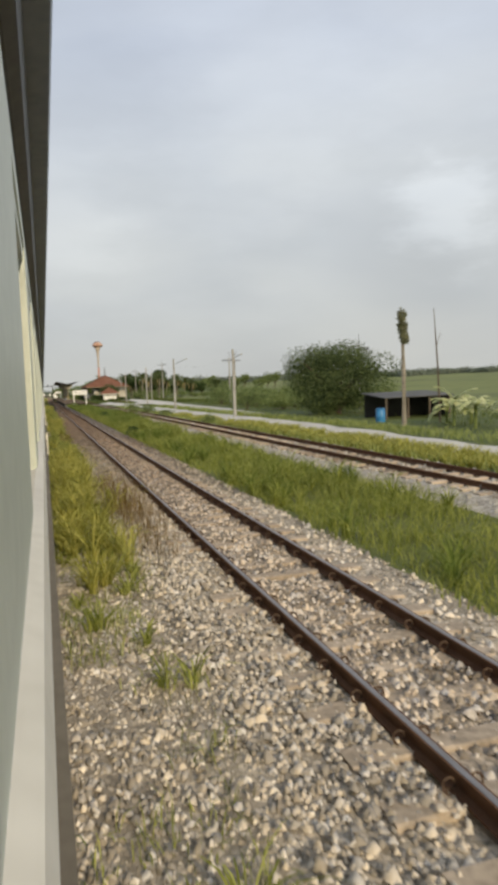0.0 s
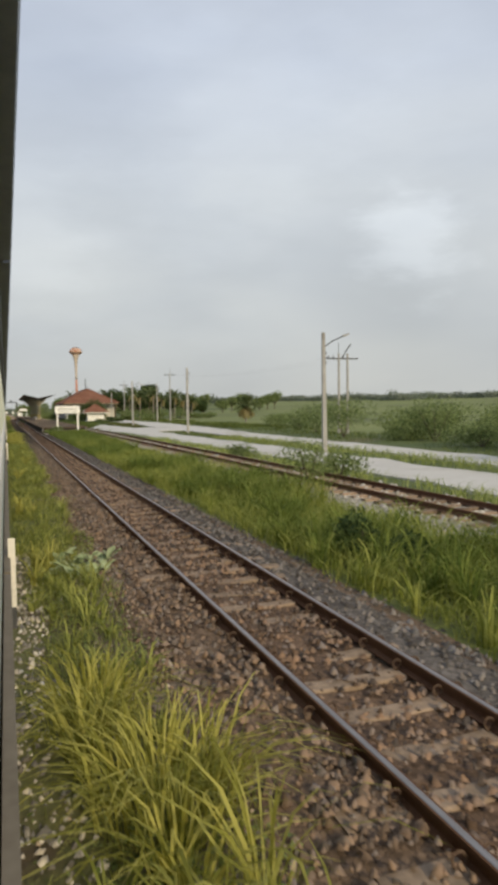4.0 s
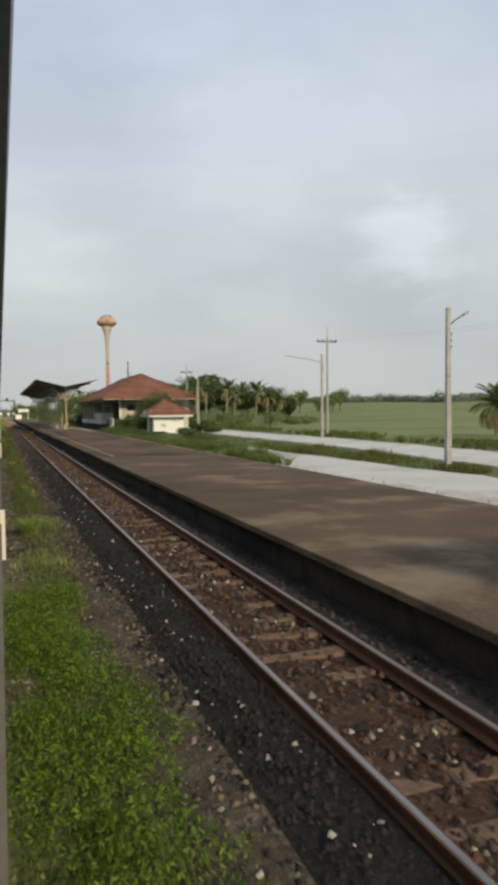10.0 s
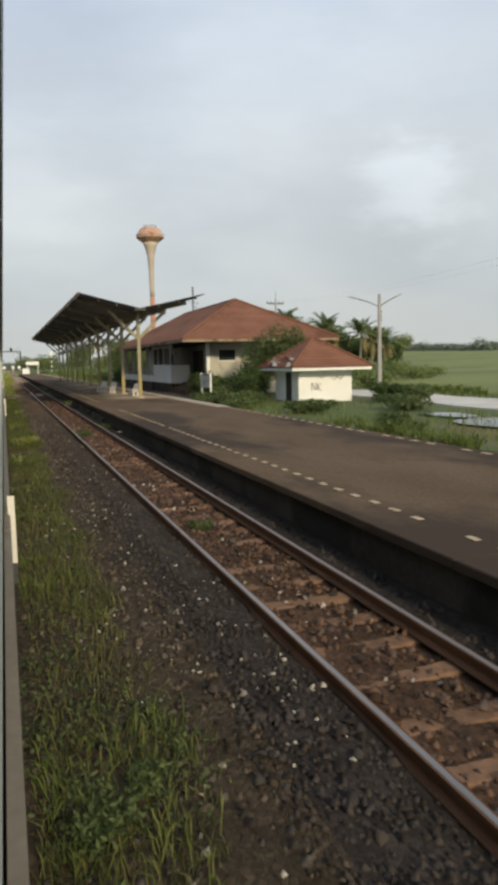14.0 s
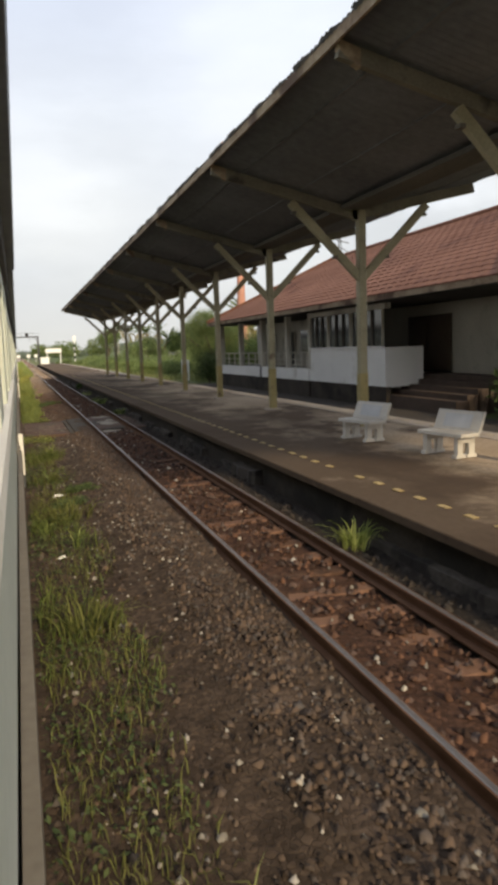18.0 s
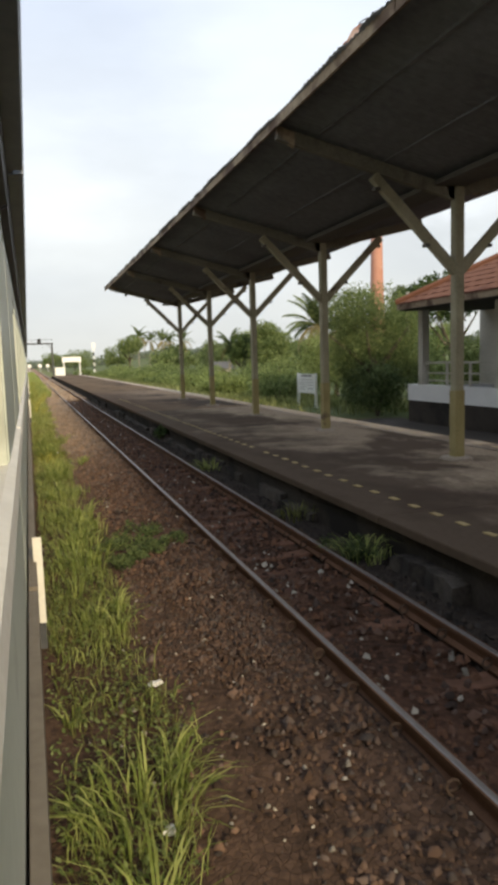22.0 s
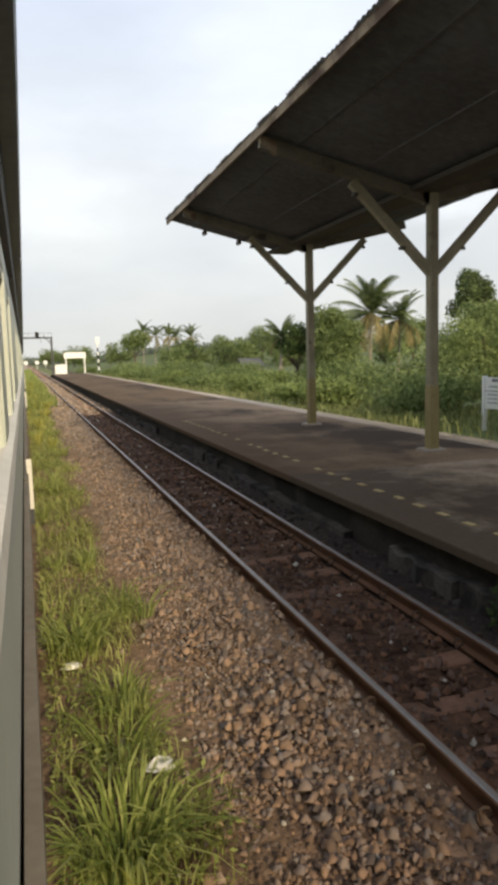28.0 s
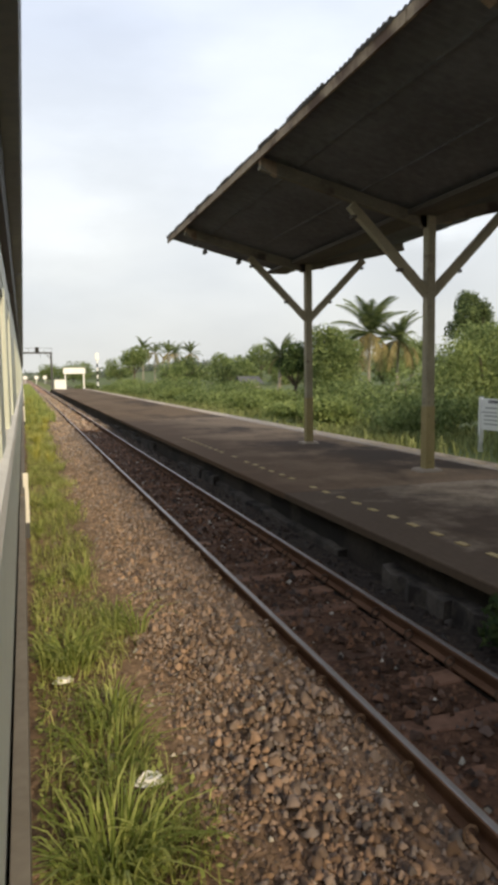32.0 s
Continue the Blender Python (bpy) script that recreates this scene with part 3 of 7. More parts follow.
M_PATCH = material("worn_concrete_patch", (0.3, 0.26, 0.2), (0.42, 0.37, 0.3), scale=2, fine=26, rough=0.85, bump=0.15)


# ---------------------------------------------------------------- mesh helpers
class Shape:
    """Collects vertices and faces of one part."""

    def __init__(self):
        self.v, self.f = [], []

    def poly(self, pts):
        i = len(self.v)
        self.v += [tuple(p) for p in pts]
        self.f.append(tuple(range(i, i + len(pts))))
        return self

    def box(self, x0, x1, y0, y1, z0, z1, c=0.0):
        """A box; c: width of its bevelled upright edges and top."""
        if c <= 0:
            rings = [[(x0, y0, z0), (x1, y0, z0), (x1, y1, z0), (x0, y1, z0)], [(x0, y0, z1), (x1, y0, z1), (x1, y1, z1), (x0, y1, z1)]]
        else:
            o = [(x0 + c, y0), (x1 - c, y0), (x1, y0 + c), (x1, y1 - c), (x1 - c, y1), (x0 + c, y1), (x0, y1 - c), (x0, y0 + c)]
            mx, my = (x0 + x1) / 2, (y0 + y1) / 2
            s = lambda p: (p[0] + (c if p[0] < mx else -c) * 0.8, p[1] + (c if p[1] < my else -c) * 0.8)
            rings = [[(*p, z0) for p in o], [(*p, z1 - c) for p in o], [(*s(p), z1) for p in o]]
        return self.loft(rings)

    def loft(self, rings, caps=True):
        i, n = len(self.v), len(rings[0])
        for r in rings:
            self.v += [tuple(p) for p in r]
        for a in range(len(rings) - 1):
            for b in range(n):
                c = (b + 1) % n
                self.f.append((i + a * n + b, i + a * n + c, i + (a + 1) * n + c, i + (a + 1) * n + b))
        if caps:
            self.f.append(tuple(range(i + n - 1, i - 1, -1)))
            last = i + (len(rings) - 1) * n
            self.f.append(tuple(range(last, last + n)))
        return self

    def beam(self, a, b, w, h, up=(0, 0, 1)):
        """A bar of width w and height h from a to b."""
        a, b = Vector(a), Vector(b)
        d = (b - a).normalized()
        side = d.cross(Vector(up))
        if side.length < 1e-4:
            side = Vector((1, 0, 0))
        side.normalize()
        top = side.cross(d)
        ring = lambda p: [p - side * w / 2 - top * h / 2, p + side * w / 2 - top * h / 2, p + side * w / 2 + top * h / 2, p - side * w / 2 + top * h / 2]
        return self.loft([ring(a), ring(b)])

    def tube(self, pts, radii, n=8):
        pts = [Vector(p) for p in pts]
        rings = []
        for i, p in enumerate(pts):
            d = (pts[min(i + 1, len(pts) - 1)] - pts[max(i - 1, 0)]).normalized()
            side = d.cross(Vector((0, 0, 1)))
            if side.length < 1e-3:
                side = Vector((1, 0, 0))
            side.normalize()
            top = side.cross(d)
            r = radii[i] if isinstance(radii, (list, tuple)) else radii
            rings.append([p + side * r * math.cos(t) + top * r * math.sin(t) for t in (2 * math.pi * k / n for k in range(n))])
        return self.loft(rings)

    def lathe(self, x, y, profile, n=16):
        return self.loft([[(x + r * math.cos(2 * math.pi * k / n), y + r * math.sin(2 * math.pi * k / n), z) for k in range(n)] for r, z in profile])

    def mesh(self, name):
        me = bpy.data.meshes.new(name)
        me.from_pydata(self.v, [], self.f)
        me.validate()
        me.update()
        return me


def part(name, shape, mat, parent=None, label="", smooth=False):
    """One mesh object under a thing or a part."""
    me = shape.mesh(name) if isinstance(shape, Shape) else shape
    if not me.materials:
        me.materials.append(mat)
    if smooth:
        me.polygons.foreach_set("use_smooth", [True] * len(me.polygons))
    ob = new(name, me)
    if parent is not None:
        ob.parent = parent
    if label:
        tagged(ob, label)
    return ob


def thing(name, label, category, at=(0, 0, 0), group="", kind=""):
    ob = new(name)
    ob.location = at
    ob.empty_display_size = 0.2
    return tagged(ob, label, category, group, kind)


def arrays(name, verts, faces, mat, smooth=False):
    """One mesh from arrays of vertices and of quads or triangles."""
    me = bpy.data.meshes.new(name)
    verts, faces = np.asarray(verts, np.float32), np.asarray(faces, np.int32)
    k = faces.shape[1]
    me.vertices.add(len(verts))
    me.vertices.foreach_set("co", verts.ravel())
    me.loops.add(faces.size)
    me.loops.foreach_set("vertex_index", faces.ravel())
    me.polygons.add(len(faces))
    me.polygons.foreach_set("loop_start", np.arange(0, faces.size, k, dtype=np.int32))
    me.materials.append(mat)
    me.update(calc_edges=True)
    me.validate()
    if smooth:
        me.polygons.foreach_set("use_smooth", np.ones(len(faces), bool))
    return me


rng = np.random.default_rng(7)

# ---------------------------------------------------------------- the plan, in metres
RAIL_NEAR, GAUGE = 2.058, 1.067
TRACK_X = RAIL_NEAR + GAUGE / 2
SIDING_X = 9.15
TRAIN_X = -1.46
PLAT_X0, PLAT_X1, PLAT_Y0, PLAT_Y1, PLAT_Z = 3.62, 8.45, -61.3, 156.0, 0.55
POST_X = 6.78
CROSSING_Y = 34.2
POST_YS = [14.262 + 5.518 * k for k in range(11)]


def soft_noise(x, y, s):
    return (np.sin(x * 1.7 * s + 1.3 * np.sin(y * 0.9 * s)) + np.sin(y * 1.3 * s + 2.1 + 1.7 * np.sin(x * 0.6 * s))) * 0.5


def ground_height(x, y):
    x, y = np.broadcast_arrays(np.asarray(x, float), np.asarray(y, float))
    z = np.interp(x, [-3000, -6, -4, -3.2, -0.75, -0.1, 0.75, 1.3, 3.95, 4.7, 7.4, 7.9, 10.3, 11.0, 26, 34, 60, 3000],
                  [-0.5, -0.3, -0.2, -0.02, -0.03, -0.13, -0.1, -0.03, -0.03, -0.16, -0.14, -0.03, -0.03, -0.17, -0.2, -0.45, -0.55, -0.6])
    near = np.exp(-((x - 2) / 40) ** 2)
    away = np.clip((np.hypot(x, y + 40) - 100) / 700, 0, 1) * 11.5 * np.clip((x - 45) / 90, 0, 1)
    laid = np.clip((y + 122) / 30, 0, 1)
    off = np.abs(x - 2.59)
    ends = np.clip((y + 163) / 18, 0, 1)
    bed = laid * np.where(off < 0.5, 0.006 + 0.018 * soft_noise(x, y, 1.9), 0.03 * np.interp(off, [1.0, 1.45], [1, 0]))
    bed = bed + ends * np.where(off < 0.5, 0.012 * np.clip((-112 - y) / 20, 0, 1), 0.034 * np.interp(off, [1.0, 1.45], [1, 0]))
    bed = bed + np.where(off < 1.1, 0.016 * (1 - laid) * (1 + soft_noise(x, y, 2.3)), 0)
    return z + away + bed + near * (0.02 * soft_noise(x, y, 2.1) + 0.012 * soft_noise(x, y, 7.3)) + (1 - near) * 0.12 * soft_noise(x, y, 0.11)


# ---------------------------------------------------------------- ground
gx = np.unique(np.r_[-1800, -700, -250, -100, -40, -15, np.arange(-7, 14, 0.3), 2.02, 2.1, 3.08, 3.16, np.arange(14, 40, 1.3), np.arange(42, 100, 6), 120, 160, 230, 350, 600, 1100, 1900].round(3))
gy = np.unique(np.r_[-1900, -900, -450, -300, -240, np.arange(-215, 112, 0.7), np.arange(114, 200, 5), 220, 260, 330, 450, 700, 1100, 1900].round(3))
GX, GY = np.meshgrid(gx, gy)
gv = np.stack([GX, GY, ground_height(GX, GY)], -1).reshape(-1, 3)
nx, ny = len(gx), len(gy)
ii, jj = np.meshgrid(np.arange(nx - 1), np.arange(ny - 1))
gf = np.stack([jj * nx + ii, jj * nx + ii + 1, (jj + 1) * nx + ii + 1, (jj + 1) * nx + ii], -1).reshape(-1, 4)
ground_mesh = arrays("ground", gv, gf, M_BED, smooth=True)
for m in (M_GROUND, M_SCRUB, M_PADDY, M_BEDSIDE, M_BEDIN, M_BEDPALE, M_YARD, M_VERGE, M_BEDFAR):
    ground_mesh.materials.append(m)
cx, cy = gv[gf].mean(1)[:, 0], gv[gf].mean(1)[:, 1]
verge = (cx > -0.35) & (cx < 0.78 + 0.12 * soft_noise(cx, cy, 1.1)) & (cy > -183) & (cy < -52)
stony = (cx > -0.6) & (cx < np.where((cy > -70) & (cy < 45), 1.36, 1.2) + 0.15 * soft_noise(cx, cy, 1.3)) & ~verge & (cy > -150)
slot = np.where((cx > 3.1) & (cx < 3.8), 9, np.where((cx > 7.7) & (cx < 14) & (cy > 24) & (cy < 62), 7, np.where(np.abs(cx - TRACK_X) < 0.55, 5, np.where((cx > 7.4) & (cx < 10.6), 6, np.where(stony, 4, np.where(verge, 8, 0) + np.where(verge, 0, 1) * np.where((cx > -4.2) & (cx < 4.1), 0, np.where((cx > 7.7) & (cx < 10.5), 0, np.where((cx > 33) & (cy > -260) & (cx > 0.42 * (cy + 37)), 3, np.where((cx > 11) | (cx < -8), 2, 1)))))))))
ground_mesh.polygons.foreach_set("material_index", slot.astype(np.int32))
tagged(new("ground", ground_mesh), "flat earth with ballast strips, weeds and green rice fields", "ground", kind="structure")


# ---------------------------------------------------------------- concrete roads
def road(name, stops, label):
    """A concrete strip from stops of (y, x0, x1)."""
    ys = np.arange(stops[0][0], stops[-1][0] + 0.01, 1.5)
    a = np.interp(ys, [s[0] for s in stops], [s[1] for s in stops]) + 0.22 * soft_noise(0 * ys, ys, 0.8)
    b = np.interp(ys, [s[0] for s in stops], [s[2] for s in stops]) + 0.3 * soft_noise(3 + 0 * ys, ys, 0.7)
    sh = Shape()
    rings = []
    for y, p, q in zip(ys, a, b):
        z = float(ground_height((p + q) / 2, y)) + 0.09
        rings.append([(p, y, z - 0.25), (q, y, z - 0.25), (q, y, z), (p, y, z)])
    sh.loft(rings)
    return tagged(part(name, sh, M_ROAD), label, "road", kind="structure")


road("road", [(-180, 12.6, 14.6), (-166, 12.8, 15.4), (-150, 12.2, 16.0), (-120, 12.1, 15.6), (-100, 12.3, 15.6), (-84, 11.7, 15.3),
              (-66, 11.1, 15.4), (-52, 11.0, 16.0), (-36, 11.4, 15.8), (-26, 13.2, 15.4), (-21, 14.6, 15.2)], "pale concrete access road beside the siding")
road("road_far", [(-132, 17.6, 19.0), (-115, 17.9, 20.6), (-76, 18.6, 22.3), (-50, 18.9, 24.8), (-25, 20.6, 26.0), (0, 21.4, 27.2),
                  (28, 22.8, 26.8), (62, 24.5, 28.0)], "pale concrete village road beside the rice field")
road("road_link", [(-63, 15.2, 18.9), (-44, 15.6, 19.6)], "pale concrete junction between two roads")


# ---------------------------------------------------------------- railway tracks
def rail_shape(x, y0, y1):
    p = [(-0.06, 0.022), (0.06, 0.022), (0.06, 0.033), (0.012, 0.05), (0.010, 0.108), (0.034, 0.118), (0.034, 0.146), (-0.034, 0.146), (-0.034, 0.118), (-0.010, 0.108), (-0.012, 0.05), (-0.06, 0.033)]
    return Shape().loft([[(x + a, y, z) for a, z in p] for y in (y0, y1)])


def head_shape(x, y0, y1):
    p = [(-0.02, 0.144), (0.02, 0.144), (0.021, 0.148), (0.015, 0.1505), (-0.015, 0.1505), (-0.021, 0.148)]
    return Shape().loft([[(x + a, y, z) for a, z in p] for y in (y0, y1)])


def sleeper_mesh(name):
    """A concrete sleeper that dips between its rail seats."""
    st = [(-1.0, 0.015, 0.12), (-0.55, 0.03, 0.115), (-0.25, 0.012, 0.1), (0.25, 0.012, 0.1), (0.55, 0.03, 0.115), (1.0, 0.015, 0.12)]
    sh = Shape().loft([[(x, -w - 0.02, -0.16), (x, w + 0.02, -0.16), (x, w, z - 0.012), (x, w - 0.015, z), (x, -w + 0.015, z), (x, -w, z - 0.012)] for x, z, w in st])
    return sh.mesh(name)


def ring_clip(sh, x, y, r=0.042, turn=0.0):
    """A spring clip: an open ring of bent bar."""
    out = math.cos(turn)
    pts = [(x + out * (r * 0.35 + r * math.cos(a)), y + 0.009 * a + 0.3 * r * math.cos(a), 0.084 + r * math.sin(a)) for a in np.linspace(-1.2, 4.9, 10)]
    sh.tube(pts, 0.0095, 4)


def track(name, x, y0, y1, label, clips=None, head=M_RAILHEAD, single=None, step=0.6):
    t = thing(name, label, "railway track", (x, y0, 0), kind="structure")
    inv = Matrix.Translation((-x, -y0, 0))
    for s in (-GAUGE / 2, GAUGE / 2):
        r = part("rail", rail_shape(s, 0, y1 - y0), M_RAIL, t, "dark rusted steel rail")
        part("rail_head", head_shape(s, 0, y1 - y0), head, r, "worn bright running surface")
    me = sleeper_mesh("sleeper")
    me.materials.append(M_SLEEPER)
    ys = np.arange(y0 + 0.3, y1, step)
    ys = ys + rng.uniform(-0.02, 0.02, len(ys))
    near = [y for y in ys if single and single[0] <= y < single[1]][:300]
    for y in near:
        o = new("sleeper", me)
        o.parent = t
        o.location = (rng.uniform(-0.03, 0.03), y - y0, rng.uniform(-0.012, 0.012) - 0.03 * np.clip((y + 110) / 60, 0, 1))
        o.rotation_euler = (0, 0, rng.uniform(-0.015, 0.015))
    done = set(near)
    base = np.array([v.co[:] for v in me.vertices])
    quads = [list(p.vertices) for p in me.polygons]
    rest = Shape()
    for y in ys:
        if y not in done:
            i = len(rest.v)
            rest.v += [tuple(v) for v in base + [0, y - y0, rng.uniform(-0.012, 0.012) - 0.03 * np.clip((y + 110) / 60, 0, 1)]]
            rest.f += [tuple(i + k for k in q) for q in quads]
    if rest.v:
        tagged(part("sleepers_beyond", rest, M_SLEEPER, t), "row of weathered concrete sleepers", kind="stuff")
    if clips:
        sh = Shape()
        for y in ys:
            if clips[0] < y < -88 or 38.4 < y < clips[1]:
                for s in (-GAUGE / 2, GAUGE / 2):
                    for e in (-0.07, 0.07):
                        ring_clip(sh, s + e, y - y0, turn=0 if e > 0 else math.pi)
        tagged(part("rail_clips", sh, M_CLIP, t), "rusted spring clips holding the rails", kind="stuff")
    return t


track("railway_track", TRACK_X, -262.0, 430.0, "metre-gauge track on concrete sleepers in stained ballast", clips=(-196, 75), single=(-196, -16))
track("siding_track", SIDING_X, -262.0, 100.0, "rusted siding track half sunk in weeds", head=M_RAIL)
track("train_track", TRAIN_X, -262.0, 430.0, "metre-gauge track under the standing train", step=1.8)


def stones(name, n, xr, yr, size, mat, label, dens=None, sink=0.3, lift=0.0):
    """Many broken stones, each an uneven six-sided lump, in one mesh."""
    x, y = rng.uniform(*xr, n), rng.uniform(*yr, n)
    if dens is not None:
        ok = rng.random(n) < dens(x, y)
        x, y = x[ok], y[ok]
        n = len(x)
    s = rng.uniform(size[0], size[1], n) * rng.choice([0.7, 1.0, 1.35], n, p=[0.45, 0.42, 0.13])
    c = np.array([[-1, -0.9, -0.7], [1, -0.8, -0.7], [0.9, 0.9, -0.7], [-0.9, 1, -0.7], [-0.35, -0.15, 0.8], [0.45, 0.25, 0.65]], float) * 0.5
    v = c[None] * rng.uniform(0.65, 1.15, (n, 1, 3)) + rng.uniform(-0.2, 0.2, (n, 6, 3))
    a, b = rng.uniform(0, 2 * np.pi, n), rng.uniform(-0.35, 0.35, n)
    ca, sa, cb, sb = np.cos(a), np.sin(a), np.cos(b), np.sin(b)
    X, Y, Z = v[..., 0], v[..., 1], v[..., 2]
    Y, Z = Y * cb[:, None] - Z * sb[:, None], Y * sb[:, None] + Z * cb[:, None]
    X, Y = X * ca[:, None] - Y * sa[:, None], X * sa[:, None] + Y * ca[:, None]
    v = np.stack([X, Y, Z], -1) * s[:, None, None]
    v += np.stack([x, y, ground_height(x, y) + (lift(x, y) if callable(lift) else lift) + s * sink], -1)[:, None]
    q = np.array([[0, 1, 4], [1, 5, 4], [1, 2, 5], [2, 3, 5], [3, 4, 5], [3, 0, 4]])
    me = arrays(name, v.reshape(-1, 3), (np.arange(n)[:, None, None] * 6 + q[None]).reshape(-1, 3), mat)
    return tagged(new(name, me), label, "ballast", kind="stuff")


def heaped(x, y):
    """Ballast heaped unevenly over the sleepers."""
    return np.where(y < -66, 0.02, 0.012) + 0.022 * soft_noise(x * 1.3, y, 3.3) + 0.012 * soft_noise(x, y + 5, 7.9)


def left_bare(x, y):
    """How bare of grass the strip beside the train is, 0 to 1."""
    open_y = np.interp(y, [-200, -187, -184, -150, -110, -70, -58, -50, -44, -10, 36, 40, 44, 80], [1, 1, 0.35, 0.3, 0.15, 0.15, 0.15, 0.5, 0.75, 0.8, 0.8, 0.5, 0.25, 0.25])
    return np.clip(np.interp(x, [0.0, 0.55, 1.25], [0, 0.35, 1.0]) + open_y - 0.2, 0, 1) * np.where((y > CROSSING_Y - 1.0) & (y < CROSSING_Y + 3.35), 0.0, 1.0)


stones("ballast_near_shoulder", 60000, (1.02, 1.99), (-197, 84), (0.034, 0.064), M_STONE, "loose broken ballast stones beside the rail", dens=lambda x, y: left_bare(x, y) * np.clip((x - 1.02) * 5, 0, 1) * np.where((y > -72) & (y < 44), 0, 1), sink=0.36, lift=heaped)
stones("oiled_shoulder_stones", 34000, (1.2, 1.99), (-72, 44), (0.024, 0.05), M_STONE, "dark oiled ballast packed beside the rail", dens=lambda x, y: left_bare(x, y) * np.clip((x - 1.2 - 0.12 * soft_noise(x, y, 1.4)) * 5, 0, 1))
stones("ballast_by_canopy", 26000, (0.85, 1.96), (42, 70), (0.02, 0.042), M_STONE, "brown broken ballast stones beside the rail")
stones("verge_stones", 52000, (0.0, 1.4), (-197, 84), (0.024, 0.05), M_STONESIDE, "broken stones among weeds beside the train", dens=left_bare)
stones("ballast_between_rails", 36000, (2.12, 3.06), (-197, 84), (0.034, 0.064), M_STONE_IN, "rust-stained ballast between the rails", sink=0.36, lift=heaped)
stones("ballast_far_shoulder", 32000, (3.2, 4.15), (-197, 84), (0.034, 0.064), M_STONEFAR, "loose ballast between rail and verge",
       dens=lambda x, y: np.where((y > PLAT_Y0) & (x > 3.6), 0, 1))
stones("rim_gravel", 16000, (-0.2, 0.42), (-153, -24), (0.03, 0.06), M_RIMSTONE, "pale gravel along the foot of the train", dens=lambda x, y: np.where((y < -128) | (y > -58), 1, 0) * np.clip((0.38 + 0.1 * soft_noise(x, y, 2.2) - x) * 6, 0, 1) * np.where(y > -58, 0.5, 1.0))
stones("pale_start_ballast", 12000, (0.0, 1.98), (-193, -170), (0.03, 0.06), M_STONE, "pale broken ballast at the start of the verge", dens=lambda x, y: np.clip((-171 - y) / 8, 0, 1) * np.clip(left_bare(x, y) * 1.3, 0, 1))
stones("pale_start_four_foot", 5000, (2.13, 3.05), (-193, -160), (0.032, 0.06), M_STONE_IN, "pale broken ballast between the rails", dens=lambda x, y: np.clip((-160 - y) / 14, 0, 1), lift=0.01)
M_PALESTONE = material("pale_loose_stone", (0.2, 0.18, 0.15), (0.42, 0.38, 0.32), scale=3, fine=30, random=0.7, coords="Island")
stones("pale_loose_stones", 9500, (0.15, 1.98), (-110, 84), (0.02, 0.042), M_PALESTONE, "scattered pale stones on the dark ballast", sink=0.3, dens=lambda x, y: np.clip(left_bare(x, y) * (0.5 + 0.5 * soft_noise(x, y, 0.9)), 0, 1))
stones("pale_four_foot_stones", 900, (2.14, 3.04), (-70, 84), (0.03, 0.05), M_PALESTONE, "scattered pale stones between the rails", sink=0.4, lift=0.02)
stones("siding_ballast", 9000, (7.5, 10.6), (-190, -50), (0.06, 0.11), material("pale_siding_stone", (0.3, 0.28, 0.24), (0.5, 0.47, 0.42), scale=3, fine=30, random=0.6, coords="Island"),
       "pale ballast along the rusted siding", dens=lambda x, y: np.where((y > PLAT_Y0) & (x < 8.6), 0, 1))
stones("ballast_ahead", 4000, (1.1, 3.6), (84, 150), (0.07, 0.12), M_STONE, "ballast along the line ahead")

# ---------------------------------------------------------------- level crossing deck
deck = thing("crossing_deck", "brown foot crossing deck with worn joints across the track", "crossing", (0, 34.2, 0))
for i, (a, b) in enumerate(((-0.95, -0.1), (-0.08, 0.61), (0.63, 1.25), (1.265, 1.92), (1.94, 3.1))):
    part("slab", Shape().box(0.06, 1.33, a, b, -0.25, 0.004 * (i % 2), 0.01), M_ASPHALT, deck)
for k in range(8):
    part("kerb_stone", Shape().box(1.345, 1.45, -0.95 + 0.53 * k, -0.44 + 0.53 * k, -0.25, 0.012 + 0.004 * (k % 3), 0.012), M_STEELPLATE, deck, "narrow worn kerb stone")
    part("kerb_stone", Shape().box(-0.07, 0.045, -0.95 + 0.53 * k, -0.44 + 0.53 * k, -0.25, 0.008, 0.012), M_ASPHALT, deck)
for a, b in ((-0.95, -0.01), (0.01, 0.68), (0.7, 3.27)):
    part("side_plate", Shape().box(1.475, 1.985, a, b, -0.2, 0.04, 0.012), M_STEELPLATE, deck, "dark worn concrete plate")
for a, b in ((-0.95, 1.0), (1.01, 3.3)):
    part("middle_panel", Shape().box(2.2, 2.98, a, b, -0.2, 0.065, 0.012), M_ASPHALT, deck)
    part("far_panel", Shape().box(3.24, 3.6, a, b, -0.2, 0.065, 0.012), M_ASPHALT, deck)


def ragged(x0, x1, y0, y1, n=44):
    """An uneven patch outline inside a rectangle."""
    p, q = rng.uniform(0, 6, 2)
    return [((x0 + x1) / 2 + (x1 - x0) / 2 * math.cos(a) * (0.82 + 0.18 * math.sin(3 * a + p)) * rng.uniform(0.92, 1.05),
             (y0 + y1) / 2 + (y1 - y0) / 2 * math.sin(a) * (0.82 + 0.18 * math.cos(4 * a + q)) * rng.uniform(0.92, 1.05)) for a in np.linspace(0, 2 * math.pi, n, endpoint=False)]


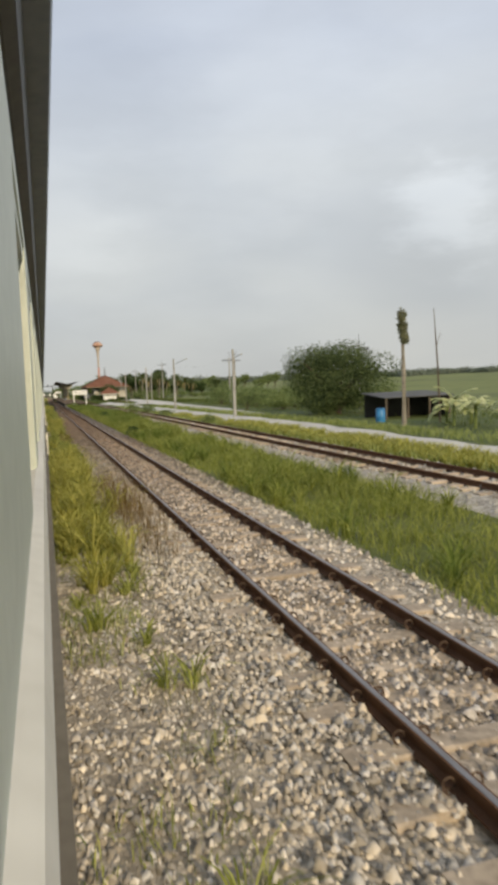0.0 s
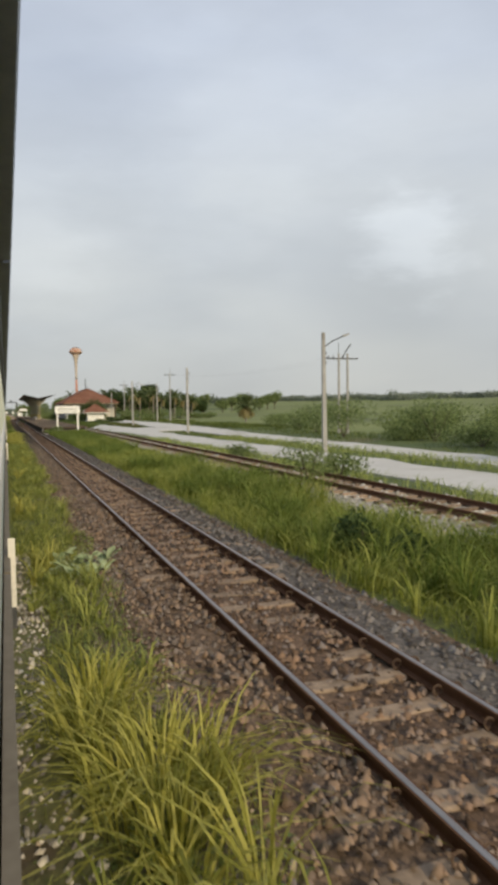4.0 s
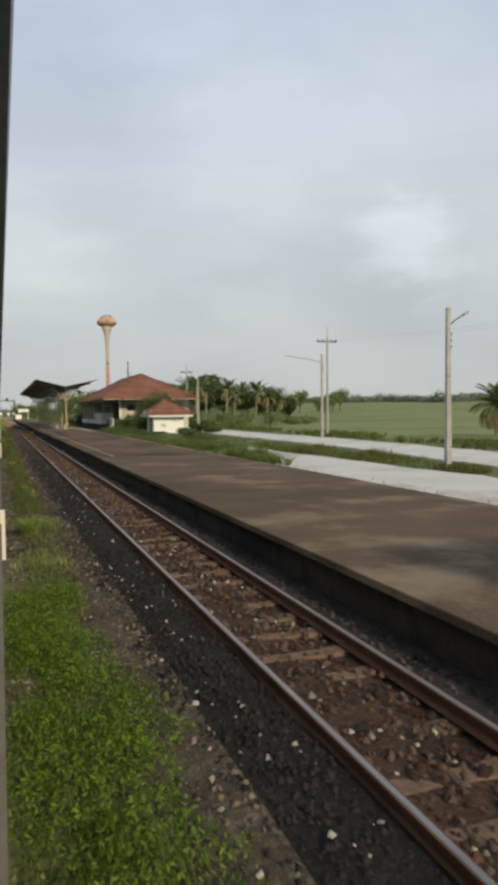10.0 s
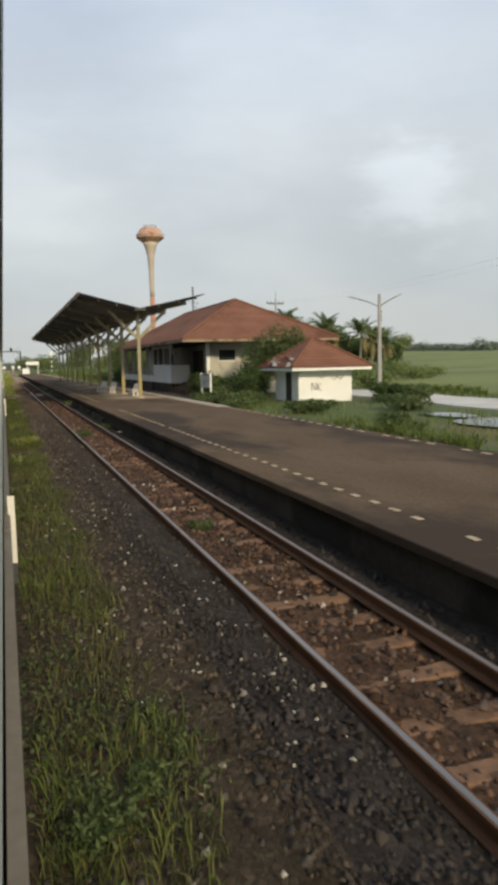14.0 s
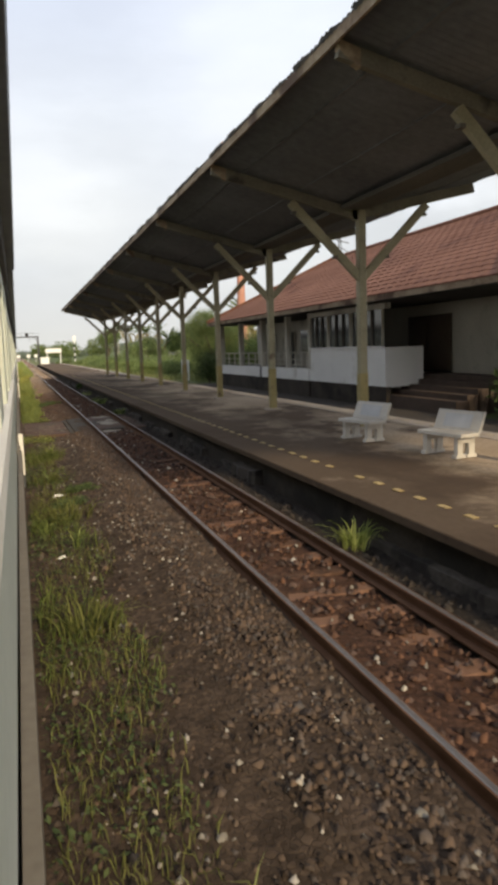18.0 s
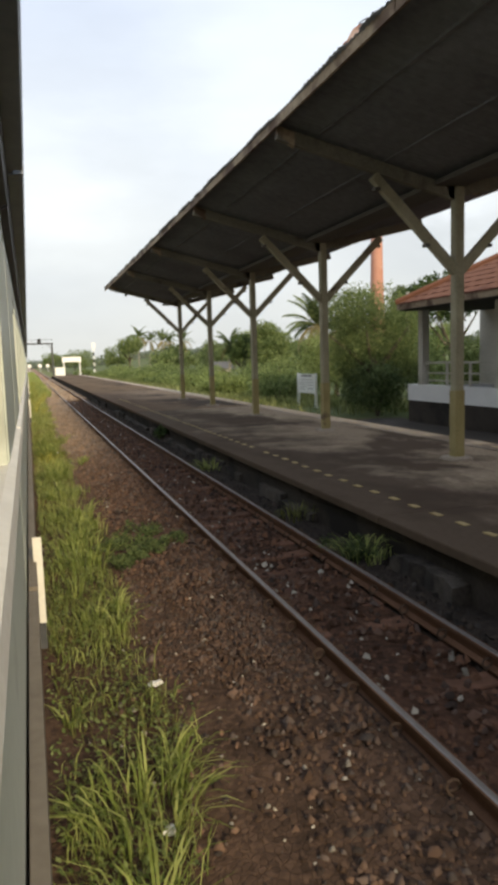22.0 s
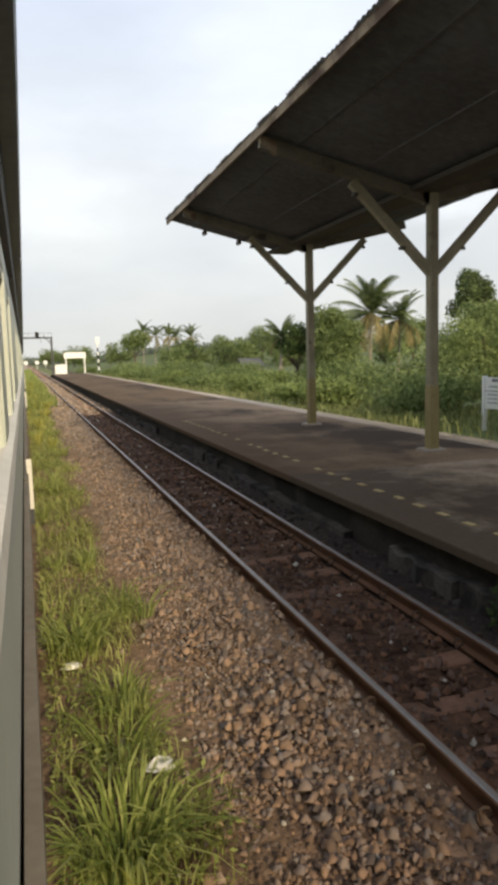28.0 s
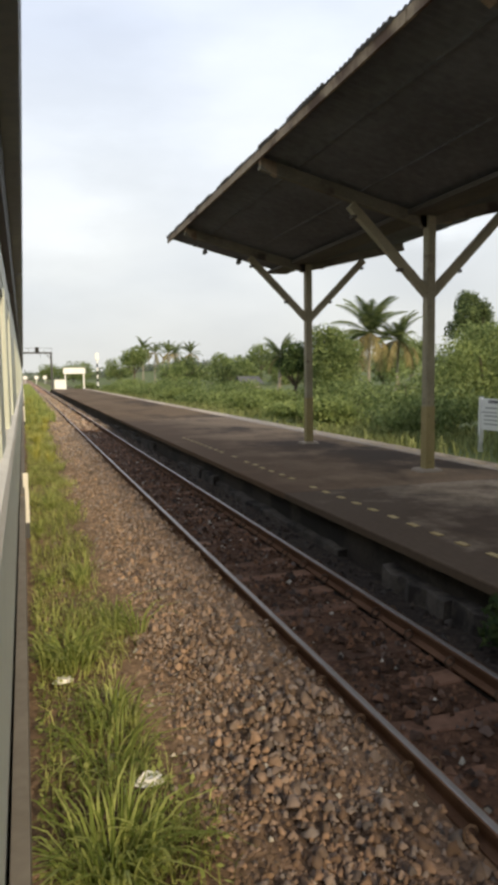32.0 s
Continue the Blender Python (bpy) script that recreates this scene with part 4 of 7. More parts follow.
for x0, x1, y0, y1, z in ((2.24, 2.96, 2.75, 3.35, 0.07), (2.62, 2.96, 1.45, 2.05, 0.07), (2.3, 2.98, 0.2, 1.4, 0.07), (2.16, 2.82, -1.65, -0.45, 0.03), (2.3, 2.6, 1.0, 1.5, 0.069)):
    blob = ragged(x0, x1, y0, y1)
    part("patch", Shape().loft([[(x, y, -0.1) for x, y in blob], [(x, y, z) for x, y in blob]]), M_PATCH, deck, "pale broken concrete patch")
for k in range(40):
    yj = (1.93, 0.62, 1.257, -0.09)[k % 4] + rng.uniform(-0.006, 0.006)
    xj, s = rng.uniform(0.12, 1.28), rng.uniform(0.005, 0.02)
    blob = ragged(xj - s * rng.uniform(1.5, 5), xj + s * rng.uniform(1.5, 5), yj - s * 0.4, yj + s * 0.4, 14)
    part("mortar_crumb", Shape().loft([[(x, y, -0.02) for x, y in blob], [(x, y, 0.0075) for x, y in blob]]), M_PATCH, deck, "pale crumbled joint mortar")
blob = ragged(1.66, 1.86, 0.95, 1.35, 20)
part("tar_spot", Shape().loft([[(x, y, 0.03) for x, y in blob], [(x, y, 0.044) for x, y in blob]]), M_BLACK, deck, "black tar spot")

# ---------------------------------------------------------------- platform
platform = thing("platform", "low weathered concrete island platform with worn edge paint", "platform", (0, 0, 0), kind="structure")
part("core", Shape().box(PLAT_X0 + 0.16, PLAT_X1 - 0.1, PLAT_Y0 + 0.1, PLAT_Y1, -0.3, PLAT_Z - 0.1), M_PLATWALL, platform, "dark platform wall")
slab_y = PLAT_Y0
while slab_y < PLAT_Y1 - 0.5:
    y1 = min(slab_y + 6.2, PLAT_Y1)
    for a, b in ((PLAT_X0, PLAT_X1),):
        dz = rng.uniform(-0.003, 0.003)
        part("slab", Shape().box(a, b, slab_y + 0.003, y1 - 0.003, PLAT_Z - 0.09, PLAT_Z + dz, 0.012), M_PLATDARK if slab_y < -38 else M_PLATCAN if 9 < slab_y < 60 else M_PLATDIM if 60 <= slab_y < 76 else M_PLAT, platform)
    slab_y = y1
# Sunlight along the rear edge is painted as a strip of paler concrete.
part("sunlit_strip", Shape().box(7.9, PLAT_X1 + 0.02, 4.0, PLAT_Y1 - 1, PLAT_Z - 0.05, PLAT_Z + 0.012, 0.004), M_PLATLIGHT, platform, "rear edge strip with sunlight painted as paler concrete")
for k in range(64):
    y = 6.0 + 1.22 * k
    if rng.random() < 0.25:
        continue
    out, hi = rng.uniform(0.02, 0.14), rng.uniform(0.08, 0.24)
    n_ = 6
    front = [(PLAT_X0 + 0.12 - out * rng.uniform(0.5, 1.2), y + 1.2 * i / n_, hi * rng.uniform(0.8, 1.1)) for i in range(n_ + 1)]
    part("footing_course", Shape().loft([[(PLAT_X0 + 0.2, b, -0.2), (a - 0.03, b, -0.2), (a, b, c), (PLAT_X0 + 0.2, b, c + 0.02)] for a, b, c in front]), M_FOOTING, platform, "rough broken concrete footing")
part("end_ramp", Shape().poly([(PLAT_X0, PLAT_Y1, PLAT_Z), (PLAT_X1, PLAT_Y1, PLAT_Z), (PLAT_X1, PLAT_Y1 + 6, -0.1), (PLAT_X0, PLAT_Y1 + 6, -0.1)]), M_PLAT, platform)
for k in (0, 6):
    y = PLAT_Y0 + 0.02
    part("end_wall_stud", Shape().box(PLAT_X0 + 0.05 + 0.75 * k, PLAT_X0 + 0.14 + 0.75 * k, y, y + 0.12, -0.25, PLAT_Z - 0.12), M_CONCRETE, platform)
dash_shape = Shape().box(-0.04, 0.04, -0.085, 0.085, 0.0, 0.006)
dash_front, dash_back = dash_shape.mesh("dash"), dash_shape.mesh("dash_pale")
dash_front.materials.append(M_DASH)
dash_back.materials.append(M_DASHWHITE)
for k in range(222):
    y = -36.0 + 0.49 * k
    if rng.random() < 0.08 or (5 < y < 11):
        continue
    o = new("dash", dash_front if y > -2 else dash_back)
    o.parent = platform
    o.location = (4.21 + rng.uniform(-0.015, 0.015), y, PLAT_Z + 0.0065)
    o.rotation_euler = (0, 0, rng.uniform(-0.06, 0.06))
back = Shape()
for k in range(200):
    y = -40.0 + 0.6 * k
    if rng.random() < 0.25 or 9 < y < 21:
        continue
    back.box(8.12, 8.22, y - 0.13, y + 0.13, PLAT_Z + 0.013, PLAT_Z + 0.019)
tagged(part("back_edge_dashes", back, M_DASHWHITE, platform), "faded dashes along the rear edge", kind="stuff")


# ---------------------------------------------------------------- platform canopy
CAN_Y0, CAN_Y1 = 12.5, 71.2
VALLEY_X, VALLEY_Z, FRONT_X, FRONT_Z, REAR_X, REAR_Z = 6.6, 4.98, 3.62, 5.72, 10.0, 5.72
canopy = thing("platform_canopy", "long butterfly-roofed steel platform canopy with Y-shaped posts", "canopy", (POST_X, CAN_Y0, PLAT_Z))
C0 = Vector((POST_X, CAN_Y0, PLAT_Z))


def wing(xa, za, xb, zb, lift, thick, step=0.03):
    """A corrugated sheet between the valley and an eave."""
    ys = np.arange(CAN_Y0, CAN_Y1 + 0.001, step)
    wave = 0.012 * np.sign(np.sin(ys * 2 * np.pi / 0.12)) * np.abs(np.sin(ys * 2 * np.pi / 0.12)) ** 0.7
    jag = np.repeat(rng.uniform(-0.025, 0.025, len(ys) // 14 + 1), 14)[: len(ys)]
    sgn = 1 if xb > xa else -1
    rows = []
    for x, z, j in ((xa, za, 0), ((xa + xb) / 2, (za + zb) / 2 - 0.015, 0), (xb, zb, 1)):
        rows.append(np.stack([x + sgn * j * jag - C0.x, ys - C0.y, z + lift + wave - C0.z], -1))
    top = np.concatenate(rows)
    bot = top - [0, 0, thick]
    n = len(ys)
    f = []
    for r in range(2):
        for i in range(n - 1):
            a = r * n + i
            f += [(a, a + 1, a + n + 1, a + n), (a + 3 * n, a + 4 * n, a + 4 * n + 1, a + 3 * n + 1)]
    for i in range(n - 1):
        a = 2 * n + i
        f.append((a, a + 1, a + 3 * n + 1, a + 3 * n))
    return arrays("roof_sheet", np.concatenate([top, bot]), f, M_SHEET)


part("front_roof_sheet", wing(VALLEY_X, VALLEY_Z, FRONT_X, FRONT_Z, 0.08, 0.012), M_SHEET, canopy, "sooty corrugated sheet with ragged edge")
part("rear_roof_sheet", wing(VALLEY_X, VALLEY_Z, REAR_X, REAR_Z, 0.08, 0.012), M_SHEET, canopy, "sooty corrugated sheet")
part("valley_gutter", Shape().box(-0.45, 0.1, -0.1, CAN_Y1 - CAN_Y0, VALLEY_Z - C0.z - 0.02, VALLEY_Z - C0.z + 0.06, 0.01), M_TIMBER, canopy)


def on_wing(x):
    return (VALLEY_Z + (FRONT_Z - VALLEY_Z) * (VALLEY_X - x) / (VALLEY_X - FRONT_X)) if x < VALLEY_X else (VALLEY_Z + (REAR_Z - VALLEY_Z) * (x - VALLEY_X) / (REAR_X - VALLEY_X))


fl = 0.0
while fl < CAN_Y1 - CAN_Y0 - 0.1:
    e = min(fl + 3.9, CAN_Y1 - CAN_Y0)
    part("fascia_board", Shape().box(FRONT_X - C0.x + 0.03, FRONT_X - C0.x + 0.065, fl + 0.01, e - 0.01, FRONT_Z - C0.z - 0.07, FRONT_Z - C0.z + 0.06), M_FASCIA, canopy, "weathered cream fascia board")
    fl = e
for x in (4.35, 5.5, 7.5, 8.6):
    z = on_wing(x) - C0.z + 0.08
    part("purlin", Shape().box(x - 0.03 - C0.x, x + 0.03 - C0.x, 0.05, CAN_Y1 - CAN_Y0 - 0.05, z - 0.04, z + 0.0), M_SHEET, canopy)
for x in (4.6, 5.5, 7.6, 8.6, 9.5):
    for y in (0.02, CAN_Y1 - CAN_Y0 - 0.32):
        z = on_wing(x) - C0.z
        part("purlin_end", Shape().box(x - 0.035 - C0.x, x + 0.035 - C0.x, y + 0.06, y + 0.3, z - 0.08, z + 0.02), M_TIMBER, canopy, "weathered purlin stub")
for y in POST_YS:
    yy = y - C0.y
    p = part("post", Shape().box(-0.085, 0.085, yy - 0.085, yy + 0.085, 0.0, 4.42, 0.02), M_POST, canopy)
    part("post_foot", Shape().box(-0.088, 0.088, yy - 0.088, yy + 0.088, 0.05, 1.15, 0.002), M_POSTLOW, p, "brighter faded yellow paint")
    part("post_base", Shape().box(-0.22, 0.2, yy - 0.2, yy + 0.21, -0.02, 0.05, 0.03), M_PLATLIGHT, p, "small cracked concrete pad")
    for s in (-1, 1):
        x1 = 1.5 * s
        z1 = on_wing(POST_X + x1) - C0.z - 0.24
        br = part("brace", Shape().beam((0.03 * s, yy, 3.08), (x1, yy, z1), 0.11, 0.15), M_POST, p)
        for u in (0.35, 0.93):
            z = 3.08 + u * (z1 - 3.08) - 0.1
            part("brace_cleat", Shape().box(x1 * u - 0.04 + 0.05 * s, x1 * u + 0.04 + 0.05 * s, yy - 0.06, yy + 0.06, z - 0.02, z + 0.03), M_TIMBER, br)
    part("front_rafter", Shape().beam((-0.05, yy, VALLEY_Z - C0.z - 0.13), (FRONT_X + 0.1 - C0.x, yy, FRONT_Z - C0.z - 0.11), 0.1, 0.19), M_RAFTER, canopy)
    part("rafter_end", Shape().loft([[(FRONT_X + 0.09 - C0.x, yy + e, FRONT_Z - C0.z - 0.01), (FRONT_X + 0.36 - C0.x, yy + e, on_wing(FRONT_X + 0.36) - C0.z - 0.01), (FRONT_X + 0.36 - C0.x, yy + e, on_wing(FRONT_X + 0.36) - C0.z - 0.21),
                                      (FRONT_X + 0.16 - C0.x, yy + e, FRONT_Z - C0.z - 0.19), (FRONT_X + 0.09 - C0.x, yy + e, FRONT_Z - C0.z - 0.12)] for e in (-0.055, 0.055)]), M_FASCIA, canopy, "cream painted rafter end")
    part("rear_rafter", Shape().beam((-0.2, yy, VALLEY_Z - C0.z - 0.13), (REAR_X - 0.6 - C0.x, yy, on_wing(REAR_X - 0.6) - C0.z - 0.11), 0.1, 0.19), M_RAFTER, canopy)
    part("gutter_bracket", Shape().box(0.12, 0.42, yy - 0.03, yy + 0.03, VALLEY_Z - C0.z - 0.12, VALLEY_Z - C0.z - 0.04), M_FASCIA, canopy, "pale gutter bracket")


# ---------------------------------------------------------------- benches, boards and signs on the platform
def bench(x, y, turn, label):
    """A cast bench: seat and tilted back on two pierced side legs."""
    b = thing("bench", label, "bench", (x, y, PLAT_Z + 0.012), "benches under the canopy")
    b.rotation_euler = (0, 0, radians(turn))
    b.scale = (0.8, 0.85, 0.84)
    part("seat", Shape().box(-0.6, 0.6, -0.24, 0.2, 0.38, 0.445, 0.015), M_BENCH, b)
    part("backrest", Shape().loft([[(-0.6, 0.17, 0.44), (0.6, 0.17, 0.44), (0.6, 0.225, 0.44), (-0.6, 0.225, 0.44)],
                                   [(-0.6, 0.31, 0.8), (0.6, 0.31, 0.8), (0.6, 0.355, 0.79), (-0.6, 0.355, 0.79)]]), M_BENCH, b)
    part("faded_panel", Shape().loft([[(-0.36, 0.178, 0.5), (0.36, 0.178, 0.5), (0.36, 0.182, 0.5), (-0.36, 0.182, 0.5)],
                                      [(-0.36, 0.272, 0.74), (0.36, 0.272, 0.74), (0.36, 0.277, 0.74), (-0.36, 0.277, 0.74)]]), material("worn_bench_panel", (0.42, 0.42, 0.42), (0.55, 0.55, 0.55), rough=0.6), b, "worn painted panel")
    for s in (-0.42, 0.42):
        sh = Shape()
        for y0, y1 in ((-0.2, -0.08), (0.06, 0.2)):
            sh.box(s - 0.05, s + 0.05, y0, y1, 0.0, 0.3)
        sh.box(s - 0.05, s + 0.05, -0.2, 0.2, 0.27, 0.385)
        sh.box(s - 0.06, s + 0.06, -0.24, -0.02, -0.0, 0.06).box(s - 0.06, s + 0.06, 0.02, 0.24, 0.0, 0.06)
        part("leg", sh, M_BENCH, b)
    return b


bench(6.22, 21.35, -80, "pale cast terrazzo bench with worn panel beside a canopy post")
bench(5.95, 23.7, -80, "pale cast terrazzo bench with worn panel beside a canopy post")
bench(6.78, 16.4, -80, "pale cast terrazzo bench near the platform end of the canopy")


def info_board(x, y, turn, z0, top, label, half=1.15):
    b = thing("notice_board", label, "notice board", (x, y, z0), "white notice boards")
    b.rotation_euler = (0, 0, radians(turn))
    h = top - z0
    for s in (-half, half):
        part("post", Shape().box(s - 0.06, s + 0.06, -0.06, 0.06, -0.3, h, 0.01), M_SIGN, b)
    part("panel", Shape().box(-half + 0.06, half - 0.06, -0.03, 0.03, h - 0.98, h - 0.04, 0.006), M_SIGN, b)
    for x0, x1, z0_, hh, m in ((-0.75, 0.75, 0.17, 0.09, M_INKWORN), (-0.9, 0.9, 0.34, 0.05, M_INKFADED), (-half + 0.08, half - 0.08, 0.46, 0.025, M_INKWORN), (0.1, 0.125, 0.94, 0.46, M_INKWORN),
                               (-0.95, 0.0, 0.58, 0.05, M_INKFADED), (-0.95, -0.1, 0.7, 0.045, M_INKFADED), (-0.95, -0.2, 0.82, 0.045, M_INKFADED), (0.22, 0.95, 0.6, 0.045, M_INKFADED), (0.22, 0.9, 0.76, 0.045, M_INKFADED)):
        part("text_bar", Shape().box(x0, x1, -0.036, -0.031, h - z0_, h - z0_ + hh), m, b)
    return b


info_board(13.0, 23.73, -90, -0.15, 1.6, "white notice board with faded lines beside overgrown shrubs")
info_board(13.3, 70.35, -90, -0.2, 1.5, "white notice board on two posts in front of shrubs")



def name_sign(x0, x1, y, y2, base_z, top, letters, label):
    """A station name board on two posts with concrete feet."""
    c = thing("station_sign", label, "station sign", ((x0 + x1) / 2, (y + y2) / 2, base_z), "station name boards")
    c.rotation_euler = (0, 0, math.atan2(y2 - y, x1 - x0))
    w, h = math.hypot(x1 - x0, y2 - y), top - base_z
    part("board", Shape().box(-w / 2, w / 2, -0.06, 0.06, h - 0.74, h, 0.01), M_SIGN, c)
    part("top_rail", Shape().box(-w / 2 + 0.2, w / 2 - 0.2, -0.075, 0.075, h - 0.01, h + 0.06, 0.01), M_SIGN, c)
    for s in (-w / 2 + 0.24, w / 2 - 0.22):
        part("post", Shape().box(s - 0.085, s + 0.085, -0.09, -0.062, -0.35, h - 0.42).box(s - 0.085, s + 0.085, -0.062, 0.1, -0.35, h - 0.74), M_SIGN, c)
        part("footing", Shape().box(s - 0.26, s + 0.22, -0.28, 0.25, -0.4, 0.06, 0.04), M_CONCRETE, c, "rough concrete footing")
    if letters:
        for text, size, z, m, wide in letters:
            cu = bpy.data.curves.new("lettering", "FONT")
            cu.body, cu.size, cu.extrude, cu.align_x, cu.align_y = text, size, 0.004, "CENTER", "CENTER"
            tmp = bpy.data.objects.new("lettering", cu)
            me = bpy.data.meshes.new_from_object(tmp)
            bpy.data.objects.remove(tmp)
            me.materials.clear()
            me.materials.append(m)
            if len(me.vertices):
                co = np.array([v.co[:] for v in me.vertices])
                k = wide / max(1e-3, np.ptp(co[:, 0]))
                me.vertices.foreach_set("co", (co * [k, 1, 1]).astype(np.float32).ravel())
            o = part("lettering", me, m, c)
            o.location = (0, -0.066, h + z)
            o.rotation_euler = (radians(90), 0, 0)
    return c


name_sign(5.0, 7.58, -61.6, -61.65, 0.02, 2.77,
          [("คลองอุดมชลจร", 0.33, -0.28, M_INK, 1.9), ("KHLONG UDOM CHONLAJORN", 0.145, -0.57, M_INKWORN, 1.85)],
          "white station name board with faded dark lettering on two posts")
name_sign(5.2, 8.1, 152.6, 152.5, PLAT_Z, 3.4, None, "plain white rear of a station name board on two posts")

# ---------------------------------------------------------------- station building
def hip_roof(name, parent, x0, x1, y0, y1, z0, zr, inset, rows, mat, tile=0.42, lift=0.024):
    """Tile courses that lap over one another, side by side as one sheet for each slope."""
    mx = (x0 + x1) / 2
    ya, yb = y0 + inset, y1 - inset
    slopes = [((x0, y0), (x0, y1), (mx, ya), (mx, yb)), ((x1, y1), (x1, y0), (mx, yb), (mx, ya)), ((x1, y0), (x0, y0), (mx, ya), (mx, ya)), ((x0, y1), (x1, y1), (mx, yb), (mx, yb))]
    for a, b, c, d in slopes:
        for r in range(rows):
            u, v = r / rows, (r + 1) / rows
            pt = lambda p, q, w: (p[0] + (q[0] - p[0]) * w, p[1] + (q[1] - p[1]) * w)
            a0, b0, a1, b1 = pt(a, c, u), pt(b, d, u), pt(a, c, v), pt(b, d, v)
            zz0, zz1 = z0 + (zr - z0) * u, z0 + (zr - z0) * v
            sh = Shape()
            n = max(1, int(math.hypot(b0[0] - a0[0], b0[1] - a0[1]) / 0.3))
            lo, hi, drop = [], [], []
            for i in range(n + 1):
                w = i / n
                wave = 0.022 * (i % 2)
                p0, p1 = pt(a0, b0, w), pt(a1, b1, w)
                lo.append((*p0, zz0 + lift + wave))
                hi.append((*p1, zz1 + wave))
                drop.append((*p0, zz0 - 0.01))
            k = len(sh.v)
            sh.v += lo + hi + drop
            m = n + 1
            for i in range(n):
                sh.f.append((k + i, k + i + 1, k + m + i + 1, k + m + i))
                sh.f.append((k + 2 * m + i, k + 2 * m + i + 1, k + i + 1, k + i))
            part("tile_course", sh, mat, parent)
    return mx, ya, yb


station = thing("station_building", "disused single-storey station with red tiled hip roof and white plinth", "building", (19.0, 44.5, -0.2))
SB = Vector((19.0, 44.5, -0.2))


def sbox(x0, x1, y0, y1, z0, z1, c=0.0):
    return Shape().box(x0 - SB.x, x1 - SB.x, y0 - SB.y, y1 - SB.y, z0 - SB.z, z1 - SB.z, c)


roof = part("roof", sbox(12.75, 25.25, 28.65, 59.85, 3.92, 4.0), M_TIMBER, station, "red terracotta tile hip roof on a dark soffit")
rx0, rx1, ry0, ry1 = 12.62 - SB.x, 25.38 - SB.x, 28.5 - SB.y, 60.0 - SB.y
mx, ya, yb = hip_roof("roof", roof, rx0, rx1, ry0, ry1, 4.06 - SB.z, 7.55 - SB.z, 6.9, 17, M_TILE)
part("ridge_cap", Shape().tube([(mx, ya, 7.6 - SB.z), (mx, yb, 7.6 - SB.z)], 0.11, 8), M_TILE, roof)
for cxx, cyy, yy in ((rx0, ry0, ya), (rx1, ry0, ya), (rx0, ry1, yb), (rx1, ry1, yb)):
    part("hip_cap", Shape().tube([(cxx, cyy, 4.14 - SB.z), (mx, yy, 7.6 - SB.z)], 0.1, 8), M_TILE, roof)
part("eave_board", Shape().box(rx0 + 0.02, rx0 + 0.06, ry0, ry1, 3.86 - SB.z, 4.06 - SB.z), M_FASCIA, roof)
part("eave_board", Shape().box(rx0, rx1, ry0 + 0.02, ry0 + 0.06, 3.86 - SB.z, 4.06 - SB.z), M_FASCIA, roof)
# walls
wall = lambda *a, m=M_CREAM, n="wall", lab="": part(n, sbox(*a), m, station, lab)
wall(13.5, 13.75, 36.6, 44.1, 0.62, 2.15, m=M_WHITE, lab="white painted front wall")
wall(13.53, 13.75, 36.6, 44.1, -0.3, 0.62, m=M_PLATWALL, n="dark_base", lab="dark base course")
wall(13.45, 13.75, 44.1, 60.6, -0.3, 0.62, m=M_PLATWALL, n="dark_base", lab="dark base course")
wall(13.75, 15.17, 36.6, 36.82, 0.62, 2.15, m=M_WHITE, lab="white painted return wall")
wall(13.42, 13.75, 44.1, 60.6, 0.62, 1.2, m=M_WHITE, n="plinth", lab="white painted veranda plinth")
wall(13.75, 16.3, 44.1, 60.4, -0.2, 1.12, m=M_CONCRETE, n="veranda_floor")
wall(16.35, 16.6, 31.2, 36.4, -0.2, 3.92)
wall(16.35, 16.6, 39.7, 60.4, -0.2, 3.92)
wall(16.35, 16.6, 36.4, 39.7, 3.4, 3.92)
wall(13.5, 13.75, 36.6, 44.1, 3.62, 3.92, m=M_CREAM)
wall(15.35, 24.6, 31.0, 31.2, -0.2, 2.45)
wall(15.35, 16.15, 31.0, 31.2, 2.45, 3.92)
wall(17.5, 24.6, 31.0, 31.2, 2.45, 3.92)
wall(16.15, 17.5, 31.0, 31.2, 3.28, 3.92)
wall(24.4, 24.6, 31.2, 60.4, -0.2, 3.92)
wall(16.6, 24.4, 60.2, 60.4, -0.2, 3.92)
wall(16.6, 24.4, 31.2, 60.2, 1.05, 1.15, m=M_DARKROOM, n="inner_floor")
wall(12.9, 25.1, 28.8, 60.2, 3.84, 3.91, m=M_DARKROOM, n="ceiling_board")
for a, b in ((16.15, 17.5),):
    w = part("window", sbox(a, b, 31.06, 31.12, 2.45, 3.28), M_GLASS, station, "dark window pane")
    part("window_trim", sbox(a - 0.06, b + 0.06, 30.96, 31.0, 2.38, 2.45), M_WHITE, w)
for y0, y1 in ((36.9, 39.6), (39.75, 41.9), (42.05, 44.0)):
    w = part("window", sbox(13.6, 13.64, y0, y1, 2.2, 3.62), M_GLASS, station, "dark window with broken panes")
    for k in range(4):
        yy = y0 + (y1 - y0) * k / 3
        part("window_bar", sbox(13.52, 13.6, yy - 0.03, yy + 0.03, 2.15, 3.62), M_CREAM if k in (0, 3) else M_TIMBER, w)
    part("window_sill", sbox(13.44, 13.6, y0 - 0.05, y1 + 0.05, 2.13, 2.2), M_WHITE, w)
d = part("door", sbox(16.3, 16.36, 36.45, 39.65, 1.15, 3.38), M_DOOR, station, "closed brown double door")
for k in range(2):
    part("door_panel", sbox(16.27, 16.3, 36.6 + 1.55 * k, 37.95 + 1.55 * k, 1.3, 3.25, 0.0), M_DOOR, d)
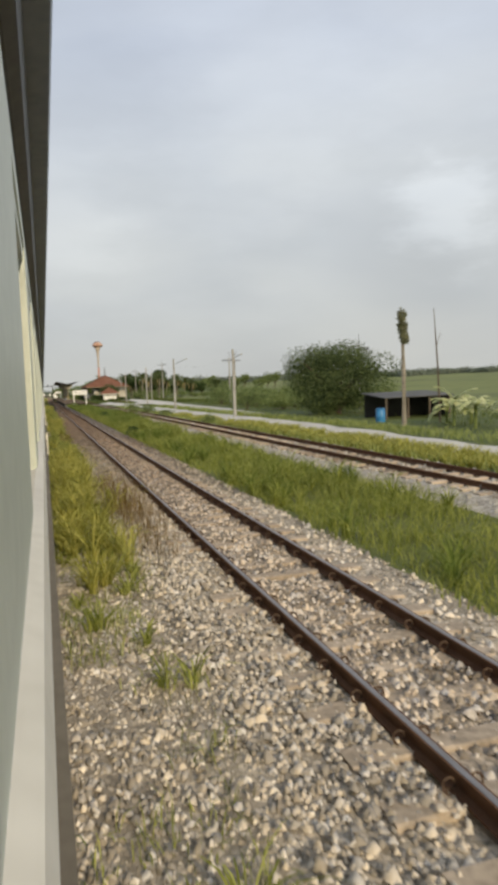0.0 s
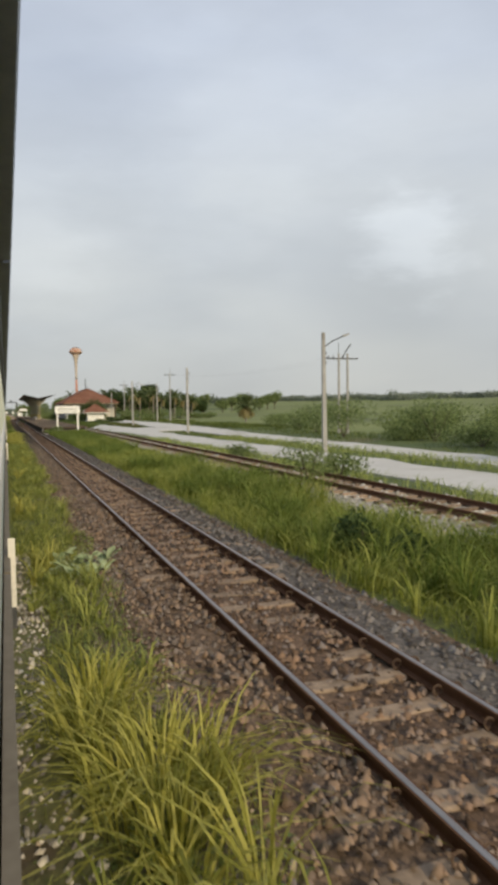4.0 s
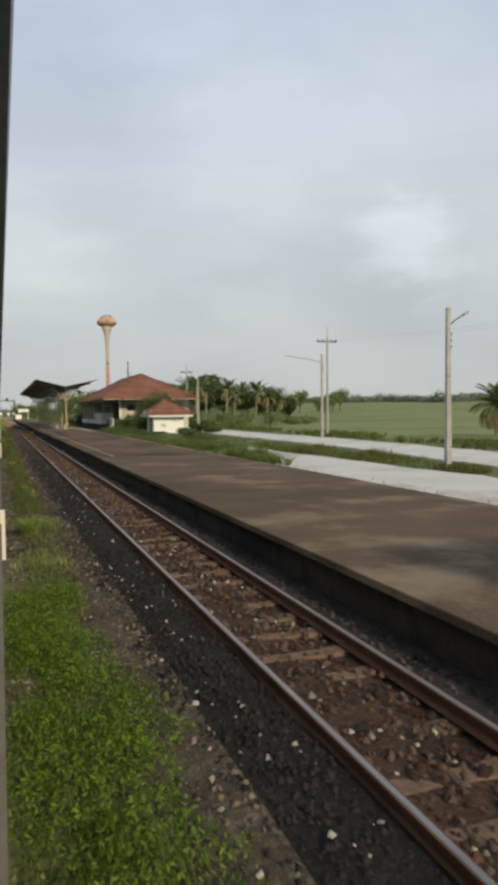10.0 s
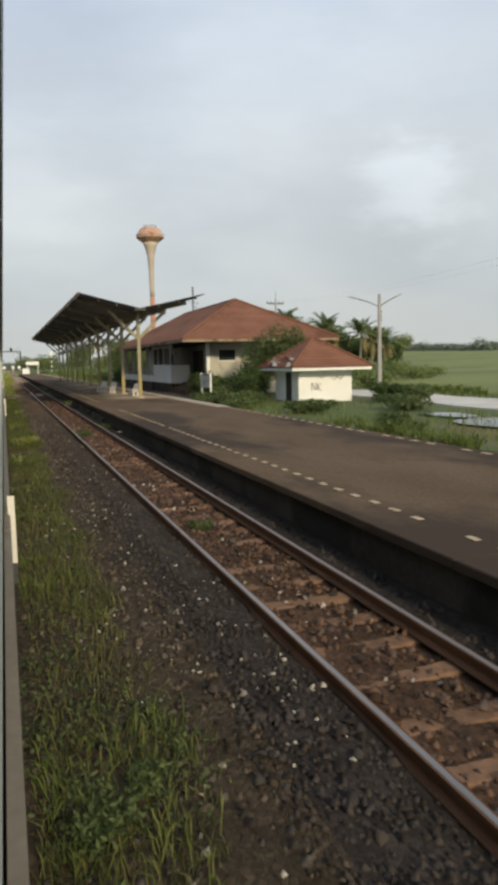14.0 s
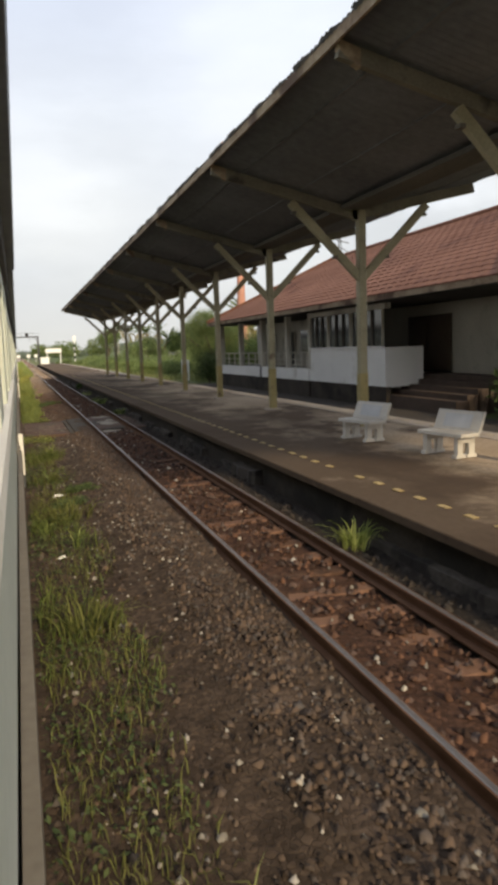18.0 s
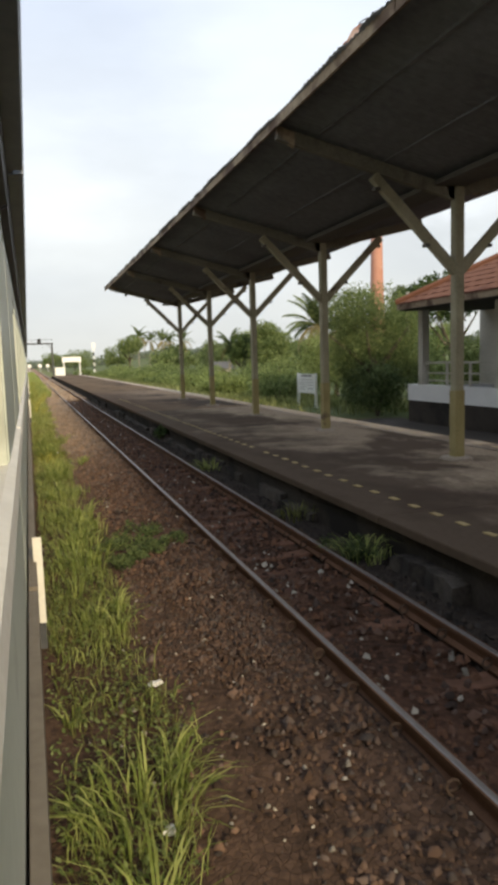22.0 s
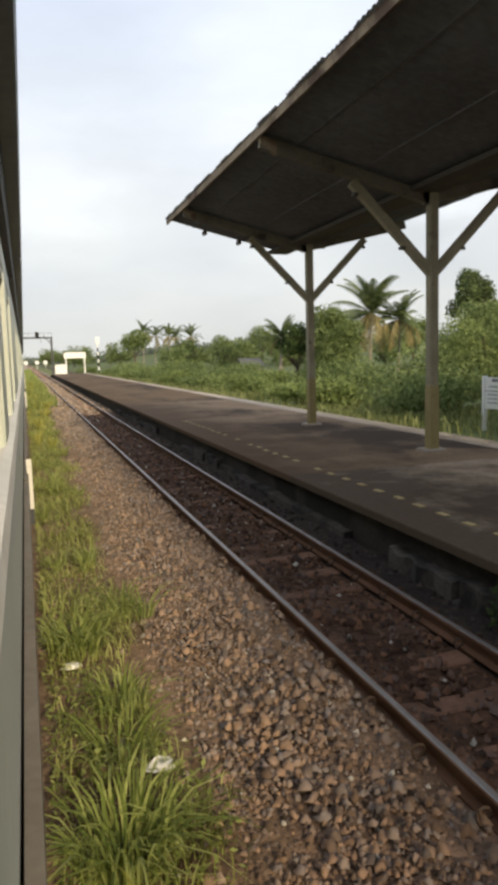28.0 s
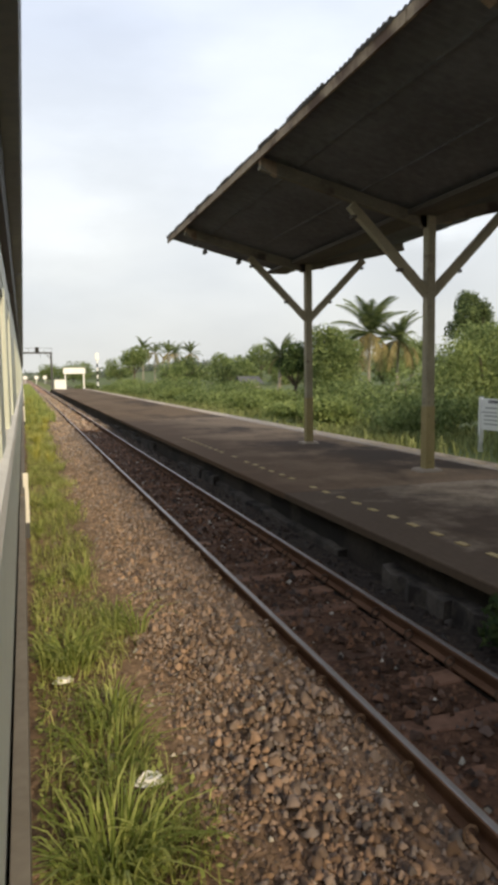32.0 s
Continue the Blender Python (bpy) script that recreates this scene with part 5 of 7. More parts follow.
part("door_handle", sbox(16.24, 16.27, 38.0, 38.04, 2.1, 2.3), M_STEEL, d)
# Doorways are dark sheets on the solid wall, coloured as the shade inside.
for y0 in (47.5, 53.0, 56.4):
    d = part("door", sbox(16.3, 16.345, y0, y0 + 0.95, 1.15, 3.2), M_DARKROOM, station, "dark sheet for a shaded doorway")
    part("door_lining", sbox(16.26, 16.3, y0 - 0.08, y0, 1.15, 3.25), M_CREAM, d)
for y0 in (49.2, 51.0):
    part("window", sbox(16.3, 16.345, y0, y0 + 1.1, 1.9, 3.2), M_GLASS, station, "dark window pane")
for k in range(5):
    part("step", sbox(13.7 + 0.42 * k, 14.2 + 0.42 * k if k < 4 else 16.35, 32.2, 37.2, -0.2, 0.3 + 0.19 * k), M_STEP, station, "dark brown stair tread")
for x, y in ((15.25, 31.1), (13.6, 47.2), (13.6, 51.2), (13.6, 55.4), (13.6, 59.8), (13.62, 44.1)):
    part("column", sbox(x - 0.14, x + 0.14, y - 0.14, y + 0.14, 1.15, 3.9, 0.01), M_WHITE if y < 40 else M_CREAM, station, "square painted column")
for y0, y1 in ((44.6, 46.9), (47.4, 51.0), (51.4, 55.2), (55.6, 59.6)):
    r = part("railing", sbox(13.55, 13.62, y0, y1, 1.95, 2.02), M_CREAM, station, "low painted balustrade")
    part("railing_bar", sbox(13.56, 13.61, y0, y1, 1.6, 1.65), M_CREAM, r)
    part("railing_bar", sbox(13.56, 13.61, y0, y1, 1.34, 1.38), M_CREAM, r)
    for k in range(4):
        yy = y0 + (y1 - y0) * k / 3
        part("baluster", sbox(13.55, 13.62, yy - 0.04, yy + 0.04, 1.2, 2.0), M_CREAM, r)
part("dark_streak", sbox(13.40, 13.425, 51.1, 51.35, 0.5, 1.2), M_DARKROOM, station, "dark streak on the plinth")

# radio mast behind the roof
mast = thing("radio_mast", "thin lattice antenna mast behind the station roof", "antenna", (20.6, 55.6, -0.2))
for dx, dy in ((-0.12, -0.1), (0.12, -0.1), (0, 0.12)):
    part("leg", Shape().tube([(dx, dy, 0), (dx * 0.6, dy * 0.6, 11.0)], 0.03, 5), M_STEEL, mast)
for k in range(16):
    z = 6.5 + 0.28 * k
    part("rung", Shape().beam((-0.11, -0.09, z), (0.11, -0.09, z + 0.2), 0.025, 0.025), M_STEEL, mast)
part("arm", Shape().beam((-0.6, 0, 9.4), (0.7, 0, 9.1), 0.05, 0.05), M_STEEL, mast)
part("arm", Shape().beam((0.1, 0, 8.8), (0.9, 0, 8.4), 0.05, 0.05), M_STEEL, mast)

# ---------------------------------------------------------------- ticket kiosk
kiosk = thing("kiosk", "small white kiosk with red pyramid roof and scrawled marks", "kiosk", (18.6, 18.4, -0.2))
K = Vector((18.6, 18.4, -0.2))
kb = lambda x0, x1, y0, y1, z0, z1, c=0.0: Shape().box(x0 - K.x, x1 - K.x, y0 - K.y, y1 - K.y, z0 - K.z, z1 - K.z, c)
part("wall", kb(16.75, 20.3, 16.5, 20.3, -0.25, 1.72), M_WHITE, kiosk, "white painted kiosk wall")
kroof = part("roof", kb(16.0, 21.2, 15.6, 21.2, 1.7, 1.86), M_SIGN, kiosk, "white fascia under red tiles")
hip_roof("roof", kroof, 15.95 - K.x, 21.25 - K.x, 15.55 - K.y, 21.25 - K.y, 1.9 - K.z, 3.72 - K.z, 2.84, 9, M_TILE)
for cxx, cyy in ((15.95, 15.55), (21.25, 15.55), (15.95, 21.25), (21.25, 21.25)):
    part("hip_cap", Shape().tube([(cxx - K.x, cyy - K.y, 1.96 - K.z), (0, 0, 3.76 - K.z)], 0.08, 6), M_TILE, kroof)
for k in range(26):
    x, y, z = 15.95 + rng.uniform(0, 0.9), 15.9 + rng.uniform(0, 4.5), 0
    z = 1.98 + (x - 15.95) * 0.64 + 0.03
    sh = Shape().box(-0.16, 0.16, -0.12, 0.12, 0, 0.025)
    o = part("loose_tile", sh, M_TILE if k % 3 else M_CONCRETE, kroof, "slipped broken tile")
    o.location = (x - K.x, y - K.y, z - K.z)
    o.rotation_euler = (rng.uniform(-0.3, 0.3), rng.uniform(-1.0, -0.2), rng.uniform(0, 3))
mark = [((17.6, 0.95), (17.62, 0.45)), ((17.62, 0.95), (17.85, 0.5)), ((17.85, 0.5), (17.87, 0.98)), ((18.0, 0.9), (17.98, 0.48)), ((18.0, 0.7), (18.2, 0.92)), ((18.0, 0.7), (18.22, 0.46)),
        ((18.9, 1.3), (19.1, 1.1)), ((19.1, 1.1), (19.25, 1.35)), ((19.25, 1.35), (19.5, 1.1)), ((19.5, 1.1), (19.75, 1.4)), ((17.9, 1.4), (18.3, 1.25)), ((18.3, 1.25), (18.6, 1.42))]
for (x0, z0), (x1, z1) in mark:
    part("scrawl", Shape().beam((x0 - K.x, 16.49 - K.y, z0 - K.z), (x1 - K.x, 16.49 - K.y, z1 - K.z), 0.012, 0.1, (0, -1, 0)), M_SCRAWL, kiosk, "dark scrawled mark")
# A dark sheet on the wall stands for the shade inside the doorway.
part("door", kb(16.735, 16.76, 17.6, 18.5, -0.2, 1.6), M_DARKROOM, kiosk, "dark sheet for a shaded doorway")

# ---------------------------------------------------------------- water tower
tower = thing("water_tower", "tall slender water tower with rust-pink tank and red-painted foot", "water tower", (20.17, 76.0, -0.3))
part("stem", Shape().lathe(0, 0, [(0.315, 11.8), (0.31, 13), (0.36, 15.5), (0.5, 17.4), (0.82, 18.6), (1.1, 19.2)], 20), M_STEM, tower, "pale stem", smooth=True)
part("foot", Shape().lathe(0, 0, [(0.52, 0), (0.45, 4), (0.36, 8), (0.32, 11.82)], 20), M_RED, tower, "faded red painted foot", smooth=True)
part("tank", Shape().lathe(0, 0, [(1.1, 19.15), (1.9, 19.75), (1.95, 20.15), (1.75, 20.3), (1.35, 20.95), (1.3, 21.0)], 12), M_TANK, tower, "rust-streaked faceted tank")
part("hatch", Shape().lathe(0, 0, [(0.5, 21.0), (0.5, 21.2), (0.4, 21.28)], 12), M_TANK, tower)
for k in range(8):
    a = k * math.pi / 4
    part("guard_post", Shape().tube([(0.9 * math.cos(a), 0.9 * math.sin(a), 21.0), (0.9 * math.cos(a), 0.9 * math.sin(a), 21.35)], 0.03, 5), M_STEEL, tower)
part("guard_rail", Shape().tube([(0.9 * math.cos(a), 0.9 * math.sin(a), 21.35) for a in np.linspace(0, 2 * math.pi, 17)], 0.03, 5), M_STEEL, tower)


# ---------------------------------------------------------------- poles
def lamp_pole(x, y, top, arms, label):
    p = thing("street_pole", label, "street pole", (x, y, float(ground_height(x, y))), "roadside lamp poles")
    h = top - float(ground_height(x, y))
    part("pole", Shape().loft([[(sx * r, sy * r, z) for sx, sy in ((-1, -0.8), (1, -0.8), (1, 0.8), (-1, 0.8))] for r, z in ((0.12, -0.4), (0.11, 1.0), (0.075, h))]), M_CONCRETE, p)
    for dx, dy, dz, length in arms:
        part("lamp_arm", Shape().tube([(0, 0, h - 0.75), (dx * 0.4 * length, dy * 0.4 * length, h - 0.75 + 0.5 * dz), (dx * length, dy * length, h - 0.75 + dz)], 0.028, 6), M_STEEL, p)
        part("lamp_head", Shape().beam((dx * length * 0.82, dy * length * 0.82, h - 0.75 + dz * 0.86), (dx * length * 1.08, dy * length * 1.08, h - 0.75 + dz * 1.06), 0.12, 0.08), M_CONCRETE, p)
    for k in range(3):
        part("insulator", Shape().lathe(0.13, 0, [(0.03, h - 1.1 - 0.25 * k), (0.055, h - 1.05 - 0.25 * k), (0.03, h - 0.98 - 0.25 * k)], 8), M_STEEL, p)
    return p


for x, y, top, arms in ((15.0, -137.1, 5.4, [(0.9, 0.3, 0.35, 0.9)]), (15.5, -106.9, 6.05, [(0.9, 0.4, 0.75, 1.9)]), (16.9, -72.3, 6.3, [(0.7, -0.3, 0.25, 0.4)]),
                        (16.95, -40.2, 6.3, [(0.95, 0.25, 0.62, 1.15)]), (27.4, -6.2, 7.3, [(-0.95, 0.2, 0.55, 3.2)]), (21.9, 15.9, 6.2, [(-0.95, 0.2, 0.6, 1.8), (0.9, -0.3, 0.7, 1.3)]), (23.0, 48.0, 6.4, [(-0.9, 0.2, 0.4, 1.5)]),
                        (24.5, 80.0, 6.4, [(-0.9, 0.2, 0.4, 1.5)])):
    lamp_pole(x, y, top, arms, "square concrete street-lamp pole beside the pale road")


def wire_pole(x, y, top, double=False):
    z = float(ground_height(x, y))
    p = thing("power_pole", "tall concrete power pole with a cross-arm and insulators", "power pole", (x, y, z), "power poles along the field")
    h = top - z
    for k in range(2 if double else 1):
        part("pole", Shape().tube([(0.9 * k, 0, -0.5), (0.9 * k + 0.05, 0, h)], [0.15, 0.1], 8), M_CONCRETE, p)
    part("cross_arm", Shape().box(-1.1, 1.1 + (0.9 if double else 0), -0.06, 0.06, h - 0.55, h - 0.43), M_STEEL, p)
    for s in (-1.0, -0.5, 0.5, 1.0):
        part("insulator", Shape().lathe(s, 0, [(0.05, h - 0.43), (0.08, h - 0.35), (0.04, h - 0.2)], 8), M_STEEL, p)
    part("top_rod", Shape().tube([(0.03, 0, h - 0.2), (0.05, 0, h + 0.95)], 0.025, 5), M_STEEL, p)
    if double:
        part("top_strut", Shape().beam((0.3, 0, h - 0.5), (1.3, 0, h + 0.9), 0.08, 0.08), M_STEEL, p)
    return p


WIRE_POLES = [(29.5, -80.0, 7.2, True), (31.7, 1.7, 9.7, False), (31.2, 57.4, 9.6, False), (31.5, -30.0, 8.6, False), (29.5, -130.0, 6.0, False)]
for x, y, t, dbl in WIRE_POLES:
    if y not in (-30.0,):
        wire_pole(x, y, t, dbl)
wires = thing("overhead_wires", "thin sagging overhead wires between the power poles", "wire", (31, 0, 6))
for a, b in (((31.7, 1.7, 9.3), (31.2, 57.4, 9.2)), ((29.5, -80, 6.8), (31.7, 1.7, 9.3))):
    for off in (-1.0, 1.0):
        pts = []
        for k in range(9):
            u = k / 8
            pts.append((a[0] + (b[0] - a[0]) * u + off - 31, a[1] + (b[1] - a[1]) * u, a[2] + (b[2] - a[2]) * u - 6 - 0.9 * 4 * u * (1 - u)))
        part("wire", Shape().tube(pts, 0.0035, 4), M_STEEL, wires)

# ---------------------------------------------------------------- signal gantry and far line furniture
gantry = thing("signal_gantry", "dark steel signal gantry spanning the lines", "signal gantry", (0, 181.0, -0.1))
for x in (4.75, -5.2):
    part("leg", Shape().box(x - 0.17, x + 0.17, -0.17, 0.17, 0, 6.6), M_STEEL, gantry)
part("beam", Shape().box(-5.4, 4.95, -0.3, 0.3, 6.35, 6.62), M_STEEL, gantry)
part("walkway_rail", Shape().box(-5.4, 4.9, -0.32, -0.28, 7.25, 7.3), M_STEEL, gantry)
for k in range(9):
    part("rail_post", Shape().box(-5.2 + 1.25 * k, -5.16 + 1.25 * k, -0.32, -0.28, 6.6, 7.28), M_STEEL, gantry)
for s in (1, -1):
    part("knee_brace", Shape().beam((4.75 if s > 0 else -5.2, 0, 5.4), ((4.75 if s > 0 else -5.2) - 1.0 * s, 0, 6.4), 0.12, 0.12), M_STEEL, gantry)
part("signal_head", Shape().box(2.1, 2.75, -0.35, -0.1, 6.35, 7.45, 0.03), M_BLACK, gantry, "black signal back board")
part("hanging_cable", Shape().tube([(2.9, 0, 6.4), (3.0, 0, 5.6)], 0.03, 5), M_STEEL, gantry)
cabinet = thing("relay_cabinet", "white equipment cabinet beside the line", "cabinet", (5.8, 176.0, 0.2))
part("body", Shape().box(-0.9, 0.9, -0.5, 0.5, -0.4, 1.5, 0.03), M_SIGN, cabinet)
part("lid", Shape().box(-1.0, 1.0, -0.6, 0.6, 1.5, 1.58, 0.02), M_SIGN, cabinet)
part("door", Shape().box(-0.8, -0.03, -0.52, -0.5, -0.1, 1.4), M_WHITE, cabinet)
part("door", Shape().box(0.03, 0.8, -0.52, -0.5, -0.1, 1.4), M_WHITE, cabinet)
striped = thing("striped_mast", "black and white striped signal mast", "signal mast", (13.4, 190.0, -0.3))
for k in range(9):
    part("band", Shape().lathe(0, 0, [(0.14, 0.7 * k), (0.14, 0.7 * k + 0.69)], 10), M_SIGN if k % 2 else M_BLACK, striped)
part("head", Shape().box(-0.35, 0.35, -0.2, 0.2, 5.6, 6.9, 0.04), M_SIGN, striped)
for x, y in ((0.6, 300.0), (4.2, 302.0), (7.0, 306.0)):
    mk = thing("line_marker", "small white trackside marker board", "marker", (x, y, 0), "trackside markers")
    part("post", Shape().box(-0.07, 0.07, -0.07, 0.07, -0.3, 2.2), M_SIGN, mk)
    part("plate", Shape().box(-0.6, 0.6, -0.09, -0.07, 1.5, 2.6), M_SIGN, mk)


# ---------------------------------------------------------------- the train
SIDE = [(-0.05, 0.88), (-0.012, 0.9), (-0.012, 1.06), (-0.072, 1.08), (-0.07, 1.5), (-0.064, 1.93)]
UPPER = [(-0.066, 2.86), (-0.07, 3.02), (-0.085, 3.2)]
CAR_LEN, CAR_GAP = 19.47, 0.08


def carriage():
    """A carriage with its side on x = 0 less the thickness given in SIDE, from y = 0 to CAR_LEN."""
    c = thing("train_carriage", "grey-green passenger carriage with cream window rail and dark roof edge", "carriage", (TRAIN_X, 0, 0), "carriages of the train")
    mir = lambda x, s: (x - TRAIN_X) * s
    L = CAR_LEN
    def strip(name, prof, y0, y1, mat, lab=""):
        for s in (1, -1):
            sh = Shape()
            outer = [(mir(x, s), z) for x, z in prof]
            inner = [(mir(x - 0.05, s), z) for x, z in reversed(prof)]
            ring = outer + inner
            sh.loft([[(x, y0, z) for x, z in ring], [(x, y1, z) for x, z in ring]])
            part(name, sh, mat, c, lab)
    strip("sole_bar", SIDE[:3], 0, L, M_TRAINBROWN, "brown dirty sole bar")
    strip("lower_side", SIDE[3:], 0, L, M_TRAIN)
    strip("upper_side", UPPER, 0, L, M_TRAIN)
    strip("waist_rail", [(-0.062, 1.9), (-0.042, 1.915), (-0.034, 1.95), (-0.042, 1.99), (-0.07, 2.0)], 0.0, L, M_TRAINCREAM, "cream worn window rail")
    strip("cantrail", [(-0.07, 3.18), (-0.035, 3.2), (-0.02, 3.36), (-0.05, 3.38)], 0, L, M_TRAINDARK, "dark roof edge")
    strip("gutter", [(-0.04, 3.37), (0.056, 3.375), (0.066, 3.43), (-0.04, 3.44)], 0, L, M_TRAINGREY, "blue-grey rain gutter")
    wins = [2.1 + 1.7 * k for k in range(10)]
    edges = [0.0] + [e for w in wins for e in (w - 0.56, w + 0.56)] + [L]
    for a, b in zip(edges[::2], edges[1::2]):
        strip("pillar", [(-0.066, 2.0), (-0.066, 2.86)], a, b, M_TRAIN)
    for w in wins:
        for s in (1, -1):
            u = part("window", Shape().box(*sorted((mir(-0.115, s), mir(-0.108, s))), w - 0.56, w + 0.56, 2.0, 2.86), M_GLASS, c, "dark carriage window")
            for a, b in ((w - 0.56, w - 0.5), (w + 0.5, w + 0.56)):
                part("window_jamb", Shape().box(*sorted((mir(-0.12, s), mir(-0.072, s))), a, b, 2.0, 2.86), M_TRAIN, u)
            part("window_head", Shape().box(*sorted((mir(-0.12, s), mir(-0.072, s))), w - 0.5, w + 0.5, 2.8, 2.86), M_TRAIN, u)
    half = -TRAIN_X - 0.055
    arc = [(half * math.cos(a), 3.38 + 0.52 * math.sin(a)) for a in np.linspace(0, math.pi, 13)]
    part("roof", Shape().loft([[(x, y, z) for x, z in arc] for y in (0, L)]), M_TRAINDARK, c, smooth=True)
    part("floor", Shape().box(-half + 0.02, half - 0.02, 0.02, L - 0.02, 0.92, 1.0), M_TRAINBROWN, c)
    for y in (0.0, L - 0.05):
        part("end_wall", Shape().box(-half + 0.02, half - 0.02, y, y + 0.05, 0.95, 3.38), M_TRAIN, c)
    for y in (2.6, L - 2.6):
        bg = part("bogie", Shape().box(-0.85, 0.85, y - 1.3, y + 1.3, 0.42, 0.72, 0.04), M_STEEL, c, "dark bogie")
        for dy in (-0.95, 0.95):
            for s in (-0.53, 0.53):
                part("wheel", Shape().loft([[(s + e, y + dy + 0.4 * math.cos(a), 0.55 + 0.4 * math.sin(a)) for a in np.linspace(0, 2 * math.pi, 20, endpoint=False)] for e in (-0.06, 0.06)]), M_STEEL, bg)
    for y in (0.55,):
        for s in (1, -1):
            st = part("step_side", Shape().box(*sorted((mir(-0.07, s), mir(0.025, s))), y, y + 0.04, 0.46, 1.0), M_STEEL, c, "dark footstep hanger")
            part("step_plate", Shape().box(*sorted((mir(-0.03, s), mir(0.027, s))), y - 0.004, y + 0.0, 0.64, 1.22), M_TRAINCREAM, st, "pale painted step plate")
            part("tread", Shape().box(*sorted((mir(-0.2, s), mir(0.02, s))), y + 0.04, y + 0.7, 0.5, 0.53), M_STEEL, st)
    return c


car = carriage()
first = -212.85
car.location = (TRAIN_X, first, 0)
for k in range(1, 18):
    copy_thing(car, Matrix.Translation((TRAIN_X - (0.018 if k > 11 else 0.0), first + k * (CAR_LEN + CAR_GAP), 0)))


# ---------------------------------------------------------------- plants
def blades(x, y, h, w, lean, mat, name, label, category="grass", heading=None, bends=3):
    """Grass: each blade is a bent, tapering ribbon of its own."""
    n = len(x)
    a = rng.uniform(0, 2 * np.pi, n) if heading is None else heading
    out = np.stack([np.cos(a), np.sin(a)], -1)
    side = np.stack([-np.sin(a), np.cos(a)], -1)
    tw = rng.uniform(-0.9, 0.9, n)
    side = side * np.cos(tw)[:, None] + out * np.sin(tw)[:, None]
    ln = lean * rng.uniform(0.3, 1.4, n)
    gz = ground_height(x, y) - 0.01
    lev = {1: [(0.0, 0.0, 0.8), (0.62, 0.25, 1.0), (0.9, 1.0, 0.0)],
           2: [(0.0, 0.0, 0.8), (0.5, 0.15, 1.0), (0.86, 0.55, 0.7), (0.84, 1.02, 0.0)],
           3: [(0.0, 0.0, 0.75), (0.42, 0.1, 1.0), (0.74, 0.34, 0.9), (0.9, 0.68, 0.6), (0.84, 1.02, 0.0)]}[bends]
    vs = []
    for up, o, wd in lev:
        c = np.stack([x, y], -1) + out * (ln * h * o)[:, None]
        zz = gz + h * up * (1 - 0.18 * ln * o)
        if wd > 0:
            vs += [np.column_stack([c - side * (w * wd / 2)[:, None], zz]), np.column_stack([c + side * (w * wd / 2)[:, None], zz])]
        else:
            vs.append(np.column_stack([c, zz]))
    v = np.stack(vs, 1).reshape(-1, 3)
    t = np.array([q for b in range(bends) for q in ([2 * b, 2 * b + 1, 2 * b + 3], [2 * b, 2 * b + 3, 2 * b + 2])] + [[2 * bends, 2 * bends + 1, 2 * bends + 2]])
    me = arrays(name, v, (np.arange(n)[:, None, None] * (2 * bends + 3) + t[None]).reshape(-1, 3), mat)
    ob = new(name, me)
    return tagged(ob, label, category, kind="stuff")


def tussocks(n, xr, yr, dens, per, h, w, lean, mat, name, label, bends=3):
    """Clumps of long arching blades that spring from one root and fan outwards."""
    cx, cy = scatter(n, xr, yr, dens)
    m = len(cx)
    size = rng.uniform(0.7, 1.25, m)
    i = np.repeat(np.arange(m), per)
    a, q = rng.uniform(0, 2 * np.pi, len(i)), np.sqrt(rng.random(len(i))) * 0.07 * size[i]
    blades(cx[i] + q * np.cos(a), cy[i] + q * np.sin(a), rng.uniform(*h, len(i)) * size[i], rng.uniform(*w, len(i)), lean, mat, name, label, heading=a + rng.normal(0, 0.35, len(i)), bends=bends)


def leaf_mass(name, lumps, n, size, mat, parent=None, label="", category="", kind="", squash=1.0, hollow=0.45):
    """Leaves scattered through overlapping lumps (x, y, z, rx, ry, rz)."""
    lumps = np.array(lumps, float)
    vol = lumps[:, 3] * lumps[:, 4] + lumps[:, 5] * lumps[:, 3]
    which = rng.choice(len(lumps), n, p=vol / vol.sum())
    d = rng.normal(size=(n, 3))
    d /= np.linalg.norm(d, axis=1, keepdims=True)
    r = (hollow + (1 - hollow) * rng.random(n)) ** 0.8 * (1 + 0.05 * rng.normal(size=n))
    c = lumps[which, :3] + d * r[:, None] * lumps[which, 3:]
    u = d + rng.normal(size=(n, 3)) * 0.8
    u /= np.linalg.norm(u, axis=1, keepdims=True)
    p = np.cross(u, rng.normal(size=(n, 3)))
    p /= np.linalg.norm(p, axis=1, keepdims=True) + 1e-9
    q = np.cross(u, p)
    s = size * rng.uniform(0.55, 1.3, n)[:, None]
    droop = np.array([0, 0, -0.15])
    v = np.stack([c - p * s, c + q * s * 0.36 + droop * s, c + p * s * 1.05 + droop * s, c - q * s * 0.36 + droop * s], 1)
    me = arrays(name, v.reshape(-1, 3), np.arange(n * 4).reshape(-1, 4), mat)
    ob = new(name, me)
    if parent is not None:
        ob.parent = parent
        ob.matrix_parent_inverse = Matrix.Translation(-parent.location)
    if label or kind:
        tagged(ob, label, category, kind=kind)
    return ob


def scatter(n, xr, yr, dens):
    x, y = rng.uniform(*xr, n), rng.uniform(*yr, n)
    ok = rng.random(n) < dens(x, y)
    return x[ok], y[ok]


def clumped(x, y, s, cut):
    return np.clip((soft_noise(x, y, s) + soft_noise(x + 9.1, y * 1.7, s * 2.3) * 0.6) * 0.8 + cut, 0, 1)


def ramp(y, *stops):
    return np.interp(y, [s[0] for s in stops], [s[1] for s in stops])


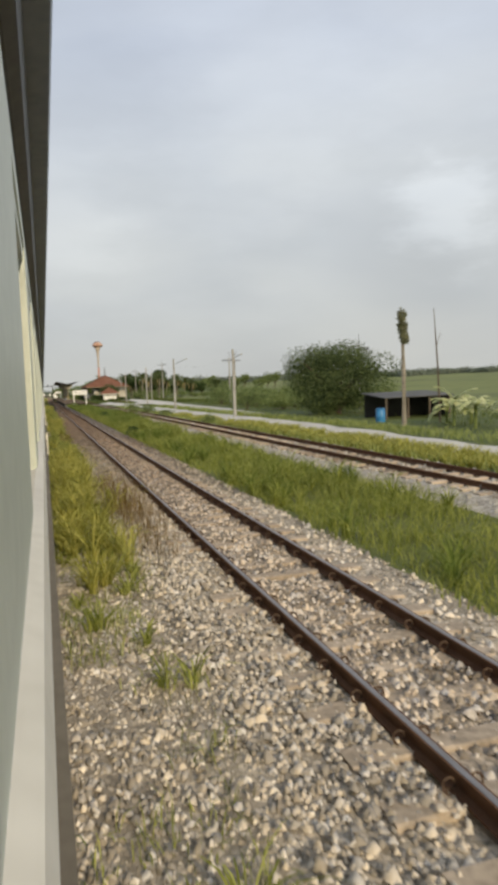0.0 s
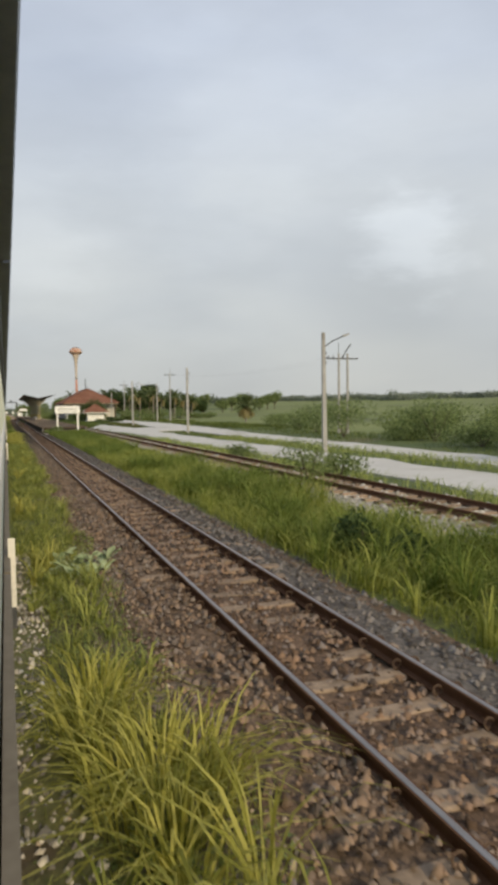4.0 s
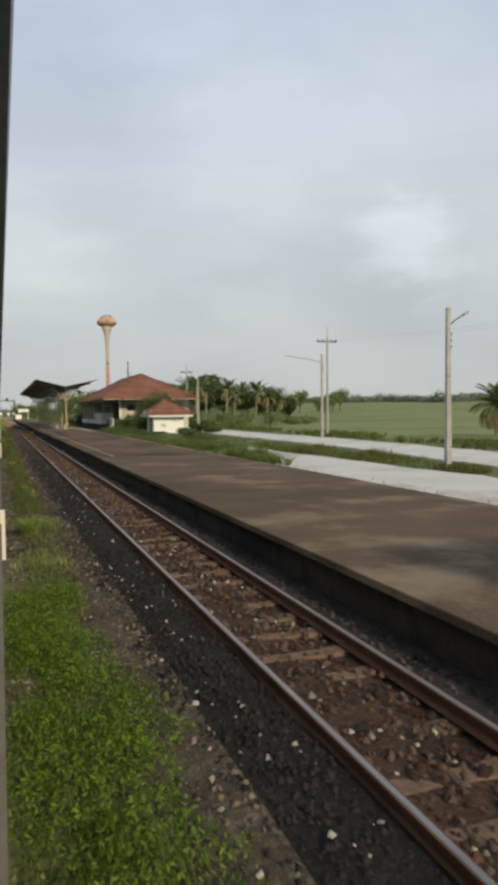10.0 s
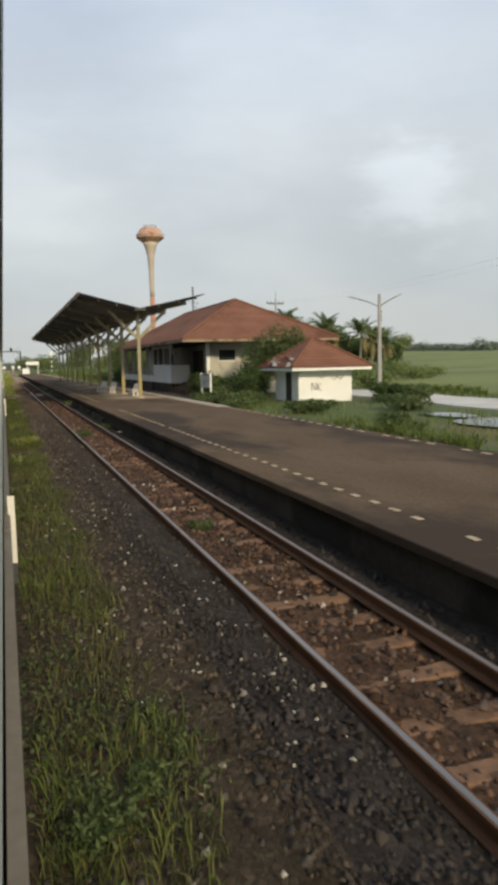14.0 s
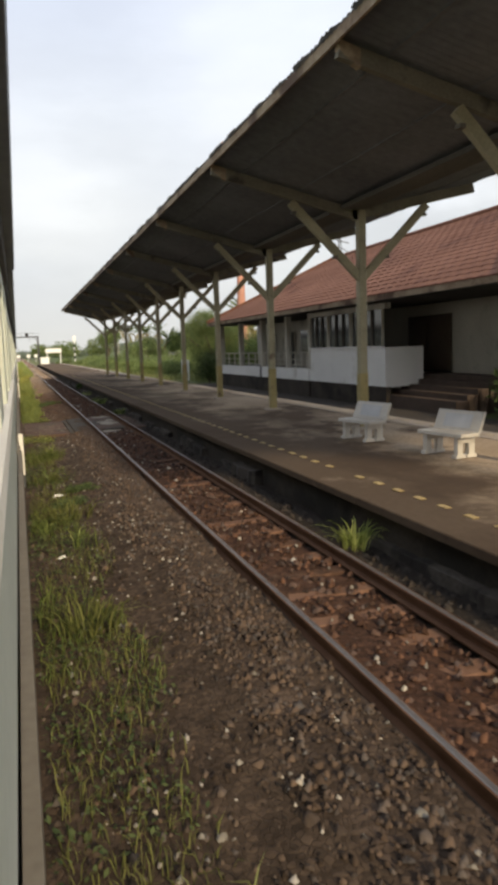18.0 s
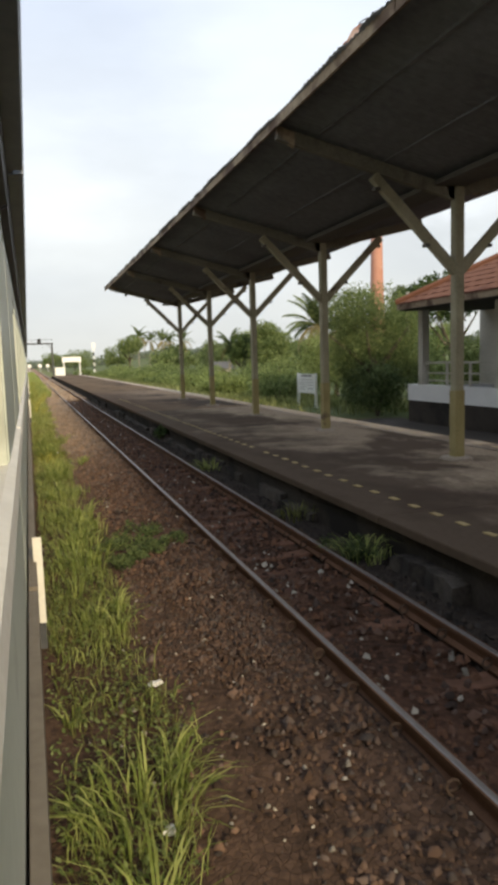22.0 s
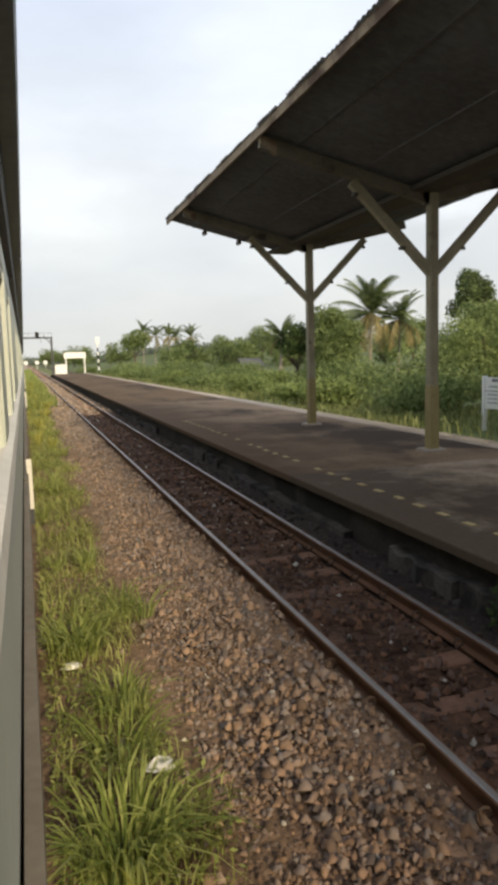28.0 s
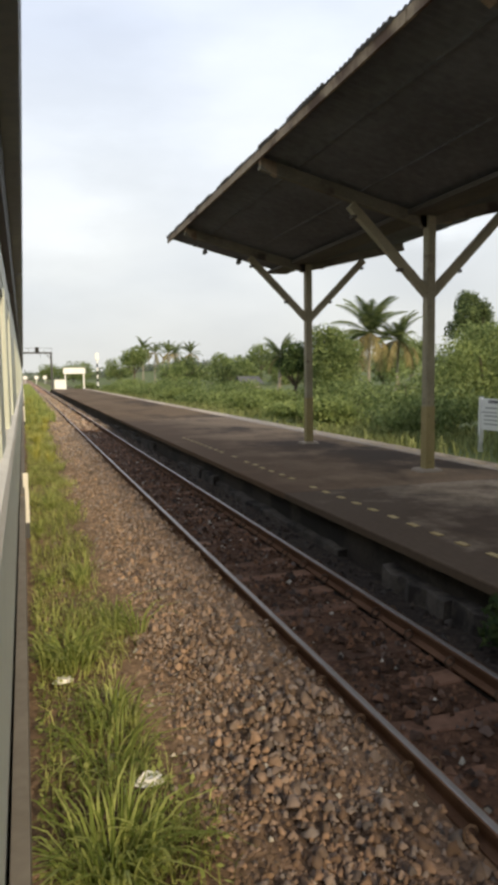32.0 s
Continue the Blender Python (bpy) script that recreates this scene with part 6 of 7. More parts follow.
# the strip beside the train
edge_l = lambda x, y: np.clip((ramp(y, (-200, 1.05), (-150, 1.2), (-120, 1.35), (-105, 1.45), (-95, 1.4), (-90, 1.2), (-78, 1.15), (-73, 0.95), (-68, 0.92), (-60, 1.0), (-40, 1.0), (-5, 0.95), (20, 0.8), (44, 0.8), (56, 0.75), (80, 0.95), (120, 1.0)) + 0.2 * soft_noise(x, y, 1.6) - x) * 4, 0, 1) * np.where((y > CROSSING_Y - 1.0) & (y < CROSSING_Y + 3.2), np.clip((0.1 - x) * 20, 0, 1), 1.0)
green_y = lambda x, y: edge_l(x, y) * clumped(x, y, 1.3, ramp(y, (-190, 0.0), (-186, 0.0), (-183, 0.8), (-165, 0.95), (-150, 0.7), (-110, 0.9), (-75, 0.85), (-65, 0.7), (-63.4, -0.7), (-55, -0.7), (-53, 0.1), (-50, 0.05), (-30, 0.06), (0, 0.05), (37, 0.05), (39, 0.75), (46, 0.8), (54, 0.9), (90, 0.9)))
gravel_rim = lambda x, y: 1 - 0.9 * np.clip((0.34 + 0.1 * soft_noise(x, y, 2.2) - x) * 8, 0, 1) * np.where(((y > -153) & (y < -128)) | ((y > -58) & (y < -24)), 1, 0)
x, y = scatter(230000, (0.02, 1.6), (-196, 130), lambda x, y: green_y(x, y) * gravel_rim(x, y))
# Past y 53 the paler blade colour stands in for stronger sun.
for y0_, y1_, m_ in ((-200, -98, M_VERGEGRASS), (-98, -60, M_BANKGRASS), (-60, -48, M_GRASS), (-48, 30, M_MEADOW), (30, 53, M_GRASS), (53, 140, M_VERGEPALE)):
    px_, py_ = x[(y >= y0_) & (y < y1_)], y[(y >= y0_) & (y < y1_)]
    blades(px_, py_, rng.uniform(0.06, 0.24, len(px_)) * (0.7 + 0.6 * clumped(px_, py_, 2.0, 0.4)), rng.uniform(0.005, 0.011, len(px_)), 0.95, m_, "verge_grass",
           "low green weedy grass beside the train", bends=1)
yel_y = lambda x, y: edge_l(x, y) * clumped(x, y, 0.9, ramp(y, (-187, -0.9), (-183, 0.5), (-170, 0.65), (-167, 0.1), (-164, -0.55), (-158, -0.6), (-150, -0.35), (-146, -0.3), (-141, -0.4), (-138, 0.4), (-134, -0.4), (-105, -0.7), (-91, -0.6), (-87, 0.2), (-84, 0.6), (-71, 0.65), (-68.5, -0.4), (-63.6, -1.6), (-10, -1.6), (0, -1.0), (6, -1.5), (44, -1.2), (62, -1.0), (75, -0.5), (90, -0.2)))
tussocks(3300, (0.08, 1.35), (-196, 130), lambda x, y: yel_y(x, y) * gravel_rim(x, y) * np.where((y > -76) & (y < -60), np.clip((x - 0.4) * 4, 0.08, 1), 1), 34, (0.3, 0.68), (0.011, 0.024), 1.15, M_GRASSY, "tall_verge_grass", "tall yellow-green tussocks arching over the verge")
tussocks(1300, (0.1, 1.3), (-196, -60), lambda x, y: ramp(y, (-70, 0.55), (-60, 0.12), (36, 0.12), (40, 0.4), (50, 0.3)) * green_y(x, y) * gravel_rim(x, y), 22, (0.16, 0.36), (0.01, 0.022), 1.1, M_VERGEGRASS, "verge_tussocks", "green grass tussocks on the verge")
tussocks(1500, (0.1, 1.3), (-60, 130), lambda x, y: ramp(y, (-70, 0.55), (-60, 0.12), (36, 0.12), (40, 0.4), (50, 0.3)) * green_y(x, y) * gravel_rim(x, y), 22, (0.16, 0.36), (0.008, 0.017), 1.1, M_GRASS, "verge_tussocks", "green grass tussocks on the verge")
ol_y = lambda x, y: edge_l(x, y) * clumped(x, y, 1.0, ramp(y, (-190, -0.6), (-120, -0.4), (-58, 0.5), (-45, 0.95), (-5, 0.9), (20, 0.6), (36, 0.3), (44, 0.3), (80, 0.0)))
x, y = scatter(210000, (0.05, 1.5), (-196, 100), lambda x, y: ol_y(x, y) * gravel_rim(x, y))
blades(x, y, rng.uniform(0.05, 0.2, len(x)), rng.uniform(0.004, 0.009, len(x)), 0.7, M_GRASSOLIVE, "low_olive_weeds", "low olive weeds on the stony verge", bends=1)
dry = lambda x, y: np.clip(1.2 - np.hypot((x - 1.35) / 0.45, (y + 180) / 4.5), 0, 1) + 0.5 * np.clip(1.0 - np.hypot((x - 0.9) / 0.4, (y + 158) / 3), 0, 1) + np.clip(1.0 - np.hypot((x - 0.7) / 0.35, (y + 146.6) / 1.5), 0, 1)
x, y = scatter(16000, (0.5, 2.0), (-188, -150), dry)
blades(x, y, rng.uniform(0.25, 0.6, len(x)), rng.uniform(0.004, 0.008, len(x)), 0.35, M_GRASSDRY, "dry_grass", "dry brown grass at the ballast edge")


carpet = lambda x, y: edge_l(x, y) * clumped(x, y, 1.1, ramp(y, (-168, -0.4), (-163, 0.7), (-152, 0.8), (-146, 0.5), (-139, 0.2), (-132, 0.7), (-105, 0.95), (-92, 0.9), (-84, 0.1), (-78, -0.1), (-62, 0.3), (-57, 0.9), (-42, 0.9), (-39, 0.1), (-10, 0.1), (8, 0.3), (24, 0.25), (33, 0.1), (42, 0.7), (54, 0.9), (60, 0.6), (80, 0.1)))
x, y = scatter(240000, (-0.02, 1.35), (-168, 80), lambda x, y: carpet(x, y) * gravel_rim(x, y))
# The weeds past y 53 likewise take a brighter colour for sunlight.
for y0_, y1_, m_ in ((-170, -48, M_LEAFLIGHT), (-48, 36, M_LEAFMID), (36, 53, M_LEAFLIGHT), (53, 90, M_GRASS)):
    kx, ky = x[(y >= y0_) & (y < y1_)], y[(y >= y0_) & (y < y1_)]
    n_ = len(kx)
    c_ = np.column_stack([kx, ky, ground_height(kx, ky) + 0.02 + 0.15 * rng.random(n_) ** 1.5 * (0.6 + 0.5 * clumped(kx, ky, 2.2, 0.3))])
    a_, s_ = rng.uniform(0, 2 * np.pi, n_), rng.uniform(0.012, 0.026, n_)
    d_ = np.column_stack([np.cos(a_), np.sin(a_), rng.uniform(-0.3, 0.8, n_)]) * s_[:, None]
    e_ = np.column_stack([-np.sin(a_), np.cos(a_), rng.uniform(-0.4, 0.4, n_)]) * s_[:, None] * 0.55
    leaves = arrays("verge_weeds", np.stack([c_ - d_, c_ + e_, c_ + d_, c_ - e_], 1).reshape(-1, 3), np.arange(n_ * 4).reshape(-1, 4), m_)
    tagged(new("verge_weeds", leaves), "low lush small-leaved weeds on the verge", "weeds", kind="stuff")


def tuft(cx, cy, n, h, r, mat, lean, label):
    a, q = rng.uniform(0, 2 * np.pi, n), np.sqrt(rng.random(n)) * r
    return blades(cx + q * np.cos(a), cy + q * np.sin(a), rng.uniform(0.55, 1.1, n) * h, rng.uniform(0.009, 0.02, n), lean, mat, "grass_tuft", label, "grass tuft", heading=a + rng.normal(0, 0.5, n))


for cx_, cy_, n_, h_, r_, m_ in ((1.12, 54.35, 120, 0.24, 0.1, M_GRASS), (0.5, 57.75, 200, 0.32, 0.2, M_GRASS), (0.24, 58.9, 260, 0.45, 0.2, M_GRASS), (0.3, 56.2, 400, 0.5, 0.22, M_GRASS), (0.45, -184.6, 120, 0.42, 0.22, M_GRASSY), (0.8, -136.3, 420, 0.55, 0.42, M_GRASSY), (0.55, -134.9, 260, 0.5, 0.35, M_GRASSY), (0.5, -97.0, 240, 0.55, 0.4, M_GRASS),
                                 (0.75, -95.6, 160, 0.5, 0.3, M_GRASS), (0.78, -72.3, 380, 0.5, 0.3, M_GRASSY), (0.8, -74.2, 320, 0.5, 0.3, M_GRASSY), (1.05, -73.4, 120, 0.32, 0.2, M_GRASS), (0.5, -69.0, 260, 0.45, 0.35, M_GRASS), (0.7, -66.4, 260, 0.4, 0.3, M_GRASS), (0.5, 52.6, 200, 0.5, 0.28, M_GRASS), (0.62, 48.4, 160, 0.4, 0.25, M_GRASS), (0.85, -71.3, 160, 0.42, 0.2, M_GRASSY), (0.5, -49.9, 700, 0.5, 0.16, M_GRASS), (0.5, -0.2, 300, 0.36, 0.34, M_GRASS), (0.7, -1.0, 260, 0.3, 0.25, M_GRASSOLIVE), (0.6, -0.6, 160, 0.38, 0.3, M_GRASSY),
                                 (0.4, 22.3, 90, 0.28, 0.25, M_GRASSOLIVE), (0.6, 29.0, 120, 0.3, 0.25, M_GRASSOLIVE), (0.42, 40.6, 200, 0.42, 0.3, M_GRASS), (0.5, 45.6, 200, 0.45, 0.3, M_GRASS), (0.5, 46.8, 120, 0.34, 0.2, M_GRASS), (0.35, 55.3, 130, 0.42, 0.2, M_GRASSY),
                                 (0.42, 57.1, 160, 0.4, 0.22, M_GRASS), (0.32, 58.8, 140, 0.4, 0.2, M_GRASS), (0.72, 54.6, 90, 0.26, 0.14, M_GRASS), (0.6, 56.2, 120, 0.3, 0.2, M_GRASSOLIVE), (3.45, 19.0, 160, 0.4, 0.16, M_GRASS), (3.5, 38.5, 120, 0.3, 0.2, M_GRASS), (3.48, 44.2, 150, 0.35, 0.3, M_GRASS), (3.5, 46.4, 120, 0.3, 0.25, M_GRASSOLIVE), (3.5, 51.5, 140, 0.3, 0.3, M_GRASS), (0.6, 22.4, 160, 0.36, 0.3, M_GRASSOLIVE), (0.45, 18.0, 160, 0.4, 0.25, M_GRASSOLIVE), (0.4, 25.6, 140, 0.35, 0.25, M_GRASSOLIVE), (0.7, 10.0, 180, 0.36, 0.3, M_GRASSOLIVE)):
    tuft(cx_, cy_, int(n_ * (0.45 if cy_ > -60 else 0.8)), h_ * (0.9 if cy_ > -60 else 1.1), r_, m_, 0.95, "long-bladed grass tuft on the stony verge")

for k in range(5):
    cy_ = -61.9 + 1.55 * k
    wide = (1.0, 1.15, 1.05, 0.85, 0.75)[k]
    spots = [(rng.uniform(0.05, wide), cy_ + rng.uniform(-0.85, 0.85), 0.0, rng.uniform(0.2, 0.34), rng.uniform(0.22, 0.4), rng.uniform(0.14, 0.26)) for _ in range(15)]
    spots = [(a, b, float(ground_height(a, b)) + 0.08, p, q, r) for a, b, c, p, q, r in spots]
    leaf_mass("creeping_weed", spots, 7500, 0.021, M_CREEPER, label="low lush leafy creeper mounded over the verge", category="weeds", kind="stuff", hollow=0.5)

for x_, y_, r_, h_ in ((2.42, 0.54, 0.26, 0.3), (2.5, 0.8, 0.2, 0.22), (3.45, 2.9, 0.22, 0.2), (3.42, 38.5, 0.25, 0.25), (3.4, 44.4, 0.3, 0.24), (1.05, 46.2, 0.28, 0.22), (1.3, 46.6, 0.25, 0.2), (1.5, 45.9, 0.24, 0.16), (1.2, 45.6, 0.2, 0.16), (0.95, 45.4, 0.22, 0.18), (2.5, -13.6, 0.16, 0.14), (2.45, -21.2, 0.14, 0.12), (0.75, 23.4, 0.3, 0.16), (0.9, 24.6, 0.25, 0.14), (0.35, -22.0, 0.35, 0.3), (0.5, -20.6, 0.35, 0.3), (0.4, -19.4, 0.3, 0.25)):
    spots = [(x_ + rng.uniform(-r_, r_), y_ + rng.uniform(-r_, r_), float(ground_height(x_, y_)) + h_ * rng.uniform(0.2, 0.6), r_ * 0.5, r_ * 0.5, h_ * 0.45) for _ in range(8)]
    leaf_mass("leafy_weed", spots, 900, 0.026, M_LEAFMID, label="low dark-leaved weed growing through the ballast", category="weeds", kind="stuff", hollow=0.3)

# the bank between the lines
bank_gap = lambda x, y: np.where((y > PLAT_Y0 - 0.4), 0, 1) * np.clip((x - 3.95 + 0.15 * soft_noise(x, y, 1.5)) * 3, 0, 1) * np.clip((ramp(y, (-200, 7.3), (-160, 7.5), (-60, 7.8)) - x) * 3, 0, 1)
x, y = scatter(92000, (3.9, 8.0), (-197, -60), lambda x, y: bank_gap(x, y) * clumped(x, y, 0.55, 1.4))
for y0_, y1_, m_ in ((-200, -104, M_BANKYELLOW), (-104, -60, M_BANKGRASS)):
    bx, by = x[(y >= y0_) & (y < y1_)], y[(y >= y0_) & (y < y1_)]
    tall = (0.6 + 0.8 * clumped(bx, by, 0.75, 0.4)) * ramp(by, (-197, 1.1), (-160, 1.2), (-140, 1.7), (-118, 1.7), (-100, 1.2), (-60, 1.15))
    blades(bx, by, rng.uniform(0.12, 0.36, len(bx)) * tall, rng.uniform(0.009, 0.019, len(bx)), 1.25, m_, "bank_grass", "lush green grass on the bank between the lines", bends=2)
tussocks(2300, (4.2, 8.0), (-197, -60), lambda x, y: bank_gap(x, y) * clumped(x, y, 0.33, 0.1) * ramp(y, (-100, 1.0), (-82, 0.08)), 26, (0.3, 0.65), (0.011, 0.024), 1.1, M_BANKYELLOW, "tall_bank_grass", "tall pale tussocks on the bank between the lines")
tussocks(1500, (4.0, 7.9), (-197, -60), lambda x, y: bank_gap(x, y) * clumped(x, y, 0.5, 0.2), 26, (0.3, 0.6), (0.012, 0.024), 1.1, M_BANKGRASS, "bank_tussocks", "green tussocks on the bank between the lines")

tussocks(1300, (4.3, 7.9), (-92, -60.5), lambda x, y: bank_gap(x, y) * clumped(x, y, 0.6, 0.75), 26, (0.28, 0.56), (0.01, 0.02), 1.15, M_BANKGRASS, "platform_end_grass", "thick long green grass before the platform end")
tussocks(900, (4.6, 7.6), (-142, -112), lambda x, y: bank_gap(x, y) * clumped(x, y, 0.45, 0.5), 28, (0.4, 0.8), (0.011, 0.022), 0.95, M_BANKGRASS, "rank_bank_grass", "tall rank green grass on the bank between the lines")

rank = lambda x, y: np.clip((x - 10.95) * 4, 0, 1) * np.clip((ramp(y, (-34, 13.0), (-20, 15.0), (-13, 14.6), (-9, 12.4), (2, 12.2)) + 0.6 * soft_noise(x, y, 0.5) - x) * 1.2, 0, 1)
tussocks(1900, (10.9, 17.0), (-36, 2), lambda x, y: rank(x, y) * clumped(x, y, 0.35, 0.55), 26, (0.3, 0.62), (0.012, 0.026), 1.05, M_MEADOW, "rank_meadow_grass", "tall rank green grass behind the platform", bends=2)

# tall grass that hides most of the near road, and a weed belt before the rice
tussocks(1500, (10.9, 12.9), (-192, -128), lambda x, y: clumped(x, y, 0.35, ramp(y, (-192, 0.9), (-152, 0.9), (-146, 0.1), (-128, 0.2))), 26, (0.22, 0.5), (0.016, 0.034), 1.0, M_GRASSY, "roadside_tussocks", "tall yellow-green tussocks between siding and road", bends=2)
tussocks(2600, (25.5, 37), (-62, 40), lambda x, y: clumped(x, y, 0.2, 0.55) * np.clip((x - 26.6 - 0.05 * (y + 30)) / 3, 0, 1), 18, (0.25, 0.65), (0.03, 0.06), 1.1, M_MEADOW, "field_edge_weeds", "rank olive weeds along the edge of the rice field", bends=1)

# beyond the siding
wild = lambda x, y: np.where((x > 10.4) & (x < 12 + 0.3 * soft_noise(x, y, 0.9)), 1.0, 0) * np.where(y > PLAT_Y0 - 4, 0.15, 1) + np.where((x > 15.8) & (x < 18.2) & (y < -66), 0.8, 0) + np.where((x > 15.9) & (x < 19.0) & (y > -42) & (y < -22), 0.9, 0)
x, y = scatter(70000, (10.3, 19), (-190, -20), lambda x, y: wild(x, y) * clumped(x, y, 0.5, 0.8))
far_end = y < -84
blades(x[far_end], y[far_end], rng.uniform(0.18, 0.55, far_end.sum()), rng.uniform(0.016, 0.03, far_end.sum()), 1.2, M_GRASS, "roadside_grass", "rough green grass beside the pale road", bends=1)
blades(x[~far_end], y[~far_end], rng.uniform(0.12, 0.34, (~far_end).sum()), rng.uniform(0.012, 0.025, (~far_end).sum()), 1.1, M_MEADOW, "roadside_weeds", "low green weeds beside the pale road", bends=1)
n_ = 1500
a_, q_ = rng.uniform(0, 2 * np.pi, n_), np.sqrt(rng.random(n_))
blades(17.3 + 0.85 * q_ * np.cos(a_), -40.6 + 1.5 * q_ * np.sin(a_), rng.uniform(0.2, 0.5, n_) * (1.15 - 0.6 * q_), rng.uniform(0.015, 0.03, n_), 1.1, M_GRASSOLIVE, "weed_mound", "olive weed mound at the foot of a street pole", "weeds")
n_ = 9000
x, y = rng.uniform(15.9, 19.0, n_), rng.uniform(-36, -20, n_)
blades(x, y, rng.uniform(0.15, 0.5, n_) * (0.5 + clumped(x, y, 0.8, 0.3)), rng.uniform(0.015, 0.03, n_), 1.2, M_GRASSOLIVE, "island_weeds", "dark olive weeds between the two concrete strips", "weeds", bends=1)
meadow = lambda x, y: np.where((y > -20) & (y < 24) & (x > 10.3) & (x < np.where(y > 12, 15.5, 20.5)), 1, 0) + np.where((x > 26) & (x < 36), 0.7, 0) + np.where((x > 20.5) & (x < 33) & (y < -66), 0.5, 0)
x, y = scatter(66000, (10.3, 36), (-190, 60), lambda x, y: meadow(x, y) * clumped(x, y, 0.3, 0.6))
blades(x, y, rng.uniform(0.16, 0.5, len(x)), rng.uniform(0.018, 0.036, len(x)), 1.2, M_MEADOW, "meadow_grass", "rough green grass around the road and ditch", bends=1)
x, y = scatter(20000, (9.0, 16), (64, 160), lambda x, y: clumped(x, y, 0.3, 0.7))
blades(x, y, rng.uniform(0.3, 0.8, len(x)), rng.uniform(0.03, 0.06, len(x)), 0.7, M_SCRUBGRASS, "scrub_grass", "tall rough grass behind the platform", bends=1)
x, y = scatter(14000, (-0.02, 1.5), (90, 260), lambda x, y: clumped(x, y, 0.4, 0.7))
blades(x, y, rng.uniform(0.3, 0.7, len(x)), rng.uniform(0.03, 0.05, len(x)), 0.5, M_GRASS, "far_verge_grass", "green verge along the line ahead", bends=1)


def lumps_round(cx, cy, cz, r, n, flat=0.75):
    out = []
    for _ in range(n):
        a, b = rng.uniform(0, 2 * np.pi), rng.uniform(-0.5, 1.0)
        q = r * rng.uniform(0.3, 0.72) * math.sqrt(max(0.1, 1 - 0.7 * b * b))
        k = r * rng.uniform(0.3, 0.5)
        out.append((cx + q * math.cos(a), cy + q * math.sin(a), cz + b * r * flat * 0.6, k, k, k * flat))
    return out


def tree(x, y, h, r, mat, label, n=2600, leaf=0.16, lumps=16, flat=0.8, low=0.35, group=""):
    z = float(ground_height(x, y))
    t = thing("tree", label, "tree", (x, y, z), group)
    cz = z + h - r * flat * 0.75
    part("trunk", Shape().tube([(0, 0, -0.2), (0.05, 0.03, h * 0.2), (0.12, -0.05, h * 0.45)], [0.09 + h * 0.022, 0.07 + h * 0.018, 0.05 + h * 0.012], 8), M_BARK, t)
    for k in range(6):
        a = k * 1.05 + x
        part("limb", Shape().tube([(0.1, 0, h * 0.3), (0.35 * r * math.cos(a), 0.35 * r * math.sin(a), h * 0.5), (0.7 * r * math.cos(a), 0.7 * r * math.sin(a), h * (0.62 + 0.03 * k))], [0.05 + h * 0.01, 0.04 + h * 0.006, 0.02], 6), M_BARK, t)
    leaf_mass("crown", lumps_round(x, y, cz, r, lumps, flat) + [(x, y, cz, r * 0.6, r * 0.6, r * 0.5)], int(n * 2.1), leaf * 0.78, mat, t)
    return t


def bush(x, y, h, r, mat, label, n=900, leaf=0.12, group=""):
    z = float(ground_height(x, y))
    t = thing("bush", label, "bush", (x, y, z), group)
    for k in range(4):
        a = 1.6 * k + y
        part("stem", Shape().tube([(0, 0, -0.1), (0.3 * r * math.cos(a), 0.3 * r * math.sin(a), h * 0.7)], [0.04, 0.015], 5), M_BARK, t)
    leaf_mass("foliage", [(x + rng.uniform(-0.5, 0.5) * r, y + rng.uniform(-0.5, 0.5) * r, z + h * rng.uniform(0.25, 0.75), r * rng.uniform(0.35, 0.6), r * rng.uniform(0.35, 0.6), h * rng.uniform(0.22, 0.4)) for _ in range(12)], int(n * 1.25), leaf * 0.88, mat, t)
    return t


def palm(x, y, h, length, label, fronds=18, dry=4, width=0.5, group="", lean=0.3, low=0.15):
    """A palm: ringed trunk, arching fronds of many leaflets."""
    z = float(ground_height(x, y))
    t = thing("palm_tree", label, "palm", (x, y, z), group)
    top = Vector((lean, lean * 0.3, h))
    part("trunk", Shape().tube([(0, 0, -0.2), (lean * 0.3, 0.0, h * 0.4), (lean * 0.7, lean * 0.2, h * 0.75), tuple(top)], [0.2, 0.15, 0.13, 0.15], 8), M_PALMBARK, t)
    for k in range(fronds + dry):
        old = k >= fronds
        a = 2.4 * k + x
        el = rng.uniform(-0.5, 0.0) if old else rng.uniform(low, 1.45)
        sh = Shape()
        seg, pts = 9, []
        p, e = top.copy(), el
        for s in range(seg + 1):
            pts.append(p.copy())
            d = Vector((math.cos(a) * math.cos(e), math.sin(a) * math.cos(e), math.sin(e)))
            p += d * (length / seg)
            e -= (0.055 + 0.018 * s) if not old else (0.13 + 0.02 * s)
        sh.tube(pts, [0.04 - 0.0035 * i for i in range(seg + 1)], 4)
        for s in range(1, seg):
            d = (pts[s + 1] - pts[s]).normalized()
            side = d.cross(Vector((0, 0, 1)))
            side.normalize()
            for m in range(3):
                q = pts[s] + (pts[s + 1] - pts[s]) * (m / 3)
                ll = width * length * 0.42 * math.sin(math.pi * (0.12 + 0.8 * (s + m / 3) / seg)) * rng.uniform(0.8, 1.15)
                for g in (-1, 1):
                    tip = q + side * g * ll * 0.8 + d * ll * 0.45 - Vector((0, 0, ll * (0.35 if not old else 0.8)))
                    w = d * 0.06 * length / 3
                    sh.poly([q - w, q + w, tip])
        part("frond", sh, M_PALMDRY if old else M_PALM, t)
    return t


